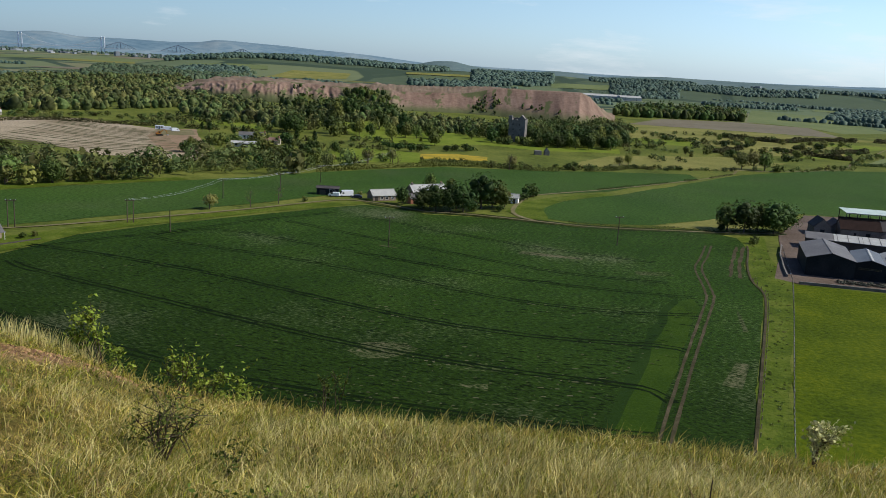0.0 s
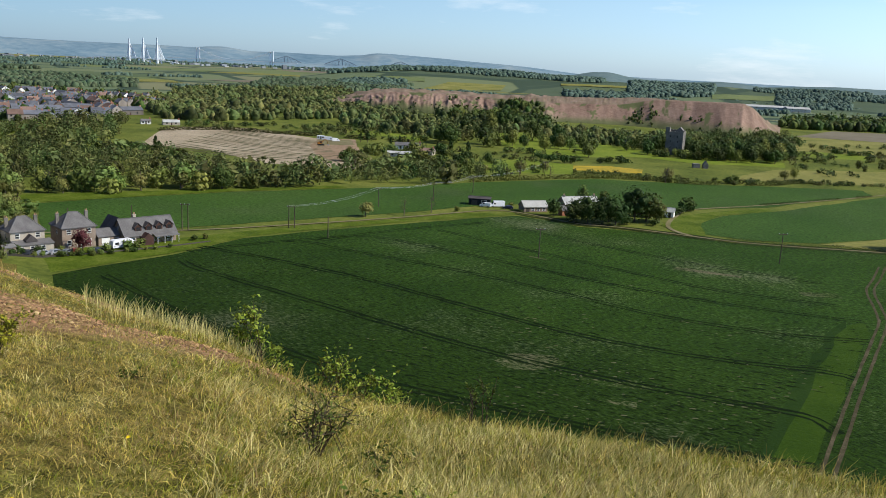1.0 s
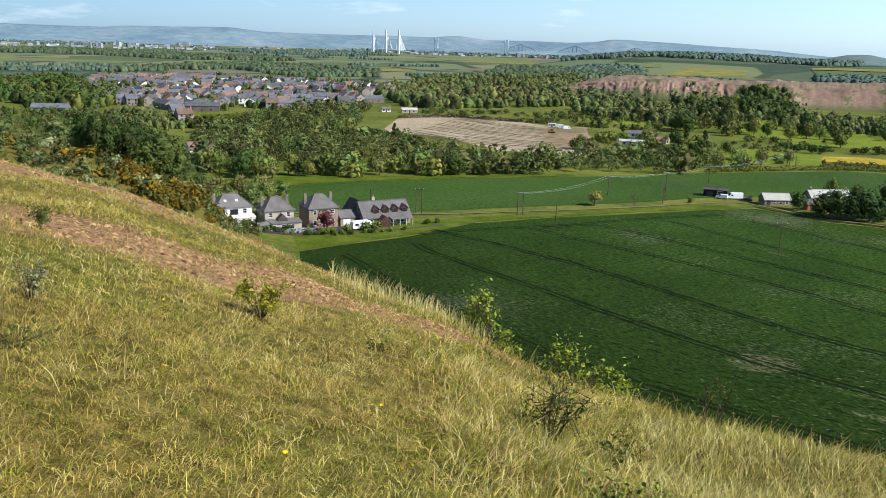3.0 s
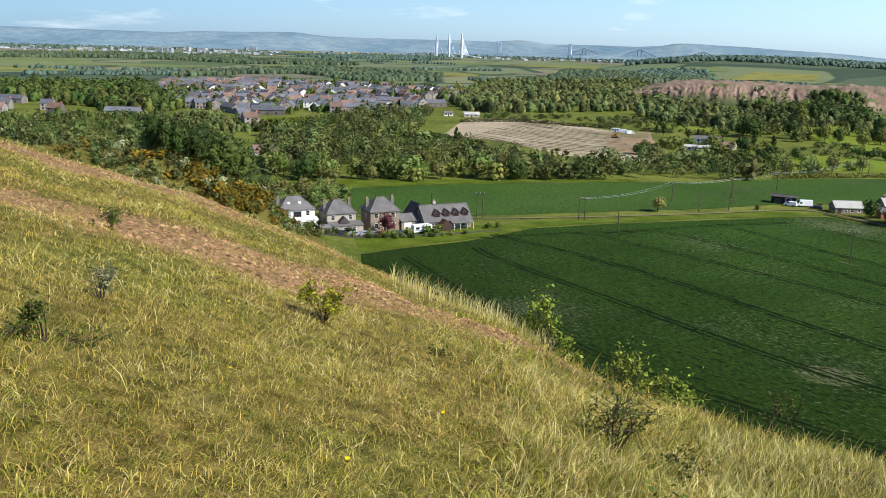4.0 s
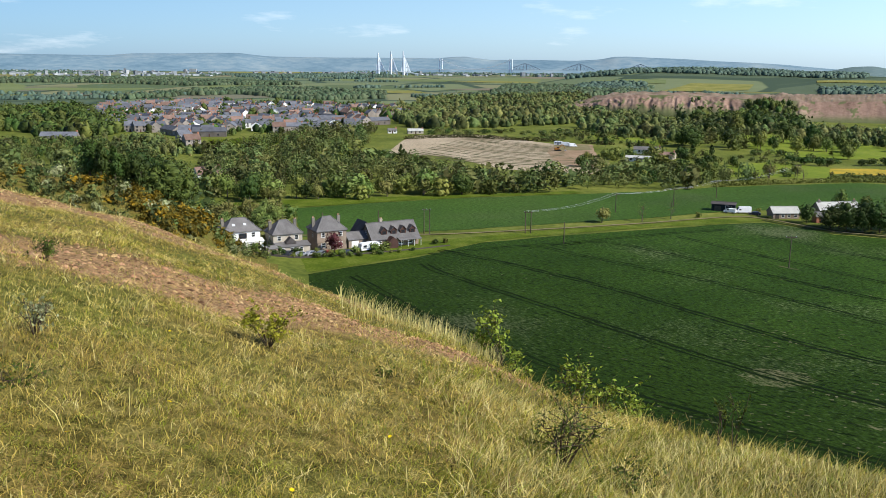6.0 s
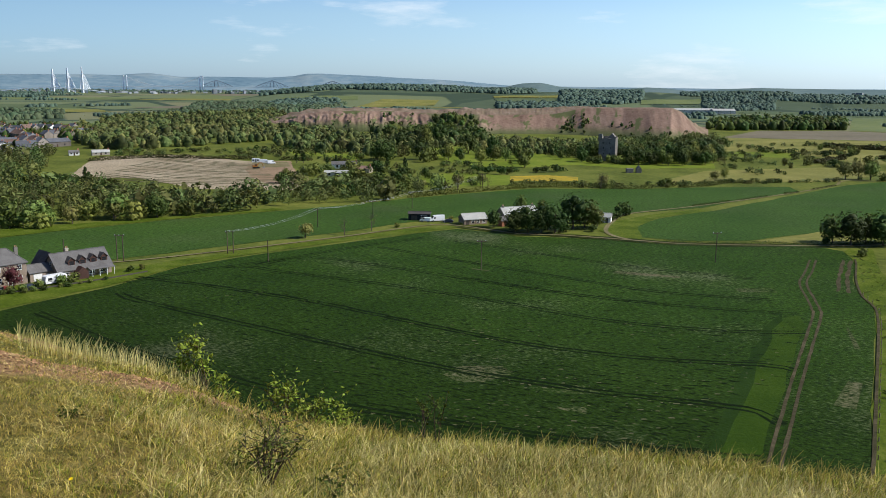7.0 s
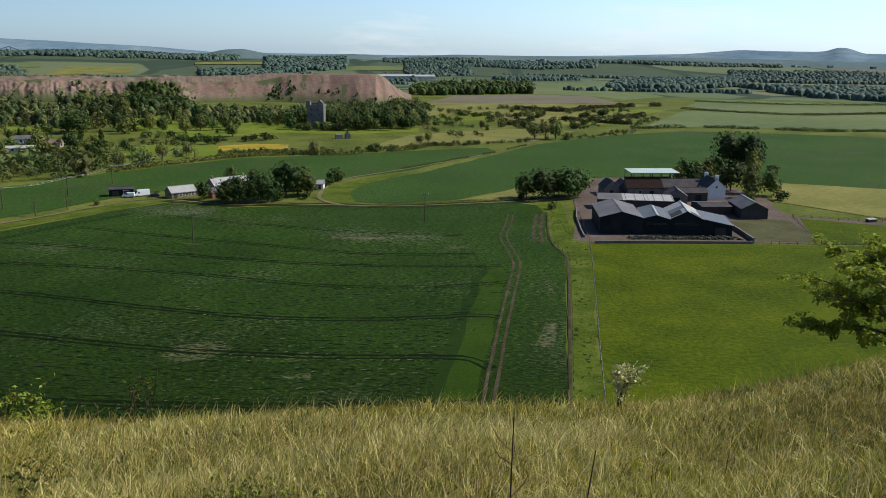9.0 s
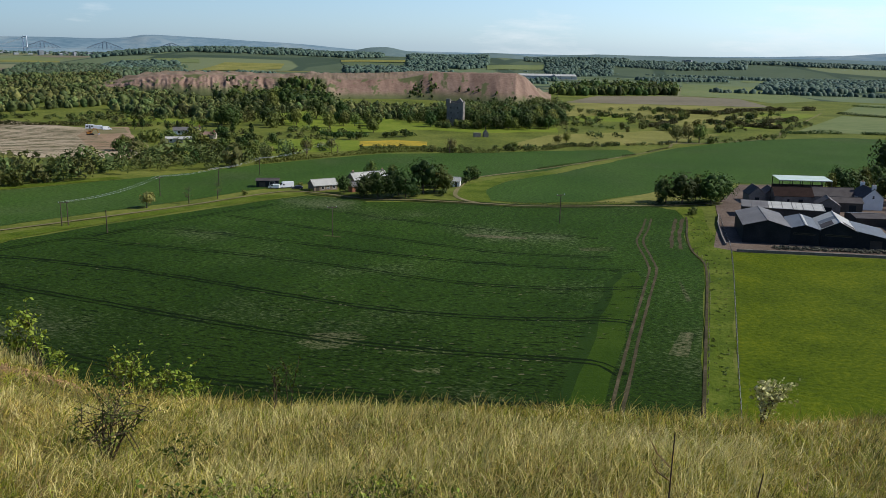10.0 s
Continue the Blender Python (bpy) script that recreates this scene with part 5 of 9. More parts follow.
farm_barn(110.6, 247.0, 13.2, 24, 5.3, 7.1, "cladding", ("sheet", "sheet"), "dark clad barn with weathered grey sheet roof", turn=BARNS + 4, windows=[(0, 0, 4.0, 3.9, "door")])
farm_barn(121.1, 245.0, 8.4, 19, 4.9, 6.1, "cladding", ("sheet_blue", "sheet_blue"), "dark clad barn with blue-grey sheet roof", turn=BARNS, rooflights=[(1, 0.02, 0.2, -0.97, 0.97, "sheet_pale")], windows=[(0, 3.2, 6.0, 0.5, "window")])
farm_barn(129.9, 242.1, 9.9, 19, 5.1, 7.6, "cladding", ("sheet_pale", "sheet_pale"), "dark clad barn with pale sheet roof and dark panels", turn=BARNS,
          rooflights=[(-1, 0.3, 0.95, -0.97, -0.3, "slate_dark"), (-1, 0.05, 0.95, -0.25, 0.2, "sheet_blue"), (1, 0.25, 0.9, -0.97, -0.55, "slate_dark")], ridge_mat="sheet_pale", windows=[(0, 3.3, 7.0, 0.5, "window"), (-3, 0, 3.0, 3.2, "door")])
lx, ly = 138.6 + math.sin(radians(-BARNS)) * 8.5, 239.0 + math.cos(radians(-BARNS)) * 8.5
lean = thing("lean_to", lx, ly, BARNS, "dark clad lean-to with sloping blue-grey sheet roof", "shed", group="farm buildings")
part("wall", solid([(-4.4, -8.4, -1), (4.4, -8.4, -1), (4.4, 8.4, -1), (-4.4, 8.4, -1)], [(-4.4, -8.4, 5.2), (4.4, -8.4, 3.5), (4.4, 8.4, 3.5), (-4.4, 8.4, 5.2)]), M["cladding"], lean)
part("roof", slab([(-4.5, -8.7, 5.4), (4.7, -8.7, 3.62), (4.7, 8.7, 3.62), (-4.5, 8.7, 5.4)], 0.12), M["sheet_blue"], lean)
opening(lean, 1.0, 0, 3.2, 2.8, -8.4, ("boards", "boards"), "door", bars=False)

# Long shed with a pale roof, in three stretches
lx, ly = 134.3, 290.0
ls = thing("long_shed", lx, ly, -19, "long low shed with pale weathered sheet roof", "shed", group="farm buildings")
part("wall", block(-13, 13, -4, 4, -1, 3.5), M["boards"], ls)
for k, mt in enumerate(("sheet", "sheet_pale", "sheet_pale")):
    x0 = -13.4 + k * 9.0
    part("roof_panel", slab([(x0, -4.5, 3.65), (x0 + 8.9, -4.5, 3.65), (x0 + 8.9, 4.4, 4.6), (x0, 4.4, 4.6)], 0.12), M[mt], ls)
for k in range(9):
    part("rib", slab([(-13.3 + k * 3.3, -4.55, 3.72), (-13.1 + k * 3.3, -4.55, 3.72), (-13.1 + k * 3.3, 4.4, 4.66), (-13.3 + k * 3.3, 4.4, 4.66)], 0.06), M["sheet"], ls)
for k in (-8, -1, 6):
    opening(ls, k, 0, 3.0, 2.6, -4.0, ("boards", "slate_dark"), "door", bars=False)

farm_barn(149.5, 313.5, 14.0, 8.0, 3.4, 6.2, "grey_stone", ("pantile", "pantile"), "old stone byre with dark red tiled roof", along="x", windows=[(-2, 1.2, 0.9, 1.0, "window"), (2.5, 0, 1.6, 2.2, "door")])
farm_barn(164.3, 312.0, 15.0, 8.0, 3.6, 6.4, "grey_stone", ("slate_dark", "slate_dark"), "long stone wing with dark slate roof", along="x", windows=[(-5, 1.2, 0.9, 1.0, "window"), (0, 0, 2.2, 2.6, "door"), (5, 1.2, 0.9, 1.0, "window")])
farm_barn(153.7, 295.8, 8.0, 8.0, 3.0, 5.6, "grey_stone", ("slate_dark", "sheet"), "small dark barn with slate and grey sheet roof", turn=BARNS, windows=[(0, 0, 2.4, 2.4, "door")])
farm_barn(162.5, 299.5, 11.0, 6.0, 3.4, 5.0, "boards", ("slate_dark", "slate_dark"), "dark boarded shed in the yard", along="x", windows=[(2, 0, 2.4, 2.6, "door")])
farm_barn(137.0, 317.0, 6.0, 9.0, 3.2, 6.0, "grey_stone", ("slate_dark", "sheet"), "narrow stone store with steep roof", windows=[(0, 0, 1.5, 2.2, "door")])
farm_barn(144.0, 320.0, 5.5, 8.0, 3.0, 5.2, "grey_stone", ("slate_dark", "sheet"), "small stone store with slate roof", windows=[(0, 0, 1.4, 2.1, "door")])

# Farmhouse, its white gable towards the sun
fx, fy = 174.6, 308.8
fh = thing("farmhouse", fx, fy, 84.0, "two-storey farmhouse with white harled gable and slate roof", "house", group="farm buildings")
part("wall", gable_wall(11, 7.4, 4.6, 7.8, "x"), M["harl_white"], fh)
gable_roof(fh, 11, 7.4, 4.6, 7.8, ("slate_dark", "slate_dark"), "x", over=0.25)
chimney(fh, 5.0, 0, 7.0, 9.0, "harl_white", w=0.7, d=1.5)
chimney(fh, -5.0, 0, 7.0, 9.3, "harl_white", w=0.7, d=1.4)
for k in (-3.6, 0.0, 3.6):
    opening(fh, k, 2.9, 1.0, 1.4, -3.7)
    opening(fh, k, 0.7, 1.0, 1.4, -3.7)
    opening(fh, k, 2.9, 1.0, 1.4, -3.7, face="back")
opening(fh, 0.0, 4.2, 0.9, 1.2, -5.5, face="left")

# Open hay barn
hx, hy = on_farm(165.4, 338.4, 0, 5)
hb = thing("open_barn", hx, hy, FARM, "open-sided hay barn with pale green sheet roof on posts", "barn", group="farm buildings")
part("roof", slab([(-10.4, -5.4, 5.7), (10.4, -5.4, 5.7), (10.4, 5.4, 6.2), (-10.4, 5.4, 6.2)], 0.14), M["sheet_green"], hb)
part("fascia", block(-10.4, 10.4, -5.5, -5.38, 5.4, 5.7), M["sheet_pale"], hb)
for k in range(6):
    for s in (-1, 1):
        part("post", block(-10.1 + k * 4.04 - 0.12, -10.1 + k * 4.04 + 0.12, s * 5.0 - 0.12, s * 5.0 + 0.12, -0.5, 5.7), M["boards"], hb)
part("back_wall", block(-10.2, 10.2, 5.15, 5.3, -0.5, 2.6), M["boards"], hb)


def bale(x, y, z, turn, label="round straw bale stacked under the barn roof"):
    b = thing("straw_bale", x, y, turn, label, "bale", z=z, group="stacked bales")
    bm = bmesh.new()
    bmesh.ops.create_cone(bm, cap_ends=True, segments=14, radius1=0.65, radius2=0.65, depth=1.25, matrix=Matrix.Translation((0, 0, 0.65)) @ Matrix.Rotation(radians(90), 4, "X"))
    bmesh.ops.bevel(bm, geom=[e for e in bm.edges if len(e.link_faces) == 2 and abs(e.link_faces[0].normal.dot(e.link_faces[1].normal)) < 0.3], offset=0.1, segments=1, affect="EDGES")
    part("straw", bm, M["soil"], b)
    return b


first_bale = bale(*on_farm(152.8, 340.5, 0, 2), 0.15, FARM)
rb = random.Random(5)
for k in range(13):
    for lay in range(rb.choice((1, 2, 2))):
        bx, by = on_farm(152.8, 340.5, 1.45 * (k + 1) + rb.uniform(-0.2, 0.2), 2 + rb.uniform(-0.6, 0.6))
        copy_thing(first_bale, pose(bx, by, 0.15 + 1.2 * lay, 0, 0, FARM + rb.uniform(-14, 14)))

# Shed at the yard's far side: a low part and a taller gabled part
farm_barn(157.5, 273.0, 10.5, 11, 2.8, 3.5, "boards", ("slate_dark", "sheet_blue"), "low dark shed with blue-grey roof", along="x")
sx, sy = 168.2, 271.4
sb = thing("barn", sx, sy, -15, "dark boarded barn with pale green ridged roof", "barn", group="farm buildings")
part("wall", gable_wall(8.8, 17, 3.6, 5.8, "y"), M["boards"], sb)
gable_roof(sb, 8.8, 17, 3.6, 5.8, ("sheet", "sheet"), "y", over=0.3, thick=0.12, ridge_mat="sheet_green")
opening(sb, 0, 0, 3.4, 3.2, -8.5, ("boards", "slate_dark"), "door", bars=False)
for k, (wx, wy) in enumerate([(146.5, 270.0), (148.0, 273.2)]):
    tk = thing("water_tank", wx, wy, 10 * k, "white plastic farm tank in a steel cage", "tank", group="farm tanks")
    bm = block(-0.6, 0.6, -0.5, 0.5, 0.1, 1.15)
    bmesh.ops.bevel(bm, geom=bm.edges[:], offset=0.12, segments=2, affect="EDGES")
    part("tank", bm, M["white_paint"], tk)
    bm = bmesh.new()
    for q in (-0.62, 0.0, 0.62):
        add_block(bm, q - 0.02, q + 0.02, -0.54, -0.5, 0, 1.2); add_block(bm, q - 0.02, q + 0.02, 0.5, 0.54, 0, 1.2)
    add_block(bm, -0.64, 0.64, -0.54, 0.54, 0.0, 0.1)
    part("cage", bm, M["steel"], tk)
low_wall([(98, 236.5), (112, 234), (128, 231), (144, 228)], 0.8, 0.5, M["grey_stone"], "dark drystone wall along the pasture")
low_wall([(150.5, 251), (148, 240), (145.5, 230)], 1.3, 0.7, M["grey_stone"], "drystone wall at the yard's edge")
low_wall([(112.5, 290), (107, 276), (100.5, 255), (97.5, 244)], 0.9, 0.5, M["grey_stone"], "drystone wall beside the yard")

# Old tyres lying in a bank against the barns
def tyre(x, y, z, tilt, turn):
    t = thing("old_tyre", x, y, turn, "old grey rubber tyre in a heap by the barn", "tyre", z=z, group="bank of old tyres")
    bm = bmesh.new()
    n, m = 12, 5
    ring = []
    for k in range(n):
        a = 2 * math.pi * k / n
        ring.append([bm.verts.new(((0.36 + 0.13 * math.cos(b)) * math.cos(a), (0.36 + 0.13 * math.cos(b)) * math.sin(a), 0.12 * math.sin(b))) for b in [2 * math.pi * j / m for j in range(m)]])
    for k in range(n):
        for j in range(m):
            bm.faces.new((ring[k][j], ring[(k + 1) % n][j], ring[(k + 1) % n][(j + 1) % m], ring[k][(j + 1) % m]))
    p = part("tread", bm, M["tyre_grey"], t)
    p.rotation_euler = (radians(tilt), 0, 0)
    return t


M["tyre_grey"] = material("dusty_grey_rubber", [(0.05, 0.052, 0.04), (0.085, 0.088, 0.066), (0.14, 0.14, 0.11)], 0.6, 5.0, bump=0.4, vary=0.4)
first_tyre = tyre(111, 241, 0.3, 0, 0)
rt = random.Random(8)
for k in range(240):
    u = rt.random()
    x, y = 110.5 + 33 * u, 240.8 - 6.4 * u + rt.uniform(-1.5, 1.5)
    c = copy_thing(first_tyre, pose(x, y, 0.28 + rt.choice((0, 0, 0.22, 0.45)), rt.uniform(-25, 25), rt.uniform(-25, 25), rt.uniform(0, 360)))


# ---- the steading among its trees ----
ST = 14.0


def steading_barn(x, y, w, d, eave, apex, wall, roofs, label, turn=ST, doors=(), name="barn", cat="barn"):
    b = thing(name, x, y, turn, label, cat, group="steading buildings")
    part("wall", gable_wall(w, d, eave, apex, "x"), M[wall], b)
    gable_roof(b, w, d, eave, apex, roofs, "x", over=0.3)
    for cx, z0, ww, hh, kind in doors:
        opening(b, cx, z0, ww, hh, -d / 2, ("frame", "glass") if kind == "window" else ("frame_dark", "boards"), kind, bars=kind == "window")
    return b


steading_barn(-48.0, 344.6, 8.6, 4.6, 2.7, 3.3, "cladding", ("slate_dark", "sheet"), "low dark shed with flat-pitched roof", turn=4, doors=[(-2, 0, 2.4, 2.1, "door"), (1.8, 0.3, 2.2, 2.0, "window")], name="shed", cat="shed")
steading_barn(-26.2, 339.4, 9.8, 5.6, 2.1, 4.0, "stone", ("sheet_pale", "sheet"), "stone barn with pale sheet roof", turn=29, doors=[(-3.4, 0, 1.4, 1.8, "door"), (-1.2, 0.5, 1.2, 1.2, "window"), (1.0, 0.5, 1.2, 1.2, "window"), (3.4, 0.5, 1.2, 1.2, "window")])
bx_ = steading_barn(-9.2, 352.0, 15.5, 7.0, 2.7, 5.2, "stone", ("sheet_pale", "sheet"), "long cottage with pale grey roof and stone walls", turn=32, doors=[(-5.4, 0.9, 1.1, 1.3, "window"), (-2.6, 0, 1.0, 2.1, "door"), (1.5, 0.9, 1.1, 1.3, "window"), (5.2, 0.9, 1.1, 1.3, "window")], name="cottage", cat="house")
chimney(bx_, -6.8, 0, 4.6, 6.0, "grey_stone"); chimney(bx_, 6.8, 0, 4.6, 6.0, "grey_stone")
steading_barn(-13.6, 335.5, 4.2, 3.4, 2.3, 3.6, "brick", ("sheet", "sheet"), "small red brick outhouse before the cottage", turn=32, doors=[(0, 0, 1.0, 1.9, "door")], name="outhouse", cat="shed")
wh = steading_barn(25.9, 351.0, 4.6, 3.6, 2.3, 3.6, "harl_white", ("sheet_pale", "sheet_pale"), "small white shed at the end of the garden", turn=-12, doors=[(0.8, 0, 1.0, 1.9, "door")], name="shed", cat="shed")
steading_barn(15.5, 346.0, 6.0, 4.0, 2.2, 3.2, "boards", ("slate_dark", "slate_dark"), "dark garden shed under the trees", turn=-8, doors=[(0, 0, 1.2, 1.9, "door")], name="shed", cat="shed")
van(-40.6, 342.0, 205, M["white_paint"], "white motorhome parked beside the shed", 5.8, 2.5, "motorhome")
van(-45.0, 339.8, 178, M["white_paint"], "small white van parked by the lane", 4.4, 1.8)
car(-36.0, 339.5, 185, M["paint_dark"], "dark car parked by the steading")


# ---- the tower ----
def tower():
    t = thing("castle_tower", 46.5, 634, -14, "tall ruined grey stone tower house, its side sunlit", "castle")
    bm = bmesh.new()
    w, d, h, th = 11.6, 10.0, 15.6, 1.6
    rng = random.Random(4)
    for x0, x1, y0, y1 in ((-w / 2, w / 2, -d / 2, -d / 2 + th), (-w / 2, w / 2, d / 2 - th, d / 2), (-w / 2, -w / 2 + th, -d / 2 + th, d / 2 - th), (w / 2 - th, w / 2, -d / 2 + th, d / 2 - th)):
        add_block(bm, x0, x1, y0, y1, -1, h)
        n = 6
        for k in range(n):
            if x1 - x0 > y1 - y0:
                a, b = x0 + (x1 - x0) * k / n, x0 + (x1 - x0) * (k + 1) / n
                add_block(bm, a, b, y0 + 0.01, y1 - 0.01, h, h + rng.uniform(0.1, 1.6))
            else:
                a, b = y0 + (y1 - y0) * k / n, y0 + (y1 - y0) * (k + 1) / n
                add_block(bm, x0 + 0.01, x1 - 0.01, a, b, h, h + rng.uniform(0.1, 1.6))
    part("wall", bm, M["grey_stone"], t)
    part("wing", block(-w / 2 + 0.6, w / 2 - 5.0, d / 2 - 0.2, d / 2 + 5.5, -1, 13), M["grey_stone"], t)
    part("turret", block(-w / 2 - 0.5, -w / 2 + 2.2, -d / 2 - 0.4, -d / 2 + 2.0, h - 2, h + 3.2), M["grey_stone"], t)
    part("caphouse", gable_wall(5.0, 4.5, h + 1.0, h + 3.6, "y", h - 1), M["grey_stone"], t).location = (2.6, 1.0, 0)
    for z in (4.5, 8.5, 12.0):
        for cx in (-2.8, 2.4):
            opening(t, cx + rng.uniform(-0.6, 0.6), z, 0.8, 1.3, -d / 2, ("grey_stone", "glass"), bars=False)
        opening(t, rng.uniform(-2, 2), z, 0.8, 1.3, -w / 2, ("grey_stone", "glass"), face="right", bars=False)


tower()
hut = thing("ruined_outhouse", 57, 551, 5, "small roofless stone ruin in the meadow", "ruin")
part("wall", block(-5, -1, -2, 2, -0.5, 2.6), M["grey_stone"], hut)
part("gable", gable_wall(3, 4, 2.5, 4.5, "y"), M["grey_stone"], hut).location = (2.5, 0, 0)


# ---- trees ----
M["bark"] = material("grey_brown_bark", [(0.07, 0.055, 0.042), (0.11, 0.088, 0.068), (0.15, 0.125, 0.10)], 0.8, 6.0, bump=0.6)
LEAF = dict(rough=0.65, bump=0.0, leaf=0.18, spec=0.15)
M["leaf_mid"] = material("summer_foliage", [(0.072, 0.096, 0.018), (0.125, 0.152, 0.031), (0.190, 0.215, 0.053)], 0.09, 1.3, vary=0.42, hue=0.03, **LEAF)
M["leaf_dark"] = material("dark_foliage", [(0.021, 0.042, 0.009), (0.042, 0.070, 0.014), (0.075, 0.110, 0.022)], 0.09, 1.3, vary=0.35, hue=0.025, **LEAF)
M["leaf_light"] = material("fresh_foliage", [(0.090, 0.130, 0.027), (0.135, 0.180, 0.042), (0.185, 0.232, 0.062)], 0.09, 1.3, vary=0.22, hue=0.02, **LEAF)
M["leaf_olive"] = material("olive_foliage", [(0.115, 0.118, 0.032), (0.165, 0.165, 0.045), (0.225, 0.215, 0.065)], 0.09, 1.3, vary=0.22, hue=0.015, **LEAF)
M["leaf_copper"] = material("copper_foliage", [(0.060, 0.017, 0.019), (0.090, 0.026, 0.029), (0.120, 0.042, 0.042)], 0.3, 2.0, vary=0.1, **LEAF)
M["leaf_wood"] = material("woodland_foliage", [(0.048, 0.066, 0.018), (0.102, 0.122, 0.035), (0.176, 0.192, 0.064)], 0.075, 0.5, vary=0.55, hue=0.04, tone=True, **LEAF)
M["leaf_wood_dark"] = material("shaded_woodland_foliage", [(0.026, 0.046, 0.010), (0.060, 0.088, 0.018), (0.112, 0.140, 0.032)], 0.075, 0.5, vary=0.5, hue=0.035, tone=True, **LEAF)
# blue-green of both: distance haze is mixed into the leaf colour
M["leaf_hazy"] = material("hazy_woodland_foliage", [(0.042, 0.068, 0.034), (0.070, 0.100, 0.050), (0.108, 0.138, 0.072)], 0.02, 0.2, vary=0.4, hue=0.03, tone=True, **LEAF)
M["leaf_far"] = material("far_foliage_haze_tinted", [(0.050, 0.088, 0.066), (0.078, 0.122, 0.088), (0.110, 0.158, 0.110)], 0.02, 0.2, vary=0.32, hue=0.03, tone=True, **LEAF)
M["gorse"] = material("gorse_flowers", [(0.045, 0.052, 0.012), (0.085, 0.080, 0.014), (0.24, 0.155, 0.012), (0.50, 0.30, 0.010)], 0.4, 1.8, vary=0.2, **LEAF)
M["blossom"] = material("white_blossom", [(0.10, 0.13, 0.035), (0.22, 0.24, 0.11), (0.46, 0.45, 0.30)], 2.0, 9.0, vary=0.2, **LEAF)


def leaf_quads(rng, centres, normals, size, stretch=1.5):
    """Small four-cornered leaf tufts about the given places."""
    n = len(centres)
    nrm = normals + rng.normal(0, 0.55, (n, 3))
    nrm /= np.linalg.norm(nrm, axis=1, keepdims=True) + 1e-9
    t = np.cross(nrm, rng.normal(0, 1, (n, 3)))
    t /= np.linalg.norm(t, axis=1, keepdims=True) + 1e-9
    b = np.cross(nrm, t)
    s = size * rng.uniform(0.6, 1.4, (n, 1))
    t, b = t * s * stretch / 2, b * s / 2
    k = rng.uniform(0.4, 1.0, (n, 1))
    v = np.stack([centres - t, centres - b * k + nrm * s * 0.12, centres + t, centres + b * k + nrm * s * 0.12], 1).reshape(-1, 3)
    return v, np.arange(4 * n).reshape(n, 4)


def crown_points(rng, w, h0, h1, n, lobes, shape="round"):
    """Places and outward directions on the lobed surface of a crown."""
    c, r = [], []
    mid, half = (h0 + h1) / 2, (h1 - h0) / 2
    for k in range(lobes):
        d = rng.normal(0, 1, 3)
        d /= np.linalg.norm(d)
        u = rng.uniform(0.35, 0.68)
        q = np.array([d[0] * w / 2 * u, d[1] * w / 2 * u, mid + d[2] * half * u * 1.05])
        rad = rng.uniform(0.26, 0.42)
        if shape == "cone":
            f = (q[2] - h0) / (h1 - h0)
            q[:2] *= max(0.15, 1.25 * (1 - f))
            rad *= max(0.3, 1.15 - f)
        c.append(q); r.append(np.array([rad * w, rad * w, rad * min(h1 - h0, w * 1.3)]) * 0.82)
    c, r = np.array(c), np.array(r)
    pick = rng.integers(0, lobes, n * 2)
    d = rng.normal(0, 1, (n * 2, 3))
    d /= np.linalg.norm(d, axis=1, keepdims=True)
    p = c[pick] + d * r[pick] * rng.uniform(0.72, 1.08, (n * 2, 1))
    inside = np.zeros(len(p), bool)
    for q, s in zip(c, r):
        inside |= (((p - q) / (s * 0.68)) ** 2).sum(1) < 1
    keep = ~inside & (p[:, 2] > h0 * 0.75)
    p, d = p[keep][:n], d[keep][:n]
    out = p - np.array([0, 0, mid - 0.15 * half])
    out /= np.linalg.norm(out, axis=1, keepdims=True) + 1e-9
    return p, 0.55 * d + 0.6 * out + np.array([0, 0, 0.12]), c, r


def cores(c, r, scale=0.52):
    """The dense inside of each lobe of a crown: eight-sided solids of four-cornered faces."""
    vs, fs = [], []
    for q, s in zip(c, r):
        o = len(vs)
        for z, k in ((-0.85, 0.4), (0.0, 1.0), (0.85, 0.4)):
            for j in range(6):
                a = math.pi * j / 3
                vs.append((q[0] + s[0] * scale * k * math.cos(a), q[1] + s[1] * scale * k * math.sin(a), q[2] + s[2] * scale * z))
        for t in (0, 6):
            fs += [(o + t + j, o + t + (j + 1) % 6, o + t + 6 + (j + 1) % 6, o + t + 6 + j) for j in range(6)]
        fs += [(o + 12, o + 13, o + 14, o + 15), (o + 12, o + 15, o + 16, o + 17)]
    return np.array(vs), np.array(fs)


def tube(points, radii, sides=6):
    verts, faces = [], []
    for k, (p, r) in enumerate(zip(points, radii)):
        d = Vector(points[min(k + 1, len(points) - 1)]) - Vector(points[max(k - 1, 0)])
        q = d.to_track_quat("Z", "Y").to_matrix()
        for j in range(sides):
            a = 2 * math.pi * j / sides
            verts.append(Vector(p) + q @ Vector((r * math.cos(a), r * math.sin(a), 0)))
        if k:
            for j in range(sides):
                faces.append(((k - 1) * sides + j, (k - 1) * sides + (j + 1) % sides, k * sides + (j + 1) % sides, k * sides + j))
    return verts, faces


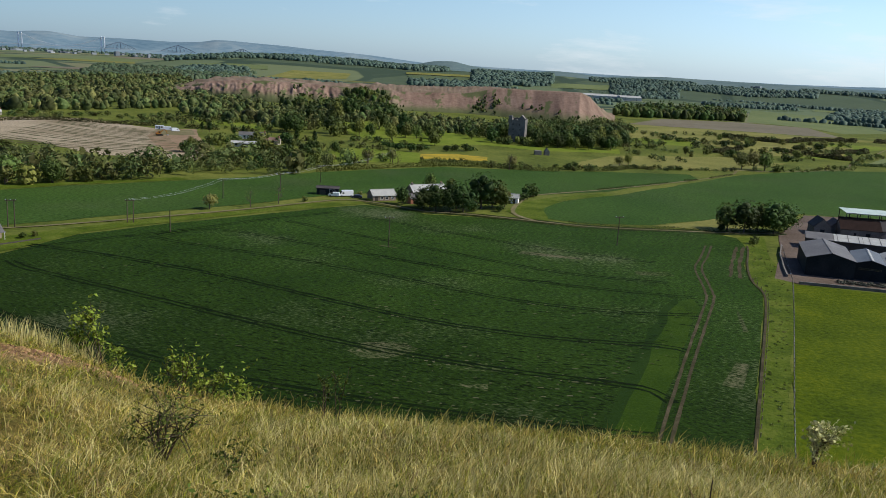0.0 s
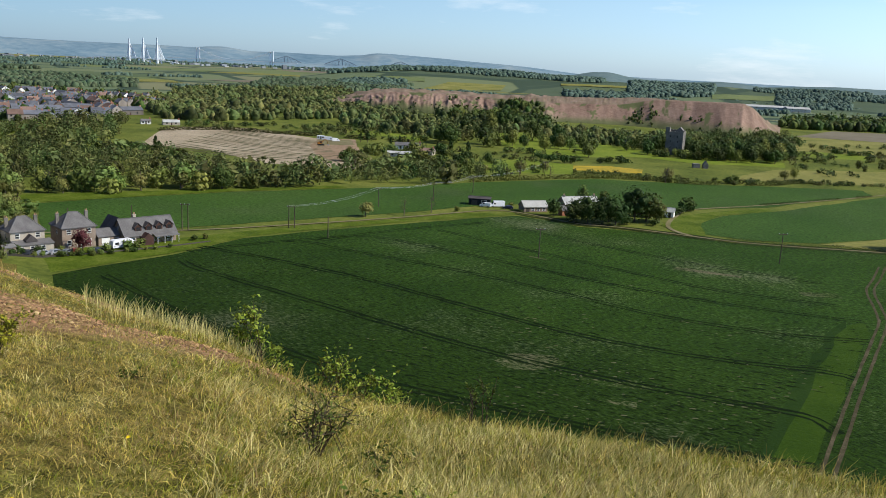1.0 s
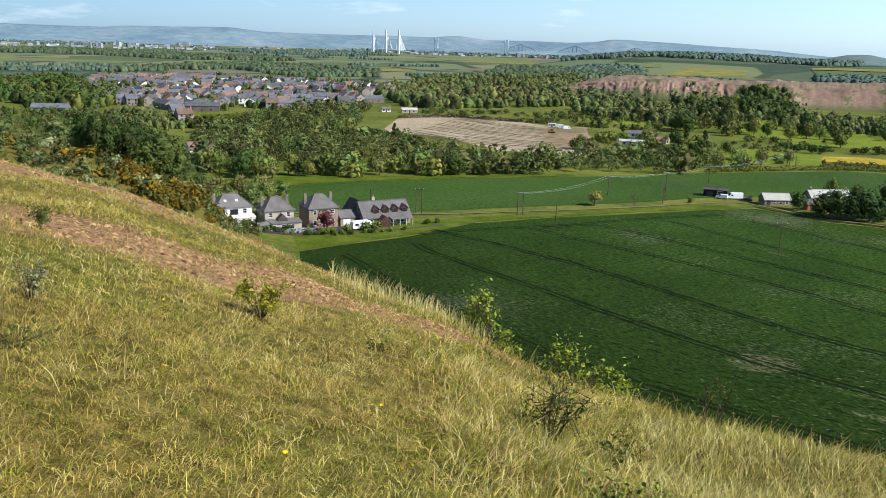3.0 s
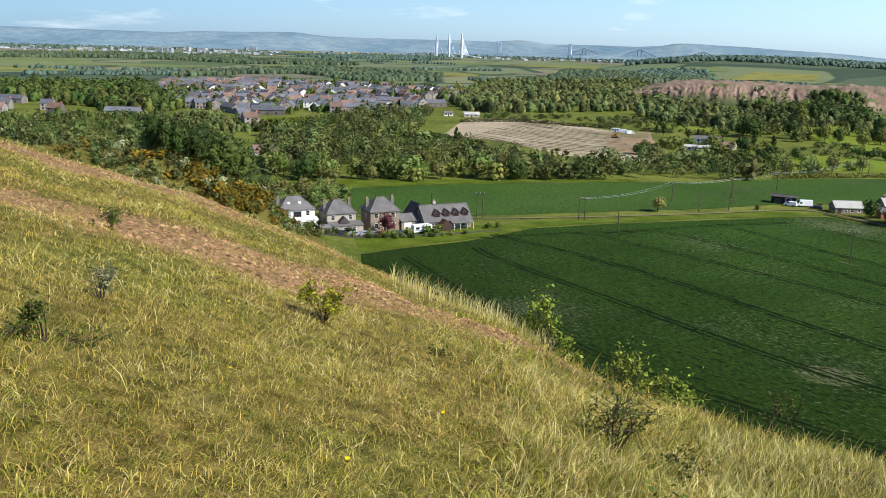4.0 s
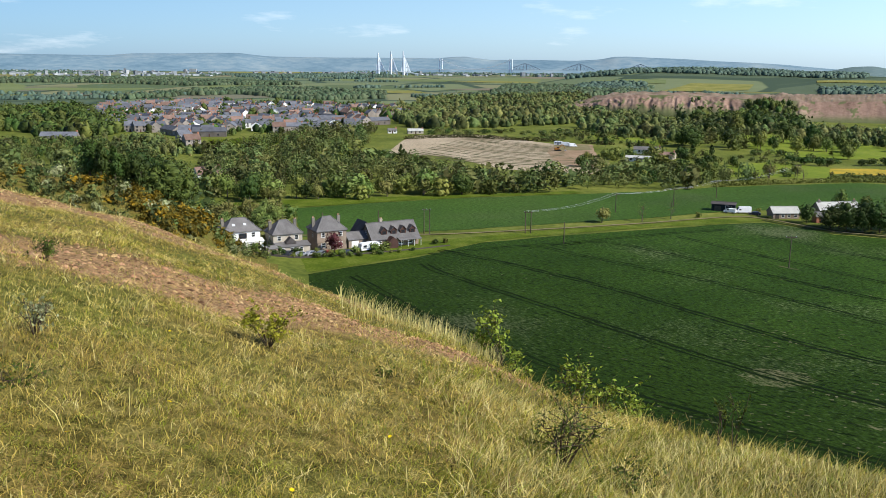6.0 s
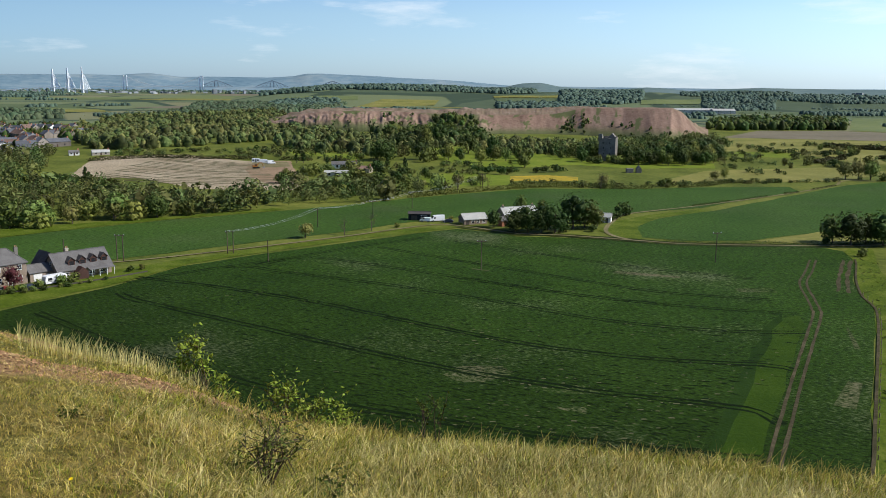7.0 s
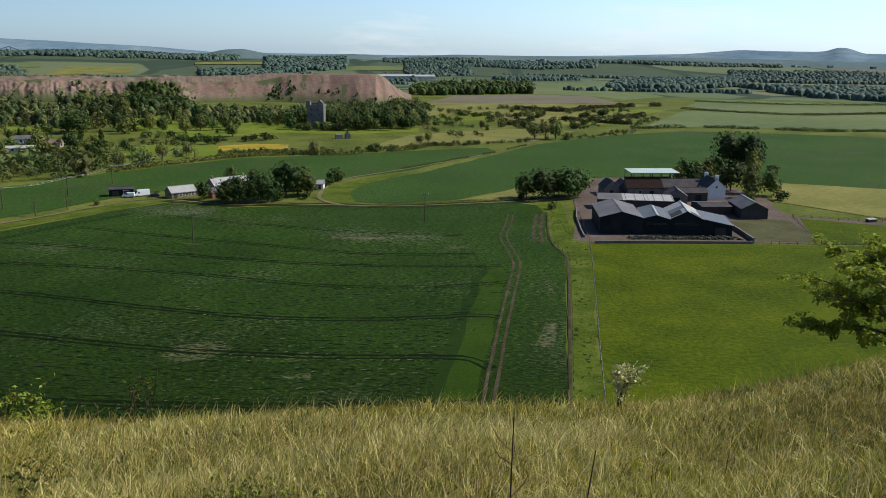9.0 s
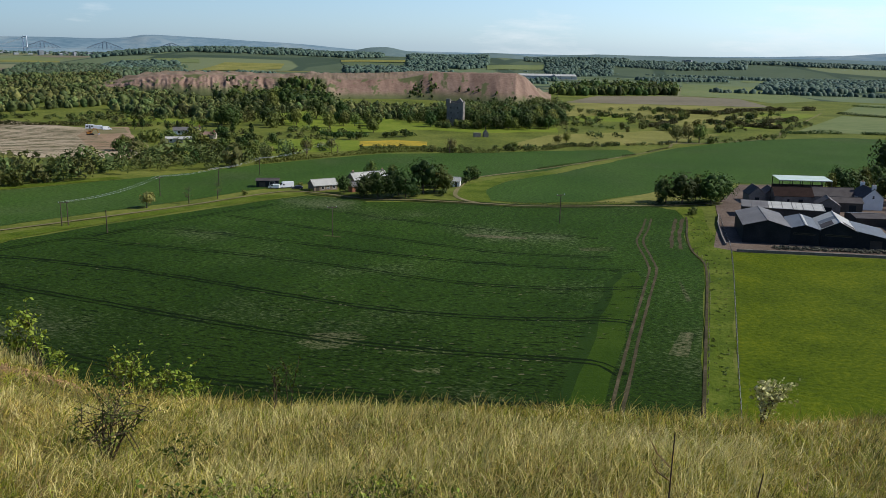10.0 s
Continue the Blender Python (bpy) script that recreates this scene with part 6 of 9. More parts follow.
def limbs_mesh(name, rng, h, r0, spread, count, twigs=0, h_first=0.25, sides=6):
    """A tapered, slightly bent trunk with limbs, and twigs where asked."""
    verts, faces = [], []

    def put(pts, rad, s=sides):
        v, f = tube(pts, rad, s)
        o = len(verts)
        verts.extend(v)
        faces.extend([tuple(i + o for i in q) for q in f])

    bend = rng.normal(0, 0.03 * h, (2,))
    trunk = [(bend[0] * t * t, bend[1] * t * t, h * 0.9 * t - (0.3 if t == 0 else 0)) for t in (0, 0.2, 0.45, 0.7, 1.0)]
    put(trunk, [r0 * 1.25, r0, r0 * 0.75, r0 * 0.45, r0 * 0.12])
    for k in range(count):
        t = rng.uniform(h_first, 0.85)
        a = rng.uniform(0, 2 * math.pi)
        o = np.array([bend[0] * t * t, bend[1] * t * t, h * 0.9 * t])
        ln = spread * (1.1 - 0.6 * t) * rng.uniform(0.7, 1.1)
        e = o + np.array([math.cos(a) * ln, math.sin(a) * ln, ln * rng.uniform(0.35, 0.9)])
        m = (o + e) / 2 + np.array([0, 0, -0.08 * ln])
        put([tuple(o), tuple(m), tuple(e)], [r0 * 0.4 * (1.1 - t), r0 * 0.26 * (1.1 - t), r0 * 0.05], 5)
        for j in range(twigs):
            u = rng.uniform(0.3, 1.0)
            s = o + (e - o) * u
            q = s + rng.normal(0, 0.28 * ln, 3) + np.array([0, 0, 0.25 * ln])
            put([tuple(s), tuple((s + q) / 2 + rng.normal(0, 0.03 * ln, 3)), tuple(q)], [r0 * 0.09, r0 * 0.06, r0 * 0.015], 3)
    me = bpy.data.meshes.new(name)
    me.from_pydata([tuple(v) for v in verts], [], faces)
    me.materials.append(M["bark"])
    return me


TREES, LEAVES, FAR_CROWNS = {}, {}, {}


def tree_kind(key, seed, h, w, leaf, n, size, lobes=9, low=0.2, shape="round", limbs=7, twigs=0, trunk_r=None):
    rng = np.random.default_rng(seed)
    p, d, c, r = crown_points(rng, w, h * low, h, n, lobes, shape)
    v, f = leaf_quads(rng, p, d, size)
    LEAVES[key] = v.reshape(-1, 4, 3)
    if key != "bare":
        v2, f2 = cores(c, r)
        f = np.concatenate([f, f2 + len(v)])
        v = np.concatenate([v, v2])
    w_ = LEAVES[key][::2]
    mid = w_.mean(1, keepdims=True)
    w_ = (mid + (w_ - mid) * 1.25).reshape(-1, 3)
    f_ = np.arange(len(w_)).reshape(-1, 4)
    if key != "bare":
        f_ = np.concatenate([f_, f2 + len(w_)])
        w_ = np.concatenate([w_, v2])
    FAR_CROWNS[key] = quick_mesh("crown", w_, f_, M[leaf])
    core = limbs_mesh("trunk", rng, h, trunk_r or h * 0.022, w * 0.42, limbs, twigs)
    TREES[key] = (h, core, quick_mesh("crown", v, f, M[leaf]))


tree_kind("oak", 1, 12, 11.5, "leaf_dark", 1250, 0.55, 15, 0.08)
tree_kind("oak_b", 2, 12, 10.5, "leaf_mid", 1250, 0.55, 15, 0.08)
tree_kind("ash", 3, 12, 8.0, "leaf_mid", 1150, 0.5, 13, 0.1)
tree_kind("ash_b", 4, 12, 7.5, "leaf_light", 1100, 0.5, 13, 0.1)
tree_kind("olive", 5, 12, 8.5, "leaf_olive", 700, 0.56, 10, 0.15, twigs=3)
tree_kind("pine", 6, 12, 6.5, "leaf_dark", 750, 0.58, 12, 0.15, "cone")
tree_kind("bare", 7, 12, 7.5, "leaf_olive", 130, 0.36, 10, 0.3, limbs=16, twigs=9)
tree_kind("copper", 8, 6, 5.5, "leaf_copper", 700, 0.38, 8, 0.15)
tree_kind("shrub", 9, 4, 4.6, "leaf_mid", 330, 0.46, 7, 0.05, limbs=4)
tree_kind("shrub_light", 10, 4, 4.4, "leaf_light", 330, 0.44, 7, 0.05, limbs=4)
tree_kind("shrub_dark", 11, 4, 5.0, "leaf_dark", 330, 0.48, 7, 0.05, limbs=4)
tree_kind("shrub_olive", 12, 4, 4.4, "leaf_olive", 330, 0.42, 7, 0.05, limbs=4)
tree_kind("gorse", 13, 2.6, 3.6, "gorse", 330, 0.36, 7, 0.03, limbs=3)
tree_kind("hawthorn", 14, 4, 4.2, "blossom", 380, 0.36, 7, 0.05, limbs=4)

KIND_WORDS = {"oak": ("broad dark green oak", "tree"), "oak_b": ("broad green oak", "tree"), "ash": ("upright green ash tree", "tree"),
              "ash_b": ("light green young tree", "tree"), "olive": ("olive-green budding tree", "tree"), "pine": ("dark green pine", "tree"),
              "bare": ("nearly bare thin-twigged tree", "tree"), "copper": ("dark copper-leaved tree", "tree"), "shrub": ("green rounded shrub", "shrub"),
              "shrub_light": ("light green leafy shrub", "shrub"), "shrub_dark": ("dark green dense shrub", "shrub"), "shrub_olive": ("olive-green straggling shrub", "shrub"),
              "gorse": ("yellow-flowering gorse bush", "gorse"), "hawthorn": ("white-blossomed hawthorn", "shrub")}


def plant(key, x, y, h, rng, place="", group="", z=None, sink=0.0):
    base, core, crown = TREES[key]
    words, cat = KIND_WORDS[key]
    t = new("tree" if cat == "tree" else ("gorse_bush" if cat == "gorse" else "shrub"))
    k = h / base
    wide = k * rng.uniform(0.85, 1.2)
    t.matrix_world = Matrix.LocRotScale((x, y, (gz(x, y) if z is None else z) - sink), Euler((0, 0, rng.uniform(0, 6.28))), (wide, wide, k))
    tagged(t, words + (" " + place if place else ""), cat, group)
    if math.hypot(x, y) > 250:
        crown = FAR_CROWNS[key]
    for nm, me in (("trunk", core), ("crown", crown)):
        new(nm, me).parent = t
    return t


def inside(pts, x, y):
    c = False
    for k in range(len(pts)):
        (x0, y0), (x1, y1) = pts[k - 1], pts[k]
        if (y0 > y) != (y1 > y) and x < (x1 - x0) * (y - y0) / (y1 - y0) + x0:
            c = not c
    return c


def scatter(pts, gap, rng):
    """Uneven places inside a ring of points."""
    xs, ys = [p[0] for p in pts], [p[1] for p in pts]
    out = []
    y = min(ys)
    while y < max(ys):
        x = min(xs) + rng.uniform(0, gap)
        while x < max(xs):
            q = (x + rng.uniform(-0.6, 0.6) * gap, y + rng.uniform(-0.6, 0.6) * gap)
            if inside(pts, *q):
                out.append(q)
            x += gap
        y += gap * 0.87 * rng.uniform(0.7, 1.2)
    return out


tr = random.Random(11)
# By the steading
for key, x, y, h in [("oak", -17.6, 331.5, 6.5), ("oak", -9.5, 321, 8), ("oak", -4.6, 321, 9.5), ("oak", 0.6, 321, 10), ("oak", 5.6, 322, 10), ("oak", -7, 327, 8.5), ("oak", 3, 327, 10), ("oak", 12.5, 332, 13), ("olive", 17, 336, 12), ("oak_b", 20.5, 334, 10.5), ("olive", 22, 339, 9),
                     ("shrub_dark", 33.4, 369, 4.8), ("shrub_dark", 35.8, 371, 5.2), ("shrub_dark", 34.6, 370.5, 6.6), ("shrub_dark", 9.5, 325, 3.6), ("shrub_dark", 19.5, 327, 3), ("shrub", -21, 346, 3), ("oak_b", -8, 368, 7.5), ("ash", 1, 366, 7), ("shrub_dark", 31, 359, 3.4), ("shrub_dark", 28.5, 354, 2.6), ("shrub", -35, 343, 2.4), ("shrub_dark", -30.5, 333.6, 1.6)]:
    plant(key, x, y, h, tr, "beside the steading", "steading trees")
# The clump at the field's corner
for key, x, y, h in [("oak_b", 102, 316, 9.5), ("oak", 107.5, 314, 11), ("oak_b", 113.5, 317, 10), ("oak", 118.5, 314.5, 11), ("oak", 124, 319, 10), ("shrub_dark", 99, 313.5, 3), ("shrub", 104, 292, 3.2)]:
    plant(key, x, y, h, tr, "at the field corner", "field corner trees")
# Behind the farm
for key, x, y, h in [("oak", 186, 354, 9.0), ("oak", 191, 349, 8.5), ("oak_b", 196, 350, 9.5), ("oak", 203, 356, 10), ("oak", 191, 322, 11.5), ("oak_b", 201, 307, 10.5), ("oak", 184, 342, 8.5), ("oak_b", 180, 346, 7.5), ("oak_b", 196, 313, 12), ("oak_b", 189.0, 303, 10.5),
                     ("oak", 226, 384, 17), ("oak", 231.5, 375, 17.5), ("oak_b", 229, 366, 12), ("shrub_dark", 198, 297, 4.5), ("shrub", 186, 298, 4), ("shrub_dark", 238, 366, 5)]:
    plant(key, x, y, h, tr, "behind the farm", "farm trees")
# Along the lane and in the parkland
for key, x, y, h in [("olive", -82, 297, 7.2), ("bare", -70, 306, 7.2), ("bare", -62, 316, 7.5), ("shrub", -54, 324, 2.2), ("oak", -113, 599, 14), ("oak", -108, 613, 12), ("oak", -107, 669, 16), ("oak_b", -99, 735, 17), ("oak", -84, 612, 12.5), ("oak", -90, 765, 18), ("oak", -56, 672, 15.5), ("oak", -37, 666, 14.5), ("oak_b", -11, 570, 8.8), ("oak", 86, 623, 13),
                     ("oak", 101, 641, 11), ("shrub_dark", 84, 630, 7), ("pine", -84, 536, 9), ("pine", -97, 550, 7.8), ("pine", -133, 560, 7.6), ("pine", -138, 556, 6.5), ("pine", -158, 572, 8), ("pine", -162, 569, 7.3), ("ash", -73, 641, 7.4), ("ash", -43, 630, 8.5),
                     ("oak_b", -56, 610, 6), ("shrub_dark", -48, 568, 5), ("shrub_dark", 9, 546, 5.6), ("shrub_dark", 2, 542, 4.9), ("shrub_dark", -3, 538, 4.2), ("shrub_dark", -32, 527, 5.1), ("shrub_dark", -24, 525, 5.8), ("shrub_dark", -19, 529, 4.8),
                     ("bare", 31, 462, 10), ("olive", 33, 468, 9), ("bare", -27, 446, 8), ("bare", -42, 440, 8.5), ("shrub_dark", 64, 477, 4.6), ("shrub", 68, 479, 5), ("olive", 98, 511, 7.6), ("ash", 105, 521, 7.7), ("oak", 125, 648, 10), ("olive", 176, 533, 13), ("olive", 184, 535, 15), ("ash", 190, 533, 12), ("olive", -32, 466, 9), ("olive", -43, 456, 9), ("pine", -233, 427, 11), ("pine", -228, 421, 9), ("shrub", 196, 530, 5), ("oak_b", 66, 470, 3)]:
    plant(key, x, y, h, tr, "standing alone in the fields", "field trees")
# Houses' gardens
for key, x, y, h in [("copper", -137.0, 210.6, 6.4), ("shrub_dark", -145, 203, 2.6), ("shrub", -141, 207, 2.2), ("shrub_light", -131.5, 213.5, 2.6), ("shrub", -127.8, 217.5, 3.0), ("shrub_light", -125.2, 219.5, 3.2), ("shrub_olive", -136, 206.5, 2.4), ("shrub_dark", -150, 200, 2.8), ("shrub", -154, 196, 2.5),
                     ("shrub_light", -133.5, 208.5, 2.2), ("shrub", -115, 239, 1.8), ("shrub_dark", -117, 236, 2.0), ("shrub", -143.5, 199.5, 1.6), ("shrub_olive", -139.5, 203.5, 1.8), ("shrub_dark", -136.5, 205, 1.5), ("shrub_light", -131, 209.5, 1.7), ("shrub_olive", -129.5, 212, 1.5), ("shrub", -126.3, 214.6, 1.4), ("shrub_olive", -123, 219, 1.2), ("shrub_dark", -148, 196.5, 2.0), ("shrub_dark", -146.5, 198.6, 2.2), ("shrub", -142.2, 201.0, 1.9), ("shrub_dark", -138.2, 203.4, 2.0), ("shrub_dark", -134.6, 206.2, 1.8), ("shrub", -132.0, 207.6, 1.6), ("shrub_dark", -128.5, 210.6, 1.7), ("shrub_dark", -124.6, 215.6, 1.6), ("shrub", -121.2, 220.6, 1.5), ("shrub_dark", -118.6, 224.4, 1.4)]:
    plant(key, x, y, h, tr, "in the house gardens", "garden plants")


def wood(pts, gap, kinds, h0, h1, place, group, seed, keep=None, reach=1e9):
    """Trees of a wood. Those farther out than reach are joined into one mass."""
    rng = random.Random(seed)
    rest = []
    for x, y in scatter(pts, gap, rng):
        if keep and not keep(x, y):
            continue
        key, h = rng.choice(kinds), rng.uniform(h0, h1)
        if math.hypot(x, y) < reach:
            plant(key, x, y, h, rng, place, group, sink=0.3)
        else:
            rest.append((key, x, y, h))
    if rest:
        mass(rest, rng, place)


CROWNS = {}


def mass(rest, rng, place):
    by_leaf = {}
    for key, x, y, h in rest:
        base, core, crown = TREES[key]
        if key not in CROWNS:
            CROWNS[key] = LEAVES[key][::5] if base < 5 else LEAVES[key][::7]
        q = CROWNS[key]
        mid = q.mean(1, keepdims=True)
        q = mid + (q - mid) * (1.75 if base < 5 else 2.1)
        k = h / base
        wide = k * rng.uniform(0.85, 1.2)
        a = rng.uniform(0, 6.28)
        c, s = math.cos(a), math.sin(a)
        p = q.reshape(-1, 3)
        by_leaf.setdefault(key if key in ("gorse", "hawthorn") else crown.materials[0].name, []).append((rng.random(), np.stack([(p[:, 0] * c - p[:, 1] * s) * wide + x, (p[:, 0] * s + p[:, 1] * c) * wide + y, p[:, 2] * k + gz(x, y) - 0.3], -1)))
    for name, some in by_leaf.items():
        v = np.concatenate([q for _, q in some])
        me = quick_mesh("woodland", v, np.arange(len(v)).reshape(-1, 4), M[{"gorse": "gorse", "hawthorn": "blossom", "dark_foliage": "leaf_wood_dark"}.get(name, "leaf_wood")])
        me.attributes.new("tone", "FLOAT", "POINT").data.foreach_set("value", np.concatenate([np.full(len(q), t, np.float32) for t, q in some]))
        tagged(new("woodland", me), "green leafy trees " + place, "woodland", kind="stuff")


MIXED = ["ash", "ash", "oak_b", "oak_b", "ash_b", "olive", "oak", "shrub", "shrub_light", "bare", "olive"]
wood([(-222, 262), (-201, 284), (-177, 306), (-153, 326), (-126, 351), (-84, 388), (-62, 409), (-38, 433), (-52, 440), (-90, 424), (-114, 426), (-149, 390), (-195, 405), (-211, 408), (-246, 415), (-300, 425), (-340, 430), (-346, 398), (-300, 340)], 8.6, MIXED, 6.5, 11, "in the wood below the stubble field", "streamside wood", 21, reach=372)
wood([(-359, 447), (-381, 542), (-362, 610), (-345, 600), (-320, 540), (-297, 498), (-280, 470), (-289, 425)], 10, MIXED, 7, 11, "in the wood beside the town", "town edge wood", 22, reach=1)
# On the shoulder of the hill: gorse, pines and scrub
wood([polar(-54, 148), polar(-51, 200), polar(-46.2, 206), polar(-46.2, 162), polar(-49, 150)], 3.6, ["gorse", "shrub_olive", "shrub", "shrub_olive", "shrub_light"], 1.8, 3.0, "on the gorse-covered slope", "slope scrub", 28, reach=185)
wood([polar(-62, 140), polar(-60, 235), polar(-48, 250), polar(-41, 250), polar(-36.2, 285), polar(-36.4, 258), polar(-38.5, 222), polar(-41, 190), polar(-48, 150)], 4.3, ["gorse", "shrub_olive", "shrub_olive", "shrub_olive", "shrub_light", "shrub", "shrub_light", "hawthorn", "shrub_olive", "shrub"], 2.2, 4.0, "on the gorse-covered slope", "slope scrub", 23, reach=172)
wood([polar(-48, 205), polar(-47.6, 238), polar(-42.6, 238), polar(-42.8, 200)], 5.2, ["pine", "pine", "oak"], 7, 10, "on the gorse-covered slope", "slope pines", 24)
wood([polar(-46.5, 165), polar(-46, 204), polar(-43, 206), polar(-40.9, 236), polar(-41.2, 190), polar(-43, 160)], 3.4, ["gorse"], 1.8, 3.2, "on the steep slope", "slope gorse", 25, reach=205)
wood([polar(-60, 240), polar(-58, 420), polar(-47, 440), polar(-41, 330), polar(-41, 262), polar(-48, 255)], 10.5, MIXED + ["shrub_olive", "shrub"], 5, 9, "in the scrubby valley wood", "valley wood", 26, reach=270)
wood([polar(-37.5, 255), polar(-40.5, 262), polar(-41, 320), polar(-37.5, 330), polar(-35.6, 310)], 6.0, ["shrub_olive", "olive", "shrub_light", "ash_b", "shrub_olive", "olive"], 4.5, 8, "behind the houses", "scrub behind the houses", 27)
wood([polar(-62, 420), polar(-62, 560), polar(-52, 620), polar(-46, 580), polar(-43.5, 500), polar(-41.2, 430), polar(-40.5, 350), polar(-44, 380)], 9.5, MIXED + ["shrub_olive", "olive", "shrub"], 4.5, 9, "in the scrubby valley wood", "valley wood", 34, reach=1)
wood([polar(-62, 225), polar(-60, 262), polar(-48, 262), polar(-42, 268), polar(-42, 240), polar(-48, 228)], 7.5, ["olive", "shrub_light", "shrub", "ash_b", "hawthorn", "shrub_olive"], 4, 7, "behind the gorse slope", "slope scrub", 35, reach=1)
SCRUB = ["shrub", "shrub_dark", "shrub_olive", "shrub_light", "shrub_olive", "shrub_dark"]
wood([(-140, 450), (-122, 560), (-60, 585), (-15, 548), (-30, 470), (-60, 440), (-100, 428)], 6.5, SCRUB, 2.2, 4.6, "round the cottages and the site", "site scrub", 81, keep=lambda x, y: noise.noise(Vector((x * 0.045, y * 0.045, 3))) > 0.05, reach=1)
wood([(-300, 594), (-320, 640), (-260, 665), (-190, 690), (-125, 650), (-125, 590), (-190, 600)], 7.5, SCRUB, 2.4, 5, "behind the stubble field", "rough scrub", 82, keep=lambda x, y: noise.noise(Vector((x * 0.03, y * 0.03, 6))) > -0.1, reach=1)
wood([(130, 545), (240, 600), (320, 690), (350, 790), (250, 830), (170, 800), (140, 690), (110, 640)], 8.5, SCRUB + ["ash"], 2.4, 5.5, "scattered over rough pasture", "pasture scrub", 83, keep=lambda x, y: noise.noise(Vector((x * 0.03, y * 0.03, 8))) > 0.13, reach=1)
wood([(-20, 478), (0, 492), (30, 482), (60, 486), (104, 508), (170, 526), (170, 518), (104, 496), (60, 470), (29, 464), (8, 470)], 4.5, SCRUB, 1.8, 3.6, "in the hedgerow beyond the crop", "hedgerow scrub", 84, keep=lambda x, y: noise.noise(Vector((x * 0.05, y * 0.05, 1))) > -0.12, reach=1)
wood([(175, 528), (198, 538), (255, 575), (288, 633), (340, 708), (346, 700), (294, 622), (262, 566), (204, 530)], 6.0, SCRUB, 2.0, 4.2, "along the far lane", "lane scrub", 85, keep=lambda x, y: noise.noise(Vector((x * 0.05, y * 0.05, 4))) > 0.0, reach=1)
wood([(20, 640), (60, 690), (140, 720), (165, 800), (170, 880), (120, 870), (60, 760), (0, 700)], 9, ["ash", "oak_b", "shrub_olive", "olive", "oak"], 5, 11, "at the foot of the heap", "heap foot wood", 86, keep=lambda x, y: noise.noise(Vector((x * 0.03, y * 0.03, 9))) > -0.05, reach=1)
wood([(104, 300), (87, 240), (85, 224), (75, 194), (63, 161), (51.5, 129), (39, 95), (43.5, 95), (55, 128.7), (72.6, 175.6), (94.8, 235), (97, 249), (107, 289)], 1.7, ["shrub", "shrub_dark", "shrub_light", "shrub_olive"], 0.3, 0.8, "in the strip beside the track", "strip weeds", 87, reach=1)
# Park trees
wood([(-121, 585), (-130, 660), (-60, 690), (0, 668), (38, 640), (20, 600), (-40, 590), (-60, 600)], 19, ["oak", "oak_b", "oak", "ash", "shrub"], 7, 13, "in the parkland", "parkland trees", 28, reach=640)
wood([(-150, 455), (-135, 545), (-90, 560), (-70, 530), (-60, 470), (-100, 432)], 13, ["oak", "shrub_dark", "shrub", "ash", "pine", "shrub_light"], 3.5, 8, "around the cottages by the site", "site trees", 29, keep=lambda x, y: noise.noise(Vector((x * 0.03, y * 0.03, 2))) > -0.15)
wood([(60, 606), (86, 600), (110, 606), (128, 645), (128, 690), (100, 720), (62, 690), (36, 690), (30, 640), (36, 622)], 9.5, ["oak", "oak_b", "ash", "oak"], 8, 12, "round the ruined tower", "tower wood", 30, keep=lambda x, y: not (36 < x < 57 and 618 < y < 645))
wood([(30, 606), (64, 600), (60, 622), (30, 625)], 6, ["shrub_dark", "shrub", "ash"], 4, 7, "at the foot of the tower", "tower wood", 31)
wood([(130, 560), (230, 600), (300, 690), (330, 770), (250, 800), (190, 720)], 26, ["shrub", "shrub_dark", "shrub_olive", "ash"], 3, 7, "scattered over rough pasture", "pasture shrubs", 32)
wood([polar(1.0, 948), polar(3.4, 945), polar(3.4, 985), polar(1.0, 975)], 13, ["shrub_dark", "shrub"], 5, 8, "on the shale heap", "heap scrub", 33)


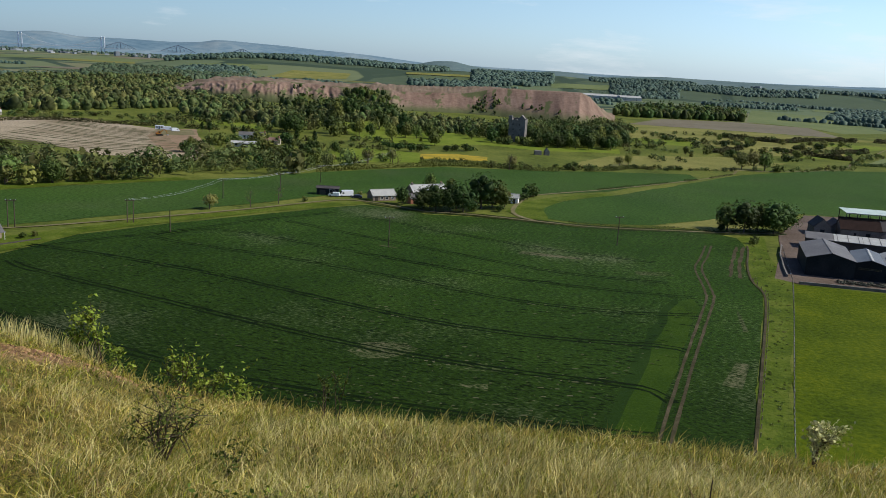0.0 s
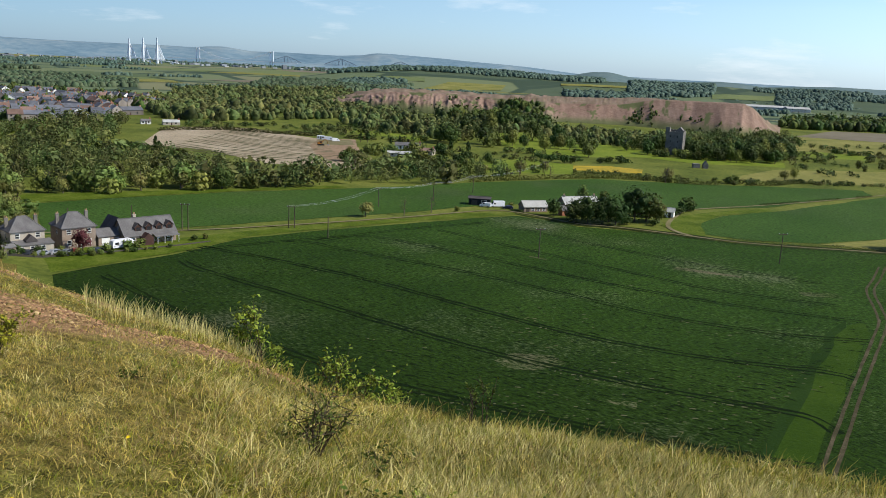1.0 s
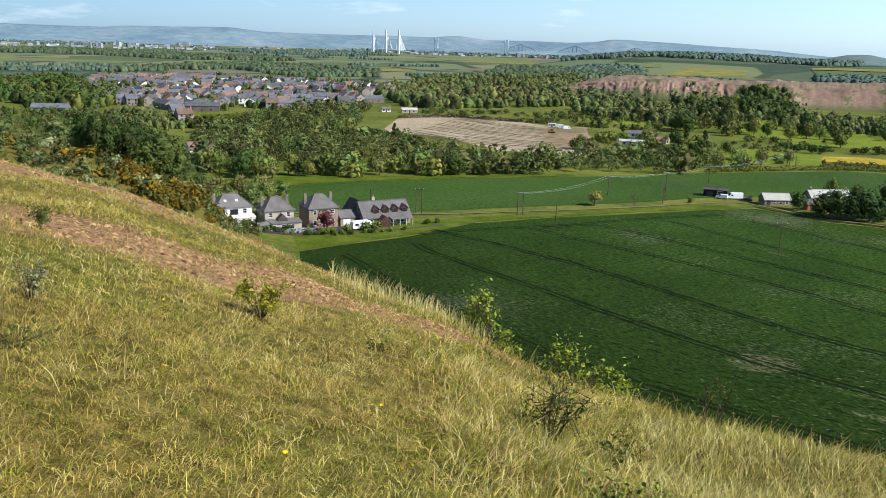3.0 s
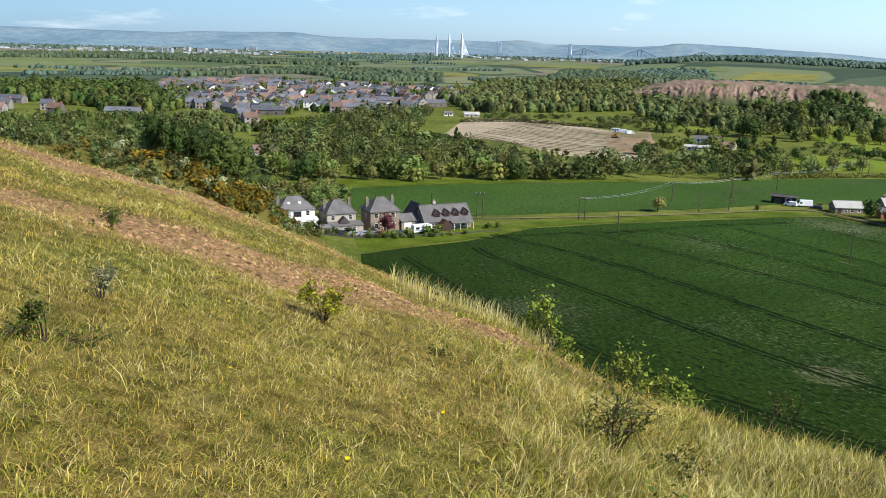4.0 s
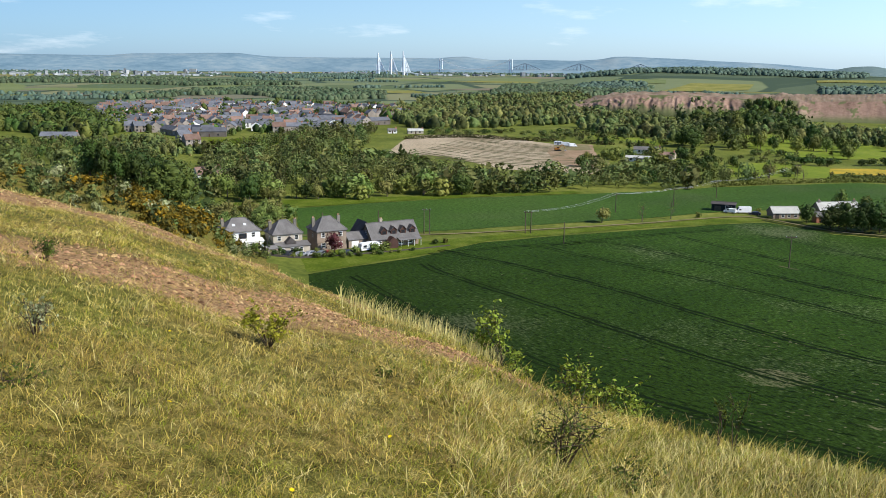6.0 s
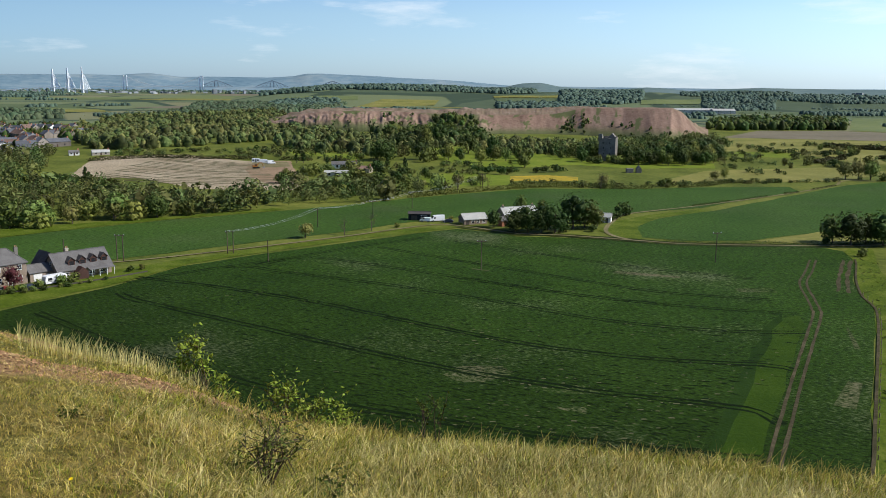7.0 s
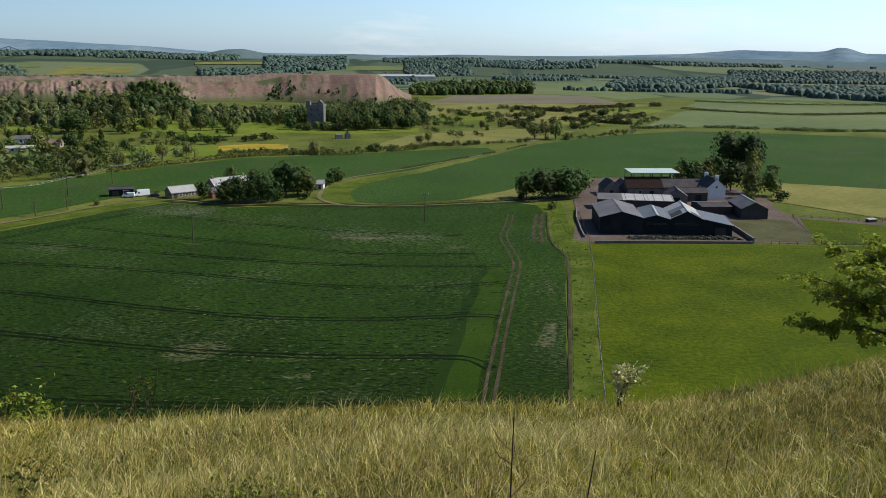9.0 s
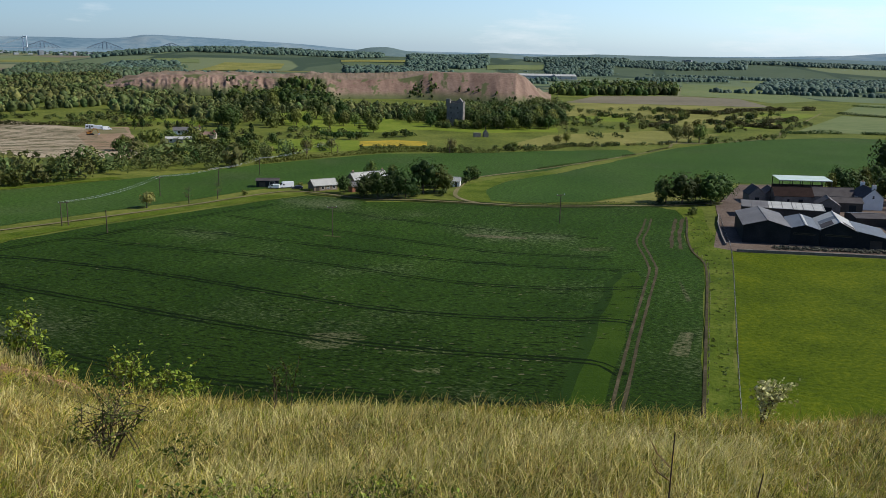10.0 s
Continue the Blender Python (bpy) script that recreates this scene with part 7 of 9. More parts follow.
# ---- woods too far to count, and hedges ----
def tree_mass(name, pts, gap, h0, h1, mat, label, seed, quads=0, height=gz, clear=-0.3, wide=(0.75, 1.2)):
    """A wood of many trees, each a lumpy crown of its own size and tone; with quads, sprays of leaves stand out of the crowns."""
    rng, nr = random.Random(seed), np.random.default_rng(seed)
    quads = int(quads * 0.72)
    spots = [q for q in scatter(pts, gap, rng) if noise.noise(Vector((q[0] / (gap * 7), q[1] / (gap * 7), seed))) > clear]
    n = len(spots)
    if not n:
        return
    xy = np.array(spots)
    z = ground_z(xy[:, 0], xy[:, 1]) if height is gz else np.array([height(x, y) for x, y in spots])
    h = nr.uniform(h0, h1, n) * nr.choice((0.4, 0.6, 0.8, 0.9, 1.0, 1.0, 1.15) if quads else (0.6, 0.8, 0.9, 1.0, 1.0, 1.1), n)
    w = np.minimum(h * nr.uniform(*wide, n), gap * 1.5)
    rings = ((0.04, 0.30), (0.40, 0.50), (0.78, 0.36)) if quads else ((0.15, 0.50), (0.80, 0.38))
    shrink = 0.80 if quads else 1.0
    k = 5
    m = k * len(rings) + 1
    V = np.zeros((n, m, 3))
    turn = nr.uniform(0, 6.28, n)
    for i, (up, rad) in enumerate(rings):
        for j in range(k):
            r = rad * w * shrink * nr.uniform(0.7, 1.3, n)
            a = turn + 2 * math.pi * (j + 0.5 * (i % 2)) / k
            V[:, i * k + j] = np.stack([xy[:, 0] + r * np.cos(a), xy[:, 1] + r * np.sin(a), z + h * shrink * (up + (nr.uniform(-0.1, 0.1, n) if i else 0)) - 0.4], -1)
    V[:, -1] = np.stack([xy[:, 0] + nr.normal(0, 0.08, n) * w, xy[:, 1] + nr.normal(0, 0.08, n) * w, z + h * shrink], -1)
    one = []
    for i in range(len(rings) - 1):
        for j in range(k):
            p, q = i * k + j, i * k + (j + 1) % k
            one += [(p, q, p + k), (q, q + k, p + k)]
    one += [(m - 1 - k + j, m - 1 - k + (j + 1) % k, m - 1) for j in range(k)]
    F = (np.arange(n)[:, None, None] * m + np.array(one)[None]).reshape(-1, 3)
    tone = nr.uniform(0, 1, n)
    V, own = V.reshape(-1, 3), np.repeat(tone, m)
    if quads:
        protos = [crown_points(nr, 1.0, 0.10, 1.0, quads, 8)[:2] for _ in range(8)]
        least = min(len(p) for p, _ in protos)
        pick = nr.integers(0, 8, n)
        P, D = np.stack([p[:least] for p, _ in protos])[pick], np.stack([d[:least] for _, d in protos])[pick]
        c, s = np.cos(turn)[:, None], np.sin(turn)[:, None]
        Q = np.stack([(P[..., 0] * c - P[..., 1] * s) * w[:, None] + xy[:, :1], (P[..., 0] * s + P[..., 1] * c) * w[:, None] + xy[:, 1:], P[..., 2] * h[:, None] + z[:, None] - 0.4], -1).reshape(-1, 3)
        N = np.stack([D[..., 0] * c - D[..., 1] * s, D[..., 0] * s + D[..., 1] * c, D[..., 2]], -1).reshape(-1, 3)
        lv, lf = leaf_quads(nr, Q, N, np.repeat(w * 0.175, least)[:, None], 1.25)
        lf = np.concatenate([lf[:, (0, 1, 2)], lf[:, (0, 2, 3)]]) + len(V)
        V, F, own = np.concatenate([V, lv]), np.concatenate([F, lf]), np.concatenate([own, np.repeat(tone, least * 4)])
    me = quick_mesh(name, V, F, mat)
    me.attributes.new("tone", "FLOAT", "POINT").data.foreach_set("value", own.astype(np.float32))
    return tagged(new(name, me), label, "woodland", kind="stuff")


def far_belts(seed):
    """Hedgerow belts and copses of the farther plain, laid along field edges."""
    rng = random.Random(seed)
    for k in range(64):
        az, r = rng.uniform(-60, 44), math.exp(rng.uniform(math.log(1250), math.log(4100)))
        if -18 < az < 11 and r < 1350:
            continue
        if az < -20 and r < 2300 and rng.random() < 0.6:
            continue
        ln, wd = rng.uniform(0.03, 0.16) * r, rng.choice((0.006, 0.01, 0.02, 0.035)) * r
        a = radians(-az) + rng.uniform(-0.5, 0.5)
        x, y = polar(az, r)
        c, s = math.cos(a), math.sin(a)
        ring = [(x + c * u * ln - s * v * wd, y + s * u * ln + c * v * wd) for u, v in ((-1, -0.5), (0, -0.9), (1, -0.4), (1, 0.5), (0, 0.8), (-1, 0.5))]
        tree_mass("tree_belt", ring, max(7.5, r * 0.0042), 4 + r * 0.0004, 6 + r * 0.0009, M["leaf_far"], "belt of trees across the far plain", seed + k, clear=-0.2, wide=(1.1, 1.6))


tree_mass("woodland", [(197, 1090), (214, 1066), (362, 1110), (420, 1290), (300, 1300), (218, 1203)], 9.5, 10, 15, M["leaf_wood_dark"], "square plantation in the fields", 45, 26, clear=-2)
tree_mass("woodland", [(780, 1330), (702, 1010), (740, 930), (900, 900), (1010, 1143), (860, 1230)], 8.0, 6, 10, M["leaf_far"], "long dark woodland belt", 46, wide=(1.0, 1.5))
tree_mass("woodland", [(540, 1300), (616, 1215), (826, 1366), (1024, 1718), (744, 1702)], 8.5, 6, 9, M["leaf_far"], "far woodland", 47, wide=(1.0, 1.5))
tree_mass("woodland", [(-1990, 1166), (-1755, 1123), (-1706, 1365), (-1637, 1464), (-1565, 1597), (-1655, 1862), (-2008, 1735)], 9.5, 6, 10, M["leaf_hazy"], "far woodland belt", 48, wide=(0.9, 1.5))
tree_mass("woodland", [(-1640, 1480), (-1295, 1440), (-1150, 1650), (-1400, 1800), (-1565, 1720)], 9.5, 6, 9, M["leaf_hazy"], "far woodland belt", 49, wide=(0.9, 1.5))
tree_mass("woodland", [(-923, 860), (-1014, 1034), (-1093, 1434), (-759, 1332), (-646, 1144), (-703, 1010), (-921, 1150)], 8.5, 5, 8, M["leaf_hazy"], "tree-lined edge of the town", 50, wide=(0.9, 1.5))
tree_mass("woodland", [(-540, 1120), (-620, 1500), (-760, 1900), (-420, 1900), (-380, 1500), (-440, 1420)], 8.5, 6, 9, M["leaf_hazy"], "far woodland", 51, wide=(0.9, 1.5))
tree_mass("woodland", [(-473, 820), (-560, 1112), (-436, 1400), (-330, 1150), (-250, 900), (-185, 880), (-200, 765), (-240, 770), (-290, 690), (-330, 640), (-365, 668), (-400, 720)], 9.6, 8, 13, M["leaf_wood"], "broadleaf woodland behind the stubble field", 41, 30, clear=-0.28)
tree_mass("woodland", [(-220, 714), (-180, 666), (-147, 647), (-112, 625), (-107, 675), (-69, 740), (-76, 825), (-162, 804), (-245, 798)], 8.6, 6, 11, M["leaf_wood"], "mixed woodland below the shale heap", 42, 44, clear=-0.22)
tree_mass("woodland", [(-69, 748), (-44, 699), (-17, 680), (5, 668), (33, 676), (66, 690), (100, 745), (104, 790), (39, 792), (-50, 801), (-76, 825)], 7.6, 5, 10, M["leaf_wood"], "leafy wood behind the tower", 58, 40, clear=-0.32)
tree_mass("woodland", [(105, 740), (140, 720), (160, 800), (165, 890), (150, 930), (130, 880), (105, 800)], 7.4, 4, 8, M["leaf_wood"], "scrubby woodland at the heap's end", 43, 36, clear=-0.3)
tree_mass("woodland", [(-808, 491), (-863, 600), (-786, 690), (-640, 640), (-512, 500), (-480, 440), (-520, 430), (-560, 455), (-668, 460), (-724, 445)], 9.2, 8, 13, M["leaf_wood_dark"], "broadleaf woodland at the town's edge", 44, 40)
tree_mass("woodland", [polar(-16.8, 870), polar(-12, 850), polar(-3.6, 840), polar(-3.6, 880), polar(-8, 900), polar(-12, 900), polar(-16.8, 925)], 8.0, 3.5, 7, M["leaf_wood"], "low trees at the foot of the heap", 52, 36, clear=-0.2)


def heap_z(x, y):
    """The height of the shale heap's face."""
    a, r = math.degrees(math.atan2(x, y)), math.hypot(x, y)
    top, foot, run = (float(np.interp(a, HEAP[:, 0], HEAP[:, k])) for k in (1, 2, 3))
    gully = (9 * noise.noise(Vector((a * 2.3, 0, 0))) + 26 * math.exp(-((a - 1.8) / 0.5) ** 2)) * (0.66 if a < -3.6 else 0.22)
    low, high = 0.0, 1.0
    for _ in range(9):
        v = (low + high) / 2
        if foot + v * run + gully * math.sin(math.pi * min(1, v * 1.05)) < r:
            low = v
        else:
            high = v
    return top * v ** (0.95 if a > -3.6 else 0.6)


hr = random.Random(77)
for k in range(44):
    # clumps of scrub rooted on the shale
    a_ = hr.choice((hr.uniform(-15, -4), hr.uniform(-15, -4), hr.gauss(1.9, 0.5), hr.gauss(1.9, 0.6), hr.uniform(2.5, 8)))
    v_ = hr.uniform(0.15, 0.85) if a_ < 2.6 else hr.uniform(0.1, 0.5)
    r_ = float(np.interp(a_, HEAP[:, 0], HEAP[:, 2]) + v_ * np.interp(a_, HEAP[:, 0], HEAP[:, 3]))
    w_, d_ = hr.uniform(0.12, 0.32), hr.uniform(4, 7)
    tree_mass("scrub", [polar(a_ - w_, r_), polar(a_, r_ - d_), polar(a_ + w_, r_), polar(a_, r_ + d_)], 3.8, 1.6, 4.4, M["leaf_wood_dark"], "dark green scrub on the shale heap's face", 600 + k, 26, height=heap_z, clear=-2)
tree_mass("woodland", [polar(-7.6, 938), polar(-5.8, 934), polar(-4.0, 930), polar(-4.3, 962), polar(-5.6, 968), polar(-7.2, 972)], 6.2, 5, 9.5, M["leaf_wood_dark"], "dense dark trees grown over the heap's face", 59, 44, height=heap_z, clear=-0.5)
tree_mass("woodland", [polar(3.2, 850), polar(8.3, 830), polar(9.6, 870), polar(8.2, 862), polar(3.2, 880)], 7.0, 3, 6, M["leaf_wood"], "scrub along the heap's foot", 54, 34, clear=-0.25)
tree_mass("woodland", [polar(-62, 560), polar(-62, 660), polar(-54, 645), polar(-47, 640), polar(-46, 565)], 8.5, 4, 8, M["leaf_wood_dark"], "scrub and garden trees by the town", 55, 36, clear=-0.25)
tree_mass("woodland", [(-500, 400), (-470, 455), (-450, 475), (-425, 455), (-388, 428), (-345, 425), (-350, 385), (-430, 380)], 7.4, 4, 7.5, M["leaf_wood"], "trees round the playing field", 56, 40, clear=-0.3)
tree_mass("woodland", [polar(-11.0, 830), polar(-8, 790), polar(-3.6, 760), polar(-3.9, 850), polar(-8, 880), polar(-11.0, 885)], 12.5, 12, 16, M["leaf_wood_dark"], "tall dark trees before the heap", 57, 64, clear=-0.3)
far_belts(300)

# The wooded ridge behind the heap
RIDGE = [(-20, -1.3), (-17, -0.85), (-14, -0.5), (-10, -0.42), (-6, -0.48), (-4, -0.62), (-2, -0.6), (0, -0.66), (4, -0.7), (7, -0.6), (9, -0.72), (12, -0.62), (18, -0.66), (24, -0.62), (30, -0.75), (38, -0.8), (46, -1.3)]
ridge("wooded_ridge", RIDGE, 1750, 2450, 3000, M["ridge_cover"], "low green ridge carrying woods and fields", 5, 0.0)
ridge("green_hills", [(-7, -0.6), (-2.6, -0.38), (-1.4, -0.12), (-0.2, -0.08), (0.9, -0.3), (2.2, -0.42), (5, -0.42), (6.4, -0.3), (7.6, -0.36), (9, -0.5), (11, -0.36), (13, -0.28), (20, -0.32), (27, -0.3), (35, -0.36), (46, -0.5)], 3000, 3500, 3900, M["hills_green"], "far hills above the plain, blue-green with haze", 6, 0.02)


def ridge_z(x, y):
    r, a = math.hypot(x, y), math.degrees(math.atan2(x, y))
    el = np.interp(a, [p[0] for p in RIDGE], [p[1] for p in RIDGE])
    s = (r - 1750) / 700 if r < 2450 else (3000 - r) / 550
    s = max(0.0, min(1.0, s))
    return max(0.0, -2 + (57 + 2450 * math.tan(radians(el))) * (s * s * (3 - 2 * s)))


def ridge_spot(az, el):
    """Where the ridge lies at a bearing, looking down by so many degrees."""
    for r in np.arange(1760.0, 2440.0, 4.0):
        x, y = polar(az, r)
        if ridge_z(x, y) - 55 > r * math.tan(radians(el)):
            return x, y
    return polar(az, 2440)


def ridge_field(ring, mat, lift, label):
    """A field laid over the slope of the ridge."""
    p = [Vector(ridge_spot(a, e)) for a, e in ring]
    bm = bmesh.new()
    n = 12
    rows = [[p[0].lerp(p[3], u / n).lerp(p[1].lerp(p[2], u / n), v / n) for v in range(n + 1)] for u in range(n + 1)]
    vs = [[bm.verts.new((q.x, q.y, ridge_z(q.x, q.y) + lift)) for q in row] for row in rows]
    for u in range(n):
        for v in range(n):
            bm.faces.new((vs[u][v], vs[u][v + 1], vs[u + 1][v + 1], vs[u + 1][v]))
    bmesh.ops.recalc_face_normals(bm, faces=bm.faces)
    me = bpy.data.meshes.new("far_field")
    bm.to_mesh(me); bm.free()
    me.materials.append(mat)
    tagged(new("far_field", me), label, "field", kind="structure")


ridge_field([(-12.7, -1.78), (-7.0, -1.62), (-6.7, -1.28), (-10.4, -1.26)], M["dry"], 1.2, "yellow hay field on the ridge behind the heap")
ridge_field([(-16.9, -1.42), (-11.9, -1.30), (-11.9, -1.06), (-16.6, -1.18)], M["far_pale"], 1.2, "pale green field on the wooded ridge")
ridge_field([(-3.2, -1.10), (0.9, -1.05), (0.97, -0.92), (-3.2, -0.99)], M["dry"], 1.2, "narrow yellow field on the wooded ridge")
ridge_field([(-2.6, -1.50), (0.45, -1.60), (0.85, -1.10), (-3.2, -1.16)], M["far_mid"], 1.0, "green field on the wooded ridge")
ridge_field([(6.1, -1.42), (9.7, -1.34), (9.7, -1.04), (6.1, -1.16)], M["far_pale"], 1.2, "pale green field on the wooded ridge")
for a0, a1, r0, r1, sd in ((-18, -11.5, 2330, 2500, 1), (-12, -3, 2290, 2500, 2), (-17.5, -13, 1790, 1990, 3), (-4.5, -0.5, 2300, 2500, 4), (1.0, 3.5, 1980, 2480, 5), (3, 6.2, 2050, 2500, 6), (9.8, 14, 1900, 2200, 12), (8.5, 15, 2300, 2500, 7), (14, 22, 2150, 2300, 8), (21, 33, 2350, 2500, 9), (30, 43, 1900, 2150, 10), (-3, 2, 1800, 1950, 11)):
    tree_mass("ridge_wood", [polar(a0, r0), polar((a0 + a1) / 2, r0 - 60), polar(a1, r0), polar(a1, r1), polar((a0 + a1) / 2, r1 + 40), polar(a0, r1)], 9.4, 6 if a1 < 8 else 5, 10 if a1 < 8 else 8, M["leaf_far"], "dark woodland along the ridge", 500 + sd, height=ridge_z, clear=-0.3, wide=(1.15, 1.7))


def hedge(pts, h, w, mat, label, seed, gaps=0.0, step=0.5):
    nr = np.random.default_rng(seed)
    line = curve_points(pts, 1.2)
    c = []
    for q in line:
        if gaps and noise.noise(Vector((q.x * 0.05, q.y * 0.05, seed))) < gaps - 0.5:
            continue
        k = int(14 * max(1, h / 1.5))
        hh = h * (0.8 + 0.5 * noise.noise(Vector((q.x * 0.12, q.y * 0.12, 3.0 + seed))))
        d = nr.normal(0, 1, (k, 3)); d /= np.linalg.norm(d, axis=1, keepdims=True)
        d[:, 2] = np.abs(d[:, 2])
        p = d * np.array([w / 2, w / 2, hh]) + np.array([q.x, q.y, gz(q.x, q.y)])
        c.append((p, d))
    if not c:
        return
    p, d = np.concatenate([a for a, _ in c]), np.concatenate([b for _, b in c])
    v, f = leaf_quads(nr, p, d, step * max(1.0, h / 2))
    return tagged(new("hedge", quick_mesh("hedge", v, f, mat)), label, "hedge", kind="structure")


hedge([(-62, 411), (-36, 436), (-3, 462), (20, 467)], 3.0, 3.0, M["leaf_mid"], "overgrown hedge along the crop's far edge", 61)
hedge([(-16, 468), (8, 480), (29, 466), (52, 466), (86, 482), (103, 501), (133, 510), (167, 520)], 2.6, 3.0, M["leaf_mid"], "broken hedge along the crop's far edge", 62, 0.4)
hedge([(-43, 546), (-23, 543), (-7, 548), (14, 552)], 3.4, 5.0, M["leaf_dark"], "dark thorn hedge in the parkland", 63, 0.3)
hedge([(260, 585), (282, 602), (337, 603), (373, 585), (408, 566), (463, 560), (560, 540)], 2.8, 3.5, M["leaf_dark"], "hedge with small trees behind the crop", 64, 0.38)
hedge([(251, 803), (290, 780), (336, 825), (417, 855)], 4.5, 6.0, M["leaf_wood"], "thick hedge across the far fields", 65, 0.2)
hedge([(190, 640), (240, 690), (285, 640), (300, 690), (335, 715)], 4.0, 5.0, M["leaf_wood"], "scrubby hedge beside the far lane", 66, 0.35)
hedge([(421, 813), (448, 762), (495, 720), (613, 740), (740, 770)], 2.6, 3.4, M["leaf_dark"], "dark field hedge", 67)
hedge([(501, 936), (562, 878), (640, 860), (740, 862)], 2.6, 3.4, M["leaf_dark"], "dark field hedge", 68)
hedge([(44, 311), (60, 309.5), (84, 311.5), (107, 314.5), (124, 321)], 1.2, 1.6, M["leaf_dark"], "low clipped hedge beside the lane", 69, 0.0, 0.36)
hedge([(205, 254), (225, 253), (245, 254)], 1.6, 1.8, M["leaf_dark"], "dark clipped hedge behind the paddock", 70, 0.0, 0.36)
hedge([(252, 253), (275, 252), (300, 250)], 1.6, 1.8, M["leaf_dark"], "dark clipped hedge behind the paddock", 71, 0.0, 0.36)
hedge([(60, 395), (90, 424), (128, 462), (160, 500)], 1.2, 1.4, M["leaf_dark"], "low broken hedge beside the lane", 72, 0.35, 0.4)
hedge([(-300, 556), (-270, 590), (-225, 588), (-190, 592), (-130, 585)], 3.0, 4.0, M["leaf_wood"], "thorn hedge behind the stubble field", 73, 0.15)
hedge([(-276, 460), (-250, 450), (-225, 440)], 3.0, 4.0, M["leaf_dark"], "dark hedge at the stubble field's edge", 74)


# ---- the town ----
def town_house(x, y, turn, w, d, eave, apex, wall, roof, label, group="town houses", name="terraced_house", chim=True):
    h = thing(name, x, y, turn, label, "house", group=group)
    part("wall", gable_wall(w, d, eave, apex), M[wall], h)
    x0, y0, k = w / 2 + 0.2, d / 2 + 0.35, (apex - eave) / (d / 2)
    low = apex - k * y0 + 0.15
    for s in (-1, 1):
        p = [(-x0, s * y0, low), (x0, s * y0, low), (x0, 0, apex + 0.15), (-x0, 0, apex + 0.15)]
        part("roof_slope", slab(p if s < 0 else p[::-1], 0.14), M[roof], h)
    if chim:
        part("chimney", block(w / 2 - 1.0, w / 2 - 0.1, -0.4, 0.4, eave, apex + 1.1), M["brick"], h)
    for k2 in (-0.28, 0.26):
        for z in ((eave - 1.7, 0.9) if eave > 4 else (0.9,)):
            part("window", block(w * k2 - 0.6, w * k2 + 0.6, -d / 2 - 0.04, -d / 2 + 0.05, z, z + 1.3), M["glass"], h)
    part("door", block(-0.5, 0.5, -d / 2 - 0.05, -d / 2 + 0.05, -0.2, 2.0), M["frame_dark"], h)
    return h


M["harl_town"] = material("weathered_harling", [(0.16, 0.14, 0.12), (0.22, 0.195, 0.17), (0.29, 0.26, 0.23)], 0.2, 3.0, bump=0.2, vary=0.5)
M["slate_far"] = material("weathered_slate", [(0.080, 0.085, 0.098), (0.112, 0.118, 0.134), (0.150, 0.156, 0.172)], 0.3, 3.0, bump=0.2, rough=0.6, vary=0.25)
M["tile_brown"] = material("brown_roof_tiles", [(0.14, 0.09, 0.07), (0.19, 0.125, 0.10), (0.24, 0.165, 0.13)], 0.3, 3.0, bump=0.2, vary=0.25)
TOWN = [town_house(-520, 640, 60, 9, 8, 5.0, 8.0, "harl_town", "slate_far", "cream two-storey town house with grey slate roof"),
        town_house(-535, 652, 60, 12, 8, 4.4, 7.0, "harl_white", "slate_far", "white terraced town house with grey slate roof"),
        town_house(-548, 640, 60, 10, 8, 5.0, 8.2, "harl_town", "tile_brown", "cream town house with brown tiled roof"),
        town_house(-540, 625, 60, 24, 8, 4.0, 6.6, "harl_town", "slate_far", "long cream terrace with grey slate roof")]
tw = random.Random(77)
town_ring = [(-664, 604), (-800, 746), (-787, 863), (-722, 947), (-619, 1000), (-480, 878), (-400, 750), (-388, 677), (-374, 600), (-392, 556), (-430, 500), (-460, 490), (-511, 500), (-590, 548)]
count = 0
for x, y in scatter(town_ring, 20.5, tw):
    if noise.noise(Vector((x * 0.02, y * 0.02, 5))) < -0.28 or count > 285:
        continue
    turn = (38 if noise.noise(Vector((x * 0.008, y * 0.008, 1))) > 0 else -30) + tw.choice((0, 0, 0, 90)) + tw.uniform(-5, 5)
    copy_thing(tw.choices(TOWN, (5, 2, 2, 4))[0], pose(x, y, 0, 0, 0, turn))
    count += 1
for k, (x, y, turn) in enumerate([(-590, 362, 40), (-556, 372, 30), (-640, 411, 50), (-592, 402, 35), (-566, 418, 40), (-531, 398, 25), (-491, 421, 30), (-675, 439, 50), (-700, 452, 40), (-615, 388, 45), (-640, 440, 20), (-420, 462, 60), (-410, 452, 60), (-392, 438, 60)]):
    copy_thing(TOWN[(0, 2, 3, 0)[k % 4]], pose(x, y, gz(x, y) - 0.2, 0, 0, turn))
town_house(-317, 604, 35, 12, 6, 2.2, 3.8, "harl_cream", "sheet_pale", "cream bungalow above the stubble field", name="bungalow", group="scattered houses")
town_house(-334, 598, 35, 7, 5, 2.2, 3.6, "harl_white", "slate", "low white cottage above the stubble field", name="cottage", group="scattered houses")
town_house(-276, 318, 60, 12, 8, 3.2, 6.2, "harl_white", "tile_brown", "white cottage half hidden by trees", name="cottage", group="scattered houses")
town_house(-124, 545, 10, 16, 7, 2.6, 4.2, "harl_white", "slate", "low white cottage beside the building site", name="cottage", group="scattered houses")
town_house(-108, 520, -5, 12, 7, 2.6, 4.0, "harl_cream", "tile_brown", "low cream bungalow beside the building site", name="bungalow", group="scattered houses")
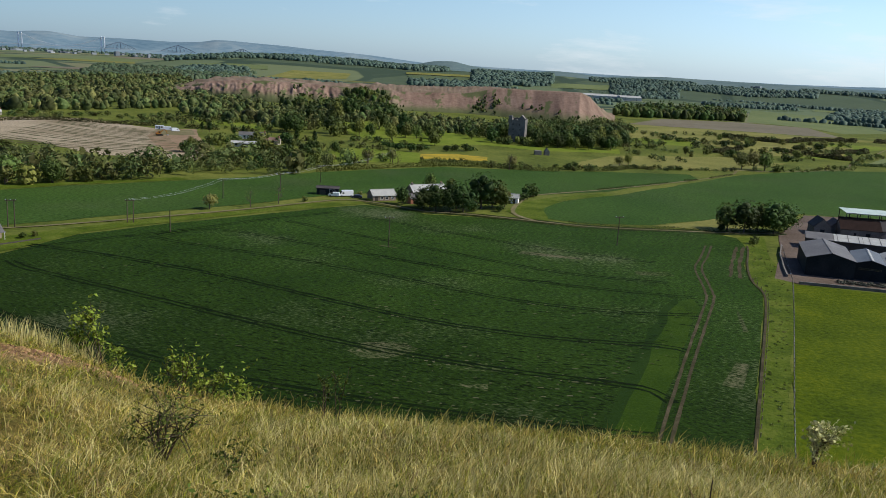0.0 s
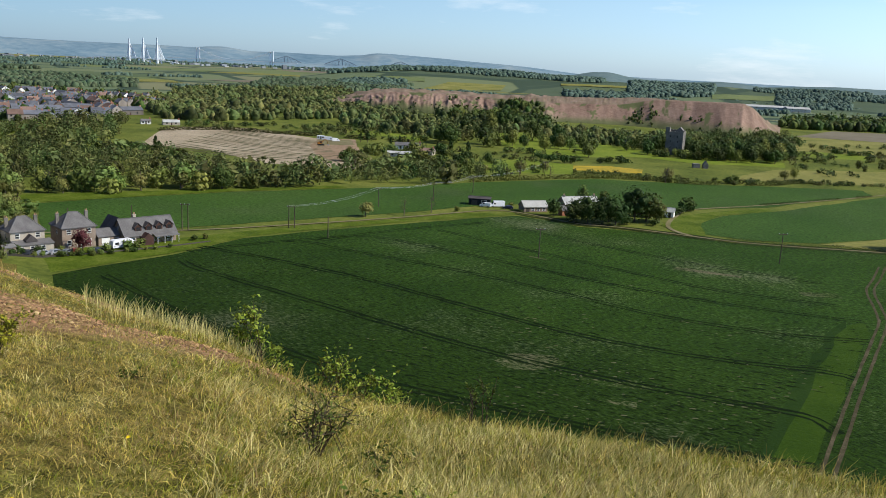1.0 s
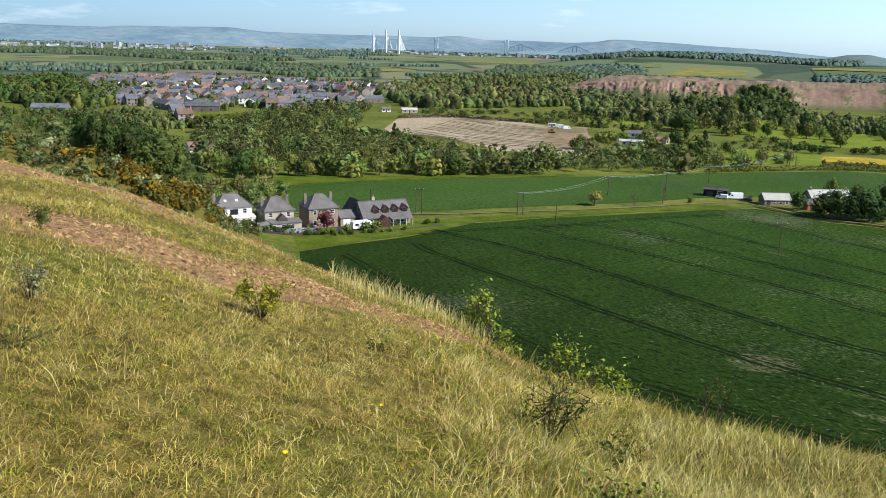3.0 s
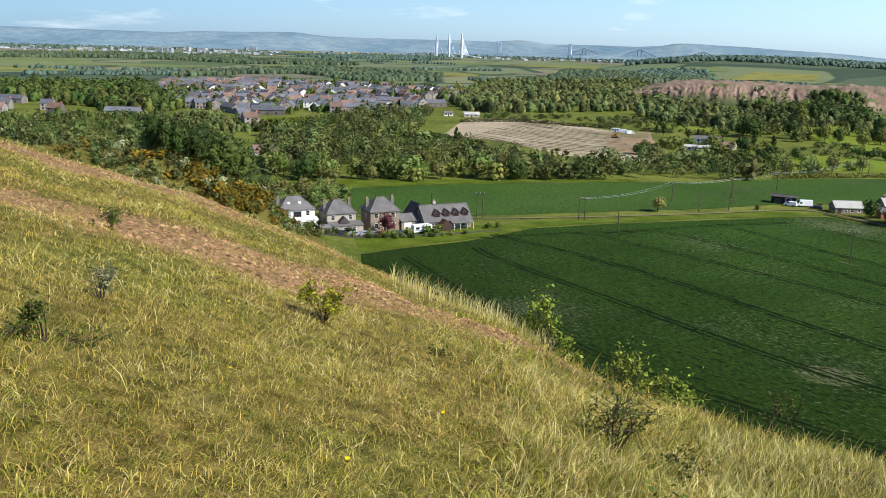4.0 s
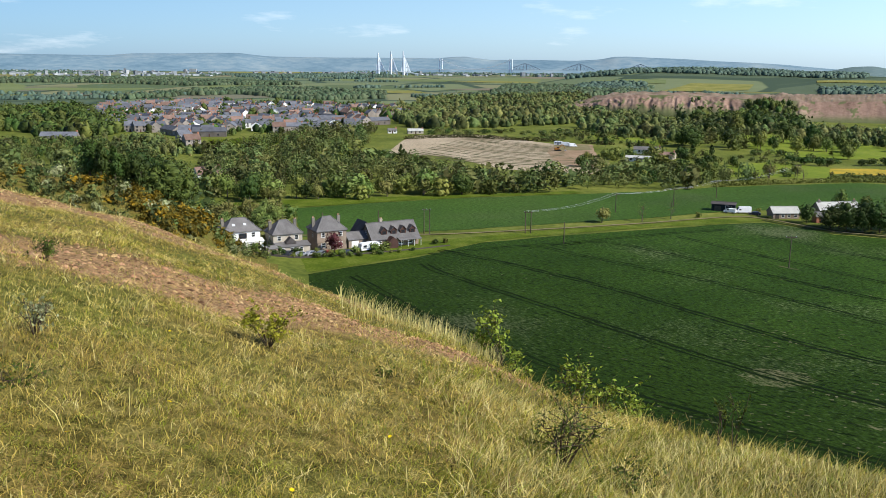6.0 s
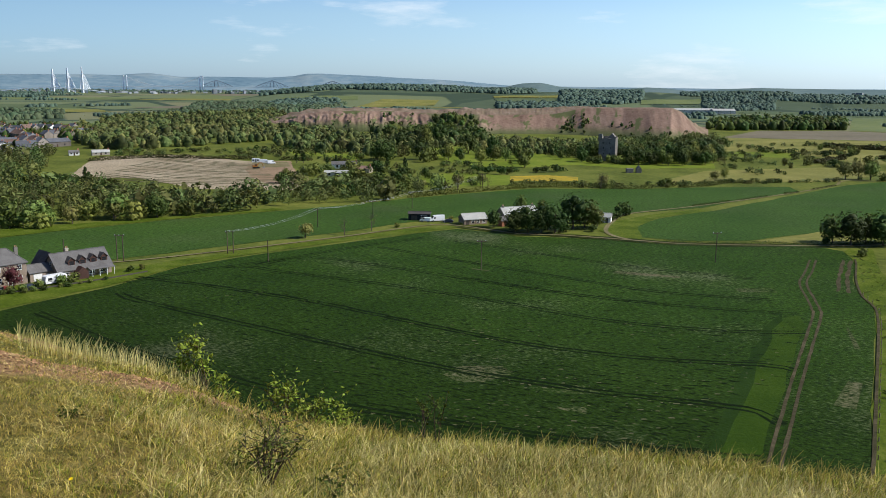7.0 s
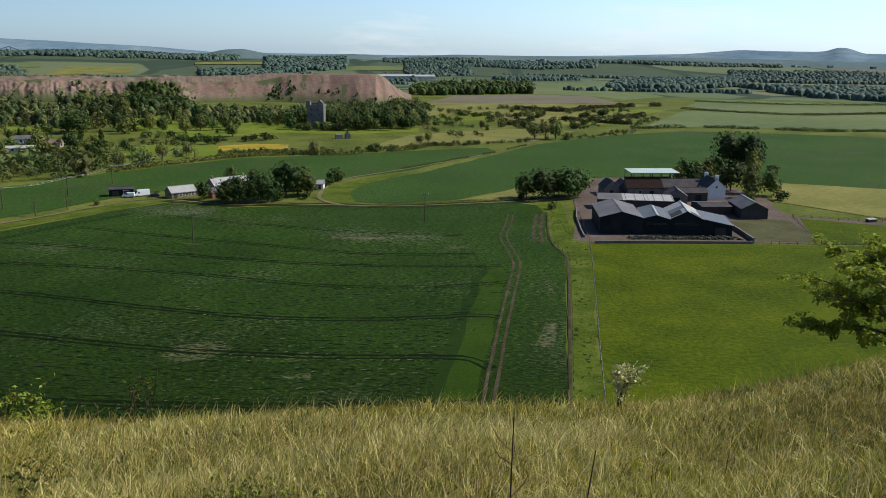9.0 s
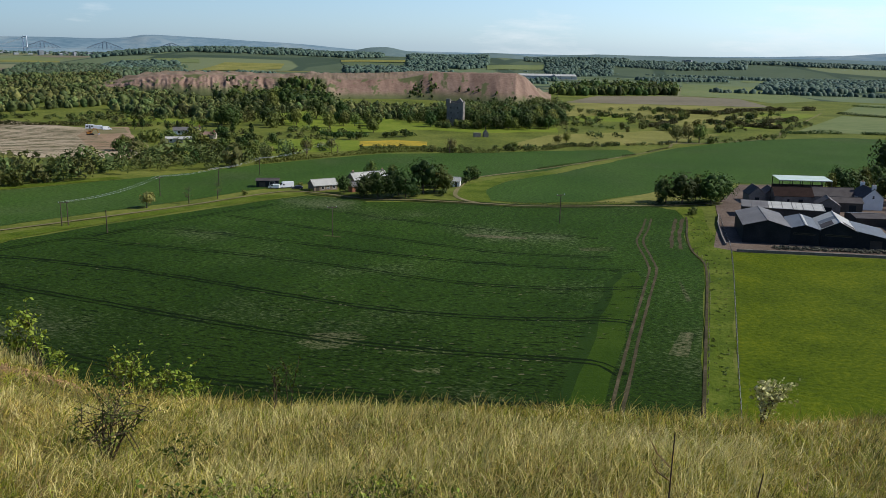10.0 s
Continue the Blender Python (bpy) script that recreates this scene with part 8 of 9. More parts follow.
town_house(-118, 498, 8, 14, 6, 2.2, 3.2, "sheet_pale", "sheet_pale", "long pale glasshouse beside the cottages", name="glasshouse", group="scattered houses", chim=False)
town_house(270, 1650, 5, 70, 26, 6, 9, "sheet_pale", "sheet_pale", "long pale factory shed in the distance", name="factory_shed", group="far sheds", chim=False)
town_house(320, 1640, 5, 40, 26, 6, 9, "sheet_pale", "sheet_pale", "long pale factory shed in the distance", name="factory_shed", group="far sheds", chim=False)
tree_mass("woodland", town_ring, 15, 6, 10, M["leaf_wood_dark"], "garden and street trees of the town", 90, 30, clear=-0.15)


def far_settlements():
    """Pale specks of far towns: many small blocks, one mass."""
    rng = random.Random(9)
    for pts, n, kind in [((-57, -40, 2900, 4100), 210, "town spread over the far plain"), ((-38, -18, 3300, 4100), 130, "town along the far shore"), ((16, 42, 2500, 4100), 260, "far suburbs on the plain"), ((-2, 16, 2700, 3600), 70, "scattered far houses")]:
        bm = bmesh.new()
        for k in range(n):
            az, r = rng.uniform(pts[0], pts[1]), rng.uniform(pts[2], pts[3])
            x, y = polar(az, r)
            w, d, h = rng.choice((8, 10, 14, 30)), rng.choice((8, 12)), rng.uniform(4, 7) + (9 if rng.random() < 0.03 else 0)
            c, s = math.cos(rng.uniform(0, 3)), math.sin(rng.uniform(0, 3))
            z = ridge_z(x, y)
            base = [(x + c * u - s * v, y + s * u + c * v) for u, v in ((-w / 2, -d / 2), (w / 2, -d / 2), (w / 2, d / 2), (-w / 2, d / 2))]
            add_solid(bm, [(a, b, z - 1) for a, b in base], [(a, b, z + h) for a, b in base])
        bmesh.ops.recalc_face_normals(bm, faces=bm.faces)
        ob = part("far_buildings", bm, M["far_house"], None)
        tagged(ob, "pale " + kind, "buildings", kind="stuff")


M["far_house"] = material("pale_far_buildings", [(0.16, 0.18, 0.20), (0.25, 0.27, 0.285), (0.42, 0.43, 0.43)], 0.01, 0.02, bump=0.0, vary=0.4, island=True)
far_settlements()


# ---- bridges on the skyline ----
def cable_bridge():
    b = new("cable_stayed_bridge")
    tagged(b, "white cable-stayed bridge with three slender towers", "bridge")
    r0 = 3400
    deck_z = 16
    spots = [polar(a, r) for a, r in ((-30.05, 3420), (-29.25, 3400), (-28.45, 3380))]
    for (x, y), top in zip(spots, (83, 88, 90)):
        bm = bmesh.new()
        add_solid(bm, [(x - 4, y - 4, -2), (x + 4, y - 4, -2), (x + 4, y + 4, -2), (x - 4, y + 4, -2)], [(x - 1.6, y - 1.6, top), (x + 1.6, y - 1.6, top), (x + 1.6, y + 1.6, top), (x - 1.6, y + 1.6, top)])
        t = part("tower", bm, M["bridge_white"], b)
        bm = bmesh.new()
        ux, uy = math.cos(radians(29)), math.sin(radians(29))
        for side, reach in ((-1, 9), (1, 27)):
            for k in range(20):
                f = (k + 1) / 20
                z = top - 6 - 34 * (1 - f)
                e = (x + ux * side * reach * f, y + uy * side * reach * f, deck_z - 2)
                v, fc = tube([(x, y, z), e], [0.42, 0.42], 4)
                vv = [bm.verts.new(q) for q in v]
                for q in fc:
                    bm.faces.new([vv[i] for i in q])
        part("cable_fan", bm, M["bridge_white"], t)
    (xa, ya), (xb, yb) = polar(-33, 3480), polar(-27.2, 3340)
    bm = bmesh.new()
    n = 24
    prev = None
    for k in range(n):
        t0, t1 = k / n, (k + 1) / n
        arch = lambda t: deck_z - 10 + 14 * math.sin(math.pi * t)
        p, q = (xa + (xb - xa) * t0, ya + (yb - ya) * t0, arch(t0)), (xa + (xb - xa) * t1, ya + (yb - ya) * t1, arch(t1))
        add_solid(bm, [(p[0], p[1] - 4, p[2] - 2), (q[0], q[1] - 4, q[2] - 2), (q[0], q[1] + 4, q[2] - 2), (p[0], p[1] + 4, p[2] - 2)], [(p[0], p[1] - 4, p[2]), (q[0], q[1] - 4, q[2]), (q[0], q[1] + 4, q[2]), (p[0], p[1] + 4, p[2])])
    part("deck", bm, M["bridge_white"], b)
    for k in range(9):
        t0 = (k + 0.5) / 9
        x, y = xa + (xb - xa) * t0, ya + (yb - ya) * t0
        part("pier", block(x - 1.5, x + 1.5, y - 3, y + 3, -2, deck_z - 10 + 14 * math.sin(math.pi * t0) - 2), M["bridge_white"], b)


cable_bridge()


def suspension_bridge():
    b = new("suspension_bridge")
    tagged(b, "grey suspension bridge with two tall towers", "bridge")
    ends = [polar(-26.05, 4250), polar(-21.6, 4250)]
    for x, y in ends:
        for s in (-7, 7):
            part("tower_leg", solid([(x + s - 2.2, y - 3, -2), (x + s + 2.2, y - 3, -2), (x + s + 2.2, y + 3, -2), (x + s - 2.2, y + 3, -2)], [(x + s - 1.7, y - 2, 66), (x + s + 1.7, y - 2, 66), (x + s + 1.7, y + 2, 66), (x + s - 1.7, y + 2, 66)]), M["bridge_white"], b)
        part("tower_brace", block(x - 7, x + 7, y - 1, y + 1, 60, 64), M["bridge_white"], b)
    (xa, ya), (xb, yb) = ends
    for s in (-1, 1):
        pts = [(xa + (xb - xa) * t, ya + (yb - ya) * t + 6 * s, 20 + 44 * (2 * t - 1) ** 2) for t in [k / 16 for k in range(17)]]
        v, f = tube(pts, [0.7] * len(pts), 5)
        mesh_object("main_cable", v, f, M["bridge_grey"], b)
    (xc, yc), (xd, yd) = polar(-28, 4250), polar(-20.0, 4250)
    part("deck", solid([(xc, yc - 5, 15), (xd, yd - 5, 15), (xd, yd + 5, 15), (xc, yc + 5, 15)], [(xc, yc - 5, 17.5), (xd, yd - 5, 17.5), (xd, yd + 5, 17.5), (xc, yc + 5, 17.5)]), M["bridge_grey"], b)


suspension_bridge()


def rail_bridge():
    b = new("cantilever_bridge")
    tagged(b, "dark cantilever railway bridge with humped steel trusses", "bridge")
    r = 4400
    for az, half in ((-20.7, 1.05), (-17.3, 1.1), (-13.5, 1.0)):
        bm = bmesh.new()
        n = 10
        def node(t, top):
            x, y = polar(az + half * t, r)
            hump = (1 - abs(t)) ** 0.8
            return Vector((x, y, 13 + (34 * hump if top else -9 * hump)))
        def bar(p, q, w):
            m = look(p, q) @ Matrix.Translation((0, 0, -(q - p).length / 2))
            bmesh.ops.create_cube(bm, size=1, matrix=m @ Matrix.Diagonal((w, w, (q - p).length, 1)))
        ts = [-1 + 2 * k / n for k in range(n + 1)]
        for t0, t1 in zip(ts[:-1], ts[1:]):
            bar(node(t0, True), node(t1, True), 2.6)
            bar(node(t0, False), node(t1, False), 2.2)
            bar(node(t0, True), node(t1, False), 1.1)
            bar(node(t0, False), node(t1, True), 1.1)
        bar(node(-0.1, False) - Vector((0, 0, 8)), node(-0.1, True), 2.4)
        bar(node(0.1, False) - Vector((0, 0, 8)), node(0.1, True), 2.4)
        part("truss", bm, M["bridge_red"], b)
    (xa, ya), (xb, yb) = polar(-22.4, r), polar(-12, r)
    part("deck", solid([(xa, ya - 4, 11), (xb, yb - 4, 11), (xb, yb + 4, 11), (xa, ya + 4, 11)], [(xa, ya - 4, 14), (xb, yb - 4, 14), (xb, yb + 4, 14), (xa, ya + 4, 14)]), M["bridge_red"], b)


rail_bridge()


# ---- poles, wires and fences ----
def pole(x, y, h, label, twin=False, arm=True):
    p = thing("power_pole", x, y, 20, label, "power pole", group="power poles")
    for s in ((-0.9, 0.9) if twin else (0.0,)):
        v, f = tube([(s, 0, -0.5), (s, 0, h)], [0.17, 0.12], 8)
        mesh_object("mast", v, f, M["pole_wood"], p)
    if arm:
        part("cross_arm", block(-1.5, 1.5, -0.08, 0.08, h - 0.45, h - 0.25), M["pole_wood"], p)
        for k in (-1.3, 0, 1.3):
            part("insulator", block(k - 0.07, k + 0.07, -0.07, 0.07, h - 0.25, h + 0.05), M["bridge_grey"], p)
    return p


pole(-98, 266, 7.4, "twin wooden power pole beside the lane", True)
pole(-126.5, 249, 8.4, "twin wooden power pole by the houses", True)
pole(-16.9, 253.4, 9.0, "single wooden power pole in the crop")
pole(54.6, 275.4, 9.6, "single wooden power pole in the crop")
pole(-82.4, 255.8, 6.8, "single wooden power pole in the crop", arm=False)
for x, y in ((-83.4, 320.1), (-66.9, 344.2), (-55.6, 375.4)):
    pole(x, y, 7.3, "single wooden power pole across the crop")
pole(-30, 450, 7.9, "single wooden power pole by the far hedge")
pole(-137, 236, 9.0, "wooden pole behind the houses", arm=False)
pole(-150, 224, 9.0, "wooden pole behind the houses", arm=False)
LINE = [(-98, 266, 7.4), (-83.4, 320.1, 7.4), (-66.9, 344.2, 7.4), (-55.6, 375.4, 7.4), (-30, 450, 8.0)]
for k in (-0.9, 0.9):
    pts = []
    for a, b in zip(LINE[:-1], LINE[1:]):
        sag = 1.5 * math.dist(a, b) / 58
        pts += [(a[0] + k + (b[0] - a[0]) * t, a[1] - 0.3 * k + (b[1] - a[1]) * t, a[2] + (b[2] - a[2]) * t - 4 * sag * t * (1 - t)) for t in [j / 12 for j in range(12)]]
    v, f = tube(pts, [0.022] * len(pts), 4)
    w = mesh_object("power_line", v, f, M["wire"])
    tagged(w, "bright power line wire strung between poles", "power line", "power lines")


def fence(pts, gap, h, label, rails=2, post=0.07, mat="timber", rail_mat=None):
    f = thing("fence", pts[0][0], pts[0][1], 0, label, "fence", z=0)
    o = Vector((pts[0][0], pts[0][1], 0))
    line = curve_points(pts, gap)
    shape = bpy.data.meshes.new("post")
    bm = block(-post, post, -post, post, -0.4, h)
    bm.to_mesh(shape); bm.free()
    shape.materials.append(M[mat])
    rng = random.Random(len(pts) * 7 + int(abs(pts[0][0])))
    for q in line:
        p = new("post", shape)
        p.parent = f
        p.location = (q.x - o.x, q.y - o.y, gz(q.x, q.y))
        p.rotation_euler = (rng.uniform(-0.05, 0.05), rng.uniform(-0.05, 0.05), rng.uniform(0, 1))
    for k in range(rails):
        z = h * (0.45 + 0.45 * k)
        v, fc = tube([(q.x - o.x, q.y - o.y, gz(q.x, q.y) + z) for q in line], [0.03 if rail_mat is None else 0.015] * len(line), 4)
        mesh_object("rail", v, fc, M[rail_mat or mat], f)


fence([(95.9, 235.5), (88.2, 214.3), (73.7, 175.4), (63.4, 147.9), (56.2, 128.5), (48, 106)], 2.6, 1.15, "weathered post and wire fence along the pasture", rail_mat="wire")
fence([(144, 227.3), (163.5, 222.4), (206, 213.4)], 2.6, 1.2, "post and rail fence at the pasture's edge")
fence([(181, 264), (172, 244), (163.5, 223)], 2.4, 1.2, "post and rail fence beside the farmyard")
fence([(181.5, 264.5), (206, 250.8), (258, 247)], 3.0, 1.2, "post and rail fence above the paddock")
fence([(85.6, 237), (84.2, 223.5), (80.9, 211.5), (74.5, 193.2), (62.7, 160.8), (51, 128.8)], 3.6, 0.9, "old leaning fence posts by the track", rails=0)
fence([(112, 288), (104, 262), (97.5, 240)], 3.0, 1.1, "farm fence beside the yard", rail_mat="wire")

# Troughs and a trailer beside the far paddock, and a small digger on the site
for k, (x, y, turn) in enumerate([(203, 252.5, 5), (214, 250.5, -5), (243, 250, 8)]):
    t = thing("cattle_feeder", x, y, turn, "low dark cattle feeder with pale top beside the paddock", "feeder", group="cattle feeders")
    part("body", block(-1.6, 1.6, -0.8, 0.8, 0.15, 1.1), M["boards"], t)
    part("top", slab([(-1.8, -0.95, 1.15), (1.8, -0.95, 1.15), (1.8, 0.95, 1.35), (-1.8, 0.95, 1.35)], 0.1), M["sheet_pale"], t)
    for s in (-1.4, 1.4):
        part("skid", block(s - 0.08, s + 0.08, -0.9, 0.9, 0, 0.16), M["steel"], t)
dg = thing("digger", -177, 531, 30, "orange tracked digger at rest on red earth", "digger")
part("cab", block(-0.9, 0.5, -0.9, 0.3, 1.1, 2.8), M["paint_orange"], dg)
part("cab_window", block(-0.7, 0.3, -0.93, -0.8, 1.7, 2.6), M["glass"], dg)
part("engine_housing", block(-2.2, -0.9, -1.2, 1.2, 1.0, 2.1), M["paint_orange"], dg)
for s in (-1.1, 1.1):
    part("track", profile_body([(-2, 0.25), (-1.7, 0), (1.7, 0), (2, 0.25), (2, 0.65), (1.7, 0.9), (-1.7, 0.9), (-2, 0.65)], 0.55, 0), M["rubber"], dg).location = (0, s, 0)
bmv, bmf = tube([(0.5, 0.5, 1.4), (2.4, 0.5, 4.0), (3.6, 0.5, 3.6)], [0.28, 0.24, 0.2], 4)
mesh_object("boom", bmv, bmf, M["paint_orange"], dg)
bmv, bmf = tube([(3.6, 0.5, 3.6), (4.8, 0.5, 1.0)], [0.2, 0.15], 4)
mesh_object("stick", bmv, bmf, M["paint_orange"], dg)
part("bucket", block(4.4, 5.3, 0.05, 0.95, 0.1, 0.9), M["steel"], dg)
van(-183, 566, 10, M["white_paint"], "white van parked on the building site", 6.0, 2.6)
van(-177, 562, 30, M["white_paint"], "white van parked on the building site", 5.2, 2.4)
st_cab = thing("site_cabin", -190, 570, 12, "white site cabin on the levelled earth", "cabin")
part("body", block(-2.6, 2.6, -1.3, 1.3, 0.2, 2.6), M["white_paint"], st_cab)
for k in (-1.6, 1.5):
    part("window", block(k - 0.6, k + 0.6, -1.34, -1.28, 1.2, 2.1), M["glass"], st_cab)
part("door", block(-0.5, 0.5, -1.35, -1.28, 0.2, 2.3), M["sheet_blue"], st_cab)
area("site_slab", [(-192, 568), (-172, 578), (-158, 545), (-176, 535)], M["farm_track"], 0.2, "pale gravel hardstanding on the site", category="site")


# ---- the grass underfoot ----
def spot(az, r):
    x, y = polar(az, r)
    return x, y, gz(x, y)


BLADE = dict(rough=0.55, bump=0.0, leaf=0.25, spec=0.3, island=True)
M["blade_green"] = material("green_grass_blades", [(0.090, 0.112, 0.008), (0.210, 0.222, 0.017), (0.375, 0.358, 0.040)], 0.5, 3.0, vary=0.78, hue=0.015, **BLADE)
M["blade_straw"] = material("straw_grass_blades", [(0.32, 0.235, 0.045), (0.49, 0.375, 0.085), (0.64, 0.52, 0.155)], 0.5, 3.0, vary=0.5, hue=0.01, **BLADE)
M["blade_pale"] = material("bleached_grass_stalks", [(0.52, 0.43, 0.14), (0.68, 0.58, 0.22), (0.80, 0.71, 0.33)], 0.5, 3.0, vary=0.2, hue=0.01, **BLADE)
M["seed_brown"] = material("brown_seed_heads", [(0.20, 0.125, 0.045), (0.30, 0.20, 0.075), (0.40, 0.28, 0.12)], 0.5, 3.0, vary=0.25, **BLADE)


def blades(name, rng, xy, length, width, lean, mat, label, droop=0.35):
    """Grass blades: bent slivers, widest at half their length, standing on the hill."""
    n = len(xy)
    z = ground_z(xy[:, 0], xy[:, 1]) - 0.02
    a = rng.uniform(0, 2 * np.pi, n)
    # most lean over to the east with the wind
    dx, dy = np.cos(a) * lean + 0.16, np.sin(a) * lean - 0.04
    face = rng.uniform(0, 2 * np.pi, n)
    wx, wy = np.cos(face) * width / 2, np.sin(face) * width / 2
    L = length
    base = np.stack([xy[:, 0], xy[:, 1], z], -1)
    m = base + np.stack([dx * L * 0.42, dy * L * 0.42, L * 0.60], -1)
    tip = base + np.stack([dx * L * (1 + droop), dy * L * (1 + droop), L * (1 - 0.25 * droop)], -1)
    w = np.stack([wx, wy, 0 * wx], -1)
    v = np.stack([base, m + w, tip, m - w], 1).reshape(-1, 3)
    o = (np.arange(n) * 4)[:, None]
    f = np.concatenate([o + [0, 1, 3], o + [1, 2, 3]])
    return tagged(new(name, quick_mesh(name, v, f, mat)), label, "grass", kind="stuff")


def patchy(x, y, scale, seed):
    """A smooth unevenness over the hill, about -1 to 1."""
    s = 0
    for k, (a, b) in enumerate(((1.0, 1.0), (2.3, 0.5), (4.9, 0.3))):
        s = s + b * np.sin(x * scale * a + 1.7 * np.sin(y * scale * a * 0.8 + seed + k) + seed) * np.sin(y * scale * a * 1.1 + 1.3 * np.sin(x * scale * a * 0.7 + 2 * seed) + 2.1 * k)
    return s


def hill_places(rng, n, r0, r1, power):
    """Places on the visible side of the hill, denser near the standing place."""
    u = rng.uniform(0, 1, n)
    r = (r0**power + u * (r1**power - r0**power)) ** (1 / power)
    a = np.radians(np.where(rng.uniform(0, 1, n) < 0.52, rng.uniform(-66, -22, n), rng.uniform(-22, 50, n)))
    return np.stack([r * np.sin(a), r * np.cos(a)], -1), r


def tufted(rng, xy, r, share, many=14):
    """Draw part of the blades together into tufts."""
    n = len(xy)
    heads = rng.integers(0, n, n // many)
    k = np.nonzero(rng.uniform(0, 1, n) < share)[0]
    h = heads[rng.integers(0, len(heads), len(k))]
    xy, r = xy.copy(), r.copy()
    xy[k] = xy[h] + rng.normal(0, 1, (len(k), 2)) * (0.022 + 0.0028 * r[h])[:, None]
    r[k] = r[h]
    return xy, r


def build_grass():
    rng = np.random.default_rng(5)
    for name, count, r0, r1, power, l0, l1, w0, mat, want, label in (
            ("grass", 300000, 2.0, 46, 0.40, 0.045, 0.15, 0.0062, "blade_green", 0.25, "fresh green grass blades on the hillside"),
            ("dry_grass", 200000, 2.0, 46, 0.42, 0.045, 0.16, 0.0056, "blade_straw", -0.25, "straw-coloured dry grass on the hillside"),
            ("russet_grass", 70000, 2.0, 40, 0.5, 0.05, 0.14, 0.0056, "seed_brown", -0.3, "russet dead grass between the blades"),
            ("bleached_grass", 46000, 2.0, 44, 0.47, 0.06, 0.18, 0.0046, "blade_pale", -0.2, "bleached grass stalks leaning in the wind")):
        xy, r = hill_places(rng, count, r0, r1, power)
        p = patchy(xy[:, 0], xy[:, 1], 0.9, 2.0) * 0.6 + patchy(xy[:, 0], xy[:, 1], 0.23, 5.0) * 0.6 + 0.45 * smooth_step(-14, 18, np.degrees(np.arctan2(xy[:, 0], xy[:, 1])))
        west = smooth_step(-20, -34, np.degrees(np.arctan2(xy[:, 0], xy[:, 1])))
        p -= 0.5 * west
        keep = (rng.uniform(-1.5, 1.5, count) < (p * np.sign(want)) + 0.75) & (rng.uniform(0, 1, count) > bareness(xy[:, 0], xy[:, 1]) * (0.76 + 0.4 * patchy(xy[:, 0], xy[:, 1], 2.6, 4.0)))
        xy, r = tufted(rng, xy[keep], r[keep], 0.78)
        tall = 1 + 0.55 * np.clip(patchy(xy[:, 0], xy[:, 1], 1.7, 8.0), -0.7, 1.2)
        length = l0 + (l1 - l0) * rng.uniform(0, 1, len(xy)) ** 1.4 * 1.25 * tall * (0.85 + 0.012 * r)
        # the turf is shorter and finer on the upper slope to the west
        west = smooth_step(-20, -34, np.degrees(np.arctan2(xy[:, 0], xy[:, 1])))
        length *= 1 - 0.42 * west
        width = np.maximum(w0 * (1 - 0.35 * west), r * 0.0009 * (1 - 0.42 * west)) * rng.uniform(0.7, 1.4, len(xy))
        blades(name, rng, xy, length, width, rng.uniform(0.2, 1.35, len(xy)) * (1.2 if name == "bleached_grass" else 1.0), M[mat], label)


build_grass()


def seed_grass(name, az0, az1, r0, r1, n, h0, h1, mat, label, seed, lean=0.85):
    """Tall flowering stalks, each with a narrow seed head."""
    rng = np.random.default_rng(seed)
    a, r = np.radians(rng.uniform(az0, az1, n)), rng.uniform(r0, r1, n)
    xy = np.stack([r * np.sin(a), r * np.cos(a)], -1)
    k = rng.uniform(0, 1, n) > bareness(xy[:, 0], xy[:, 1])
    xy, r = xy[k], r[k]
    n = len(xy)
    h = rng.uniform(h0, h1, n)
    blades(name, rng, xy, h, np.maximum(0.0045, r * 0.0006), rng.uniform(0.08, lean, n), M[mat], label, 0.15)
    return xy, h


seed_grass("tall_grass", -33, -22, 17, 27, 1100, 0.3, 0.72, "blade_pale", "tall bleached grass along the brow", 31, 0.35)
seed_grass("tall_grass", -22, 42, 10.5, 20, 4200, 0.14, 0.46, "blade_straw", "tall dry grass along the brow", 32, 0.7)
seed_grass("tall_grass", -12, 26, 2.1, 11, 9000, 0.12, 0.30, "blade_pale", "short bleached grass standing in the turf", 39)
seed_grass("tall_grass", -26, 46, 2.1, 11, 12000, 0.10, 0.28, "blade_pale", "short bleached grass standing in the turf", 35)
seed_grass("tall_grass", 8, 46, 2.1, 13, 3000, 0.08, 0.26, "blade_straw", "short dry grass standing in the turf", 37)
seed_grass("tall_grass", -20, 48, 2.1, 13, 22000, 0.07, 0.26, "blade_green", "fresh green grass standing in the turf", 38)
seed_grass("tall_grass", -64, -30, 2.1, 12, 3500, 0.05, 0.12, "blade_straw", "short bleached grass standing in the turf", 36)
seed_grass("tall_grass", -64, -28, 3, 30, 26000, 0.03, 0.10, "blade_straw", "short straw-coloured turf of the upper slope", 40)
seed_grass("tall_grass", -62, -35, 24, 42, 500, 0.15, 0.35, "blade_pale", "tall bleached grass on the upper slope", 33)
seed_grass("tall_grass", -60, 45, 2.6, 12, 420, 0.16, 0.34, "blade_pale", "tall bleached stalks in the turf", 34)


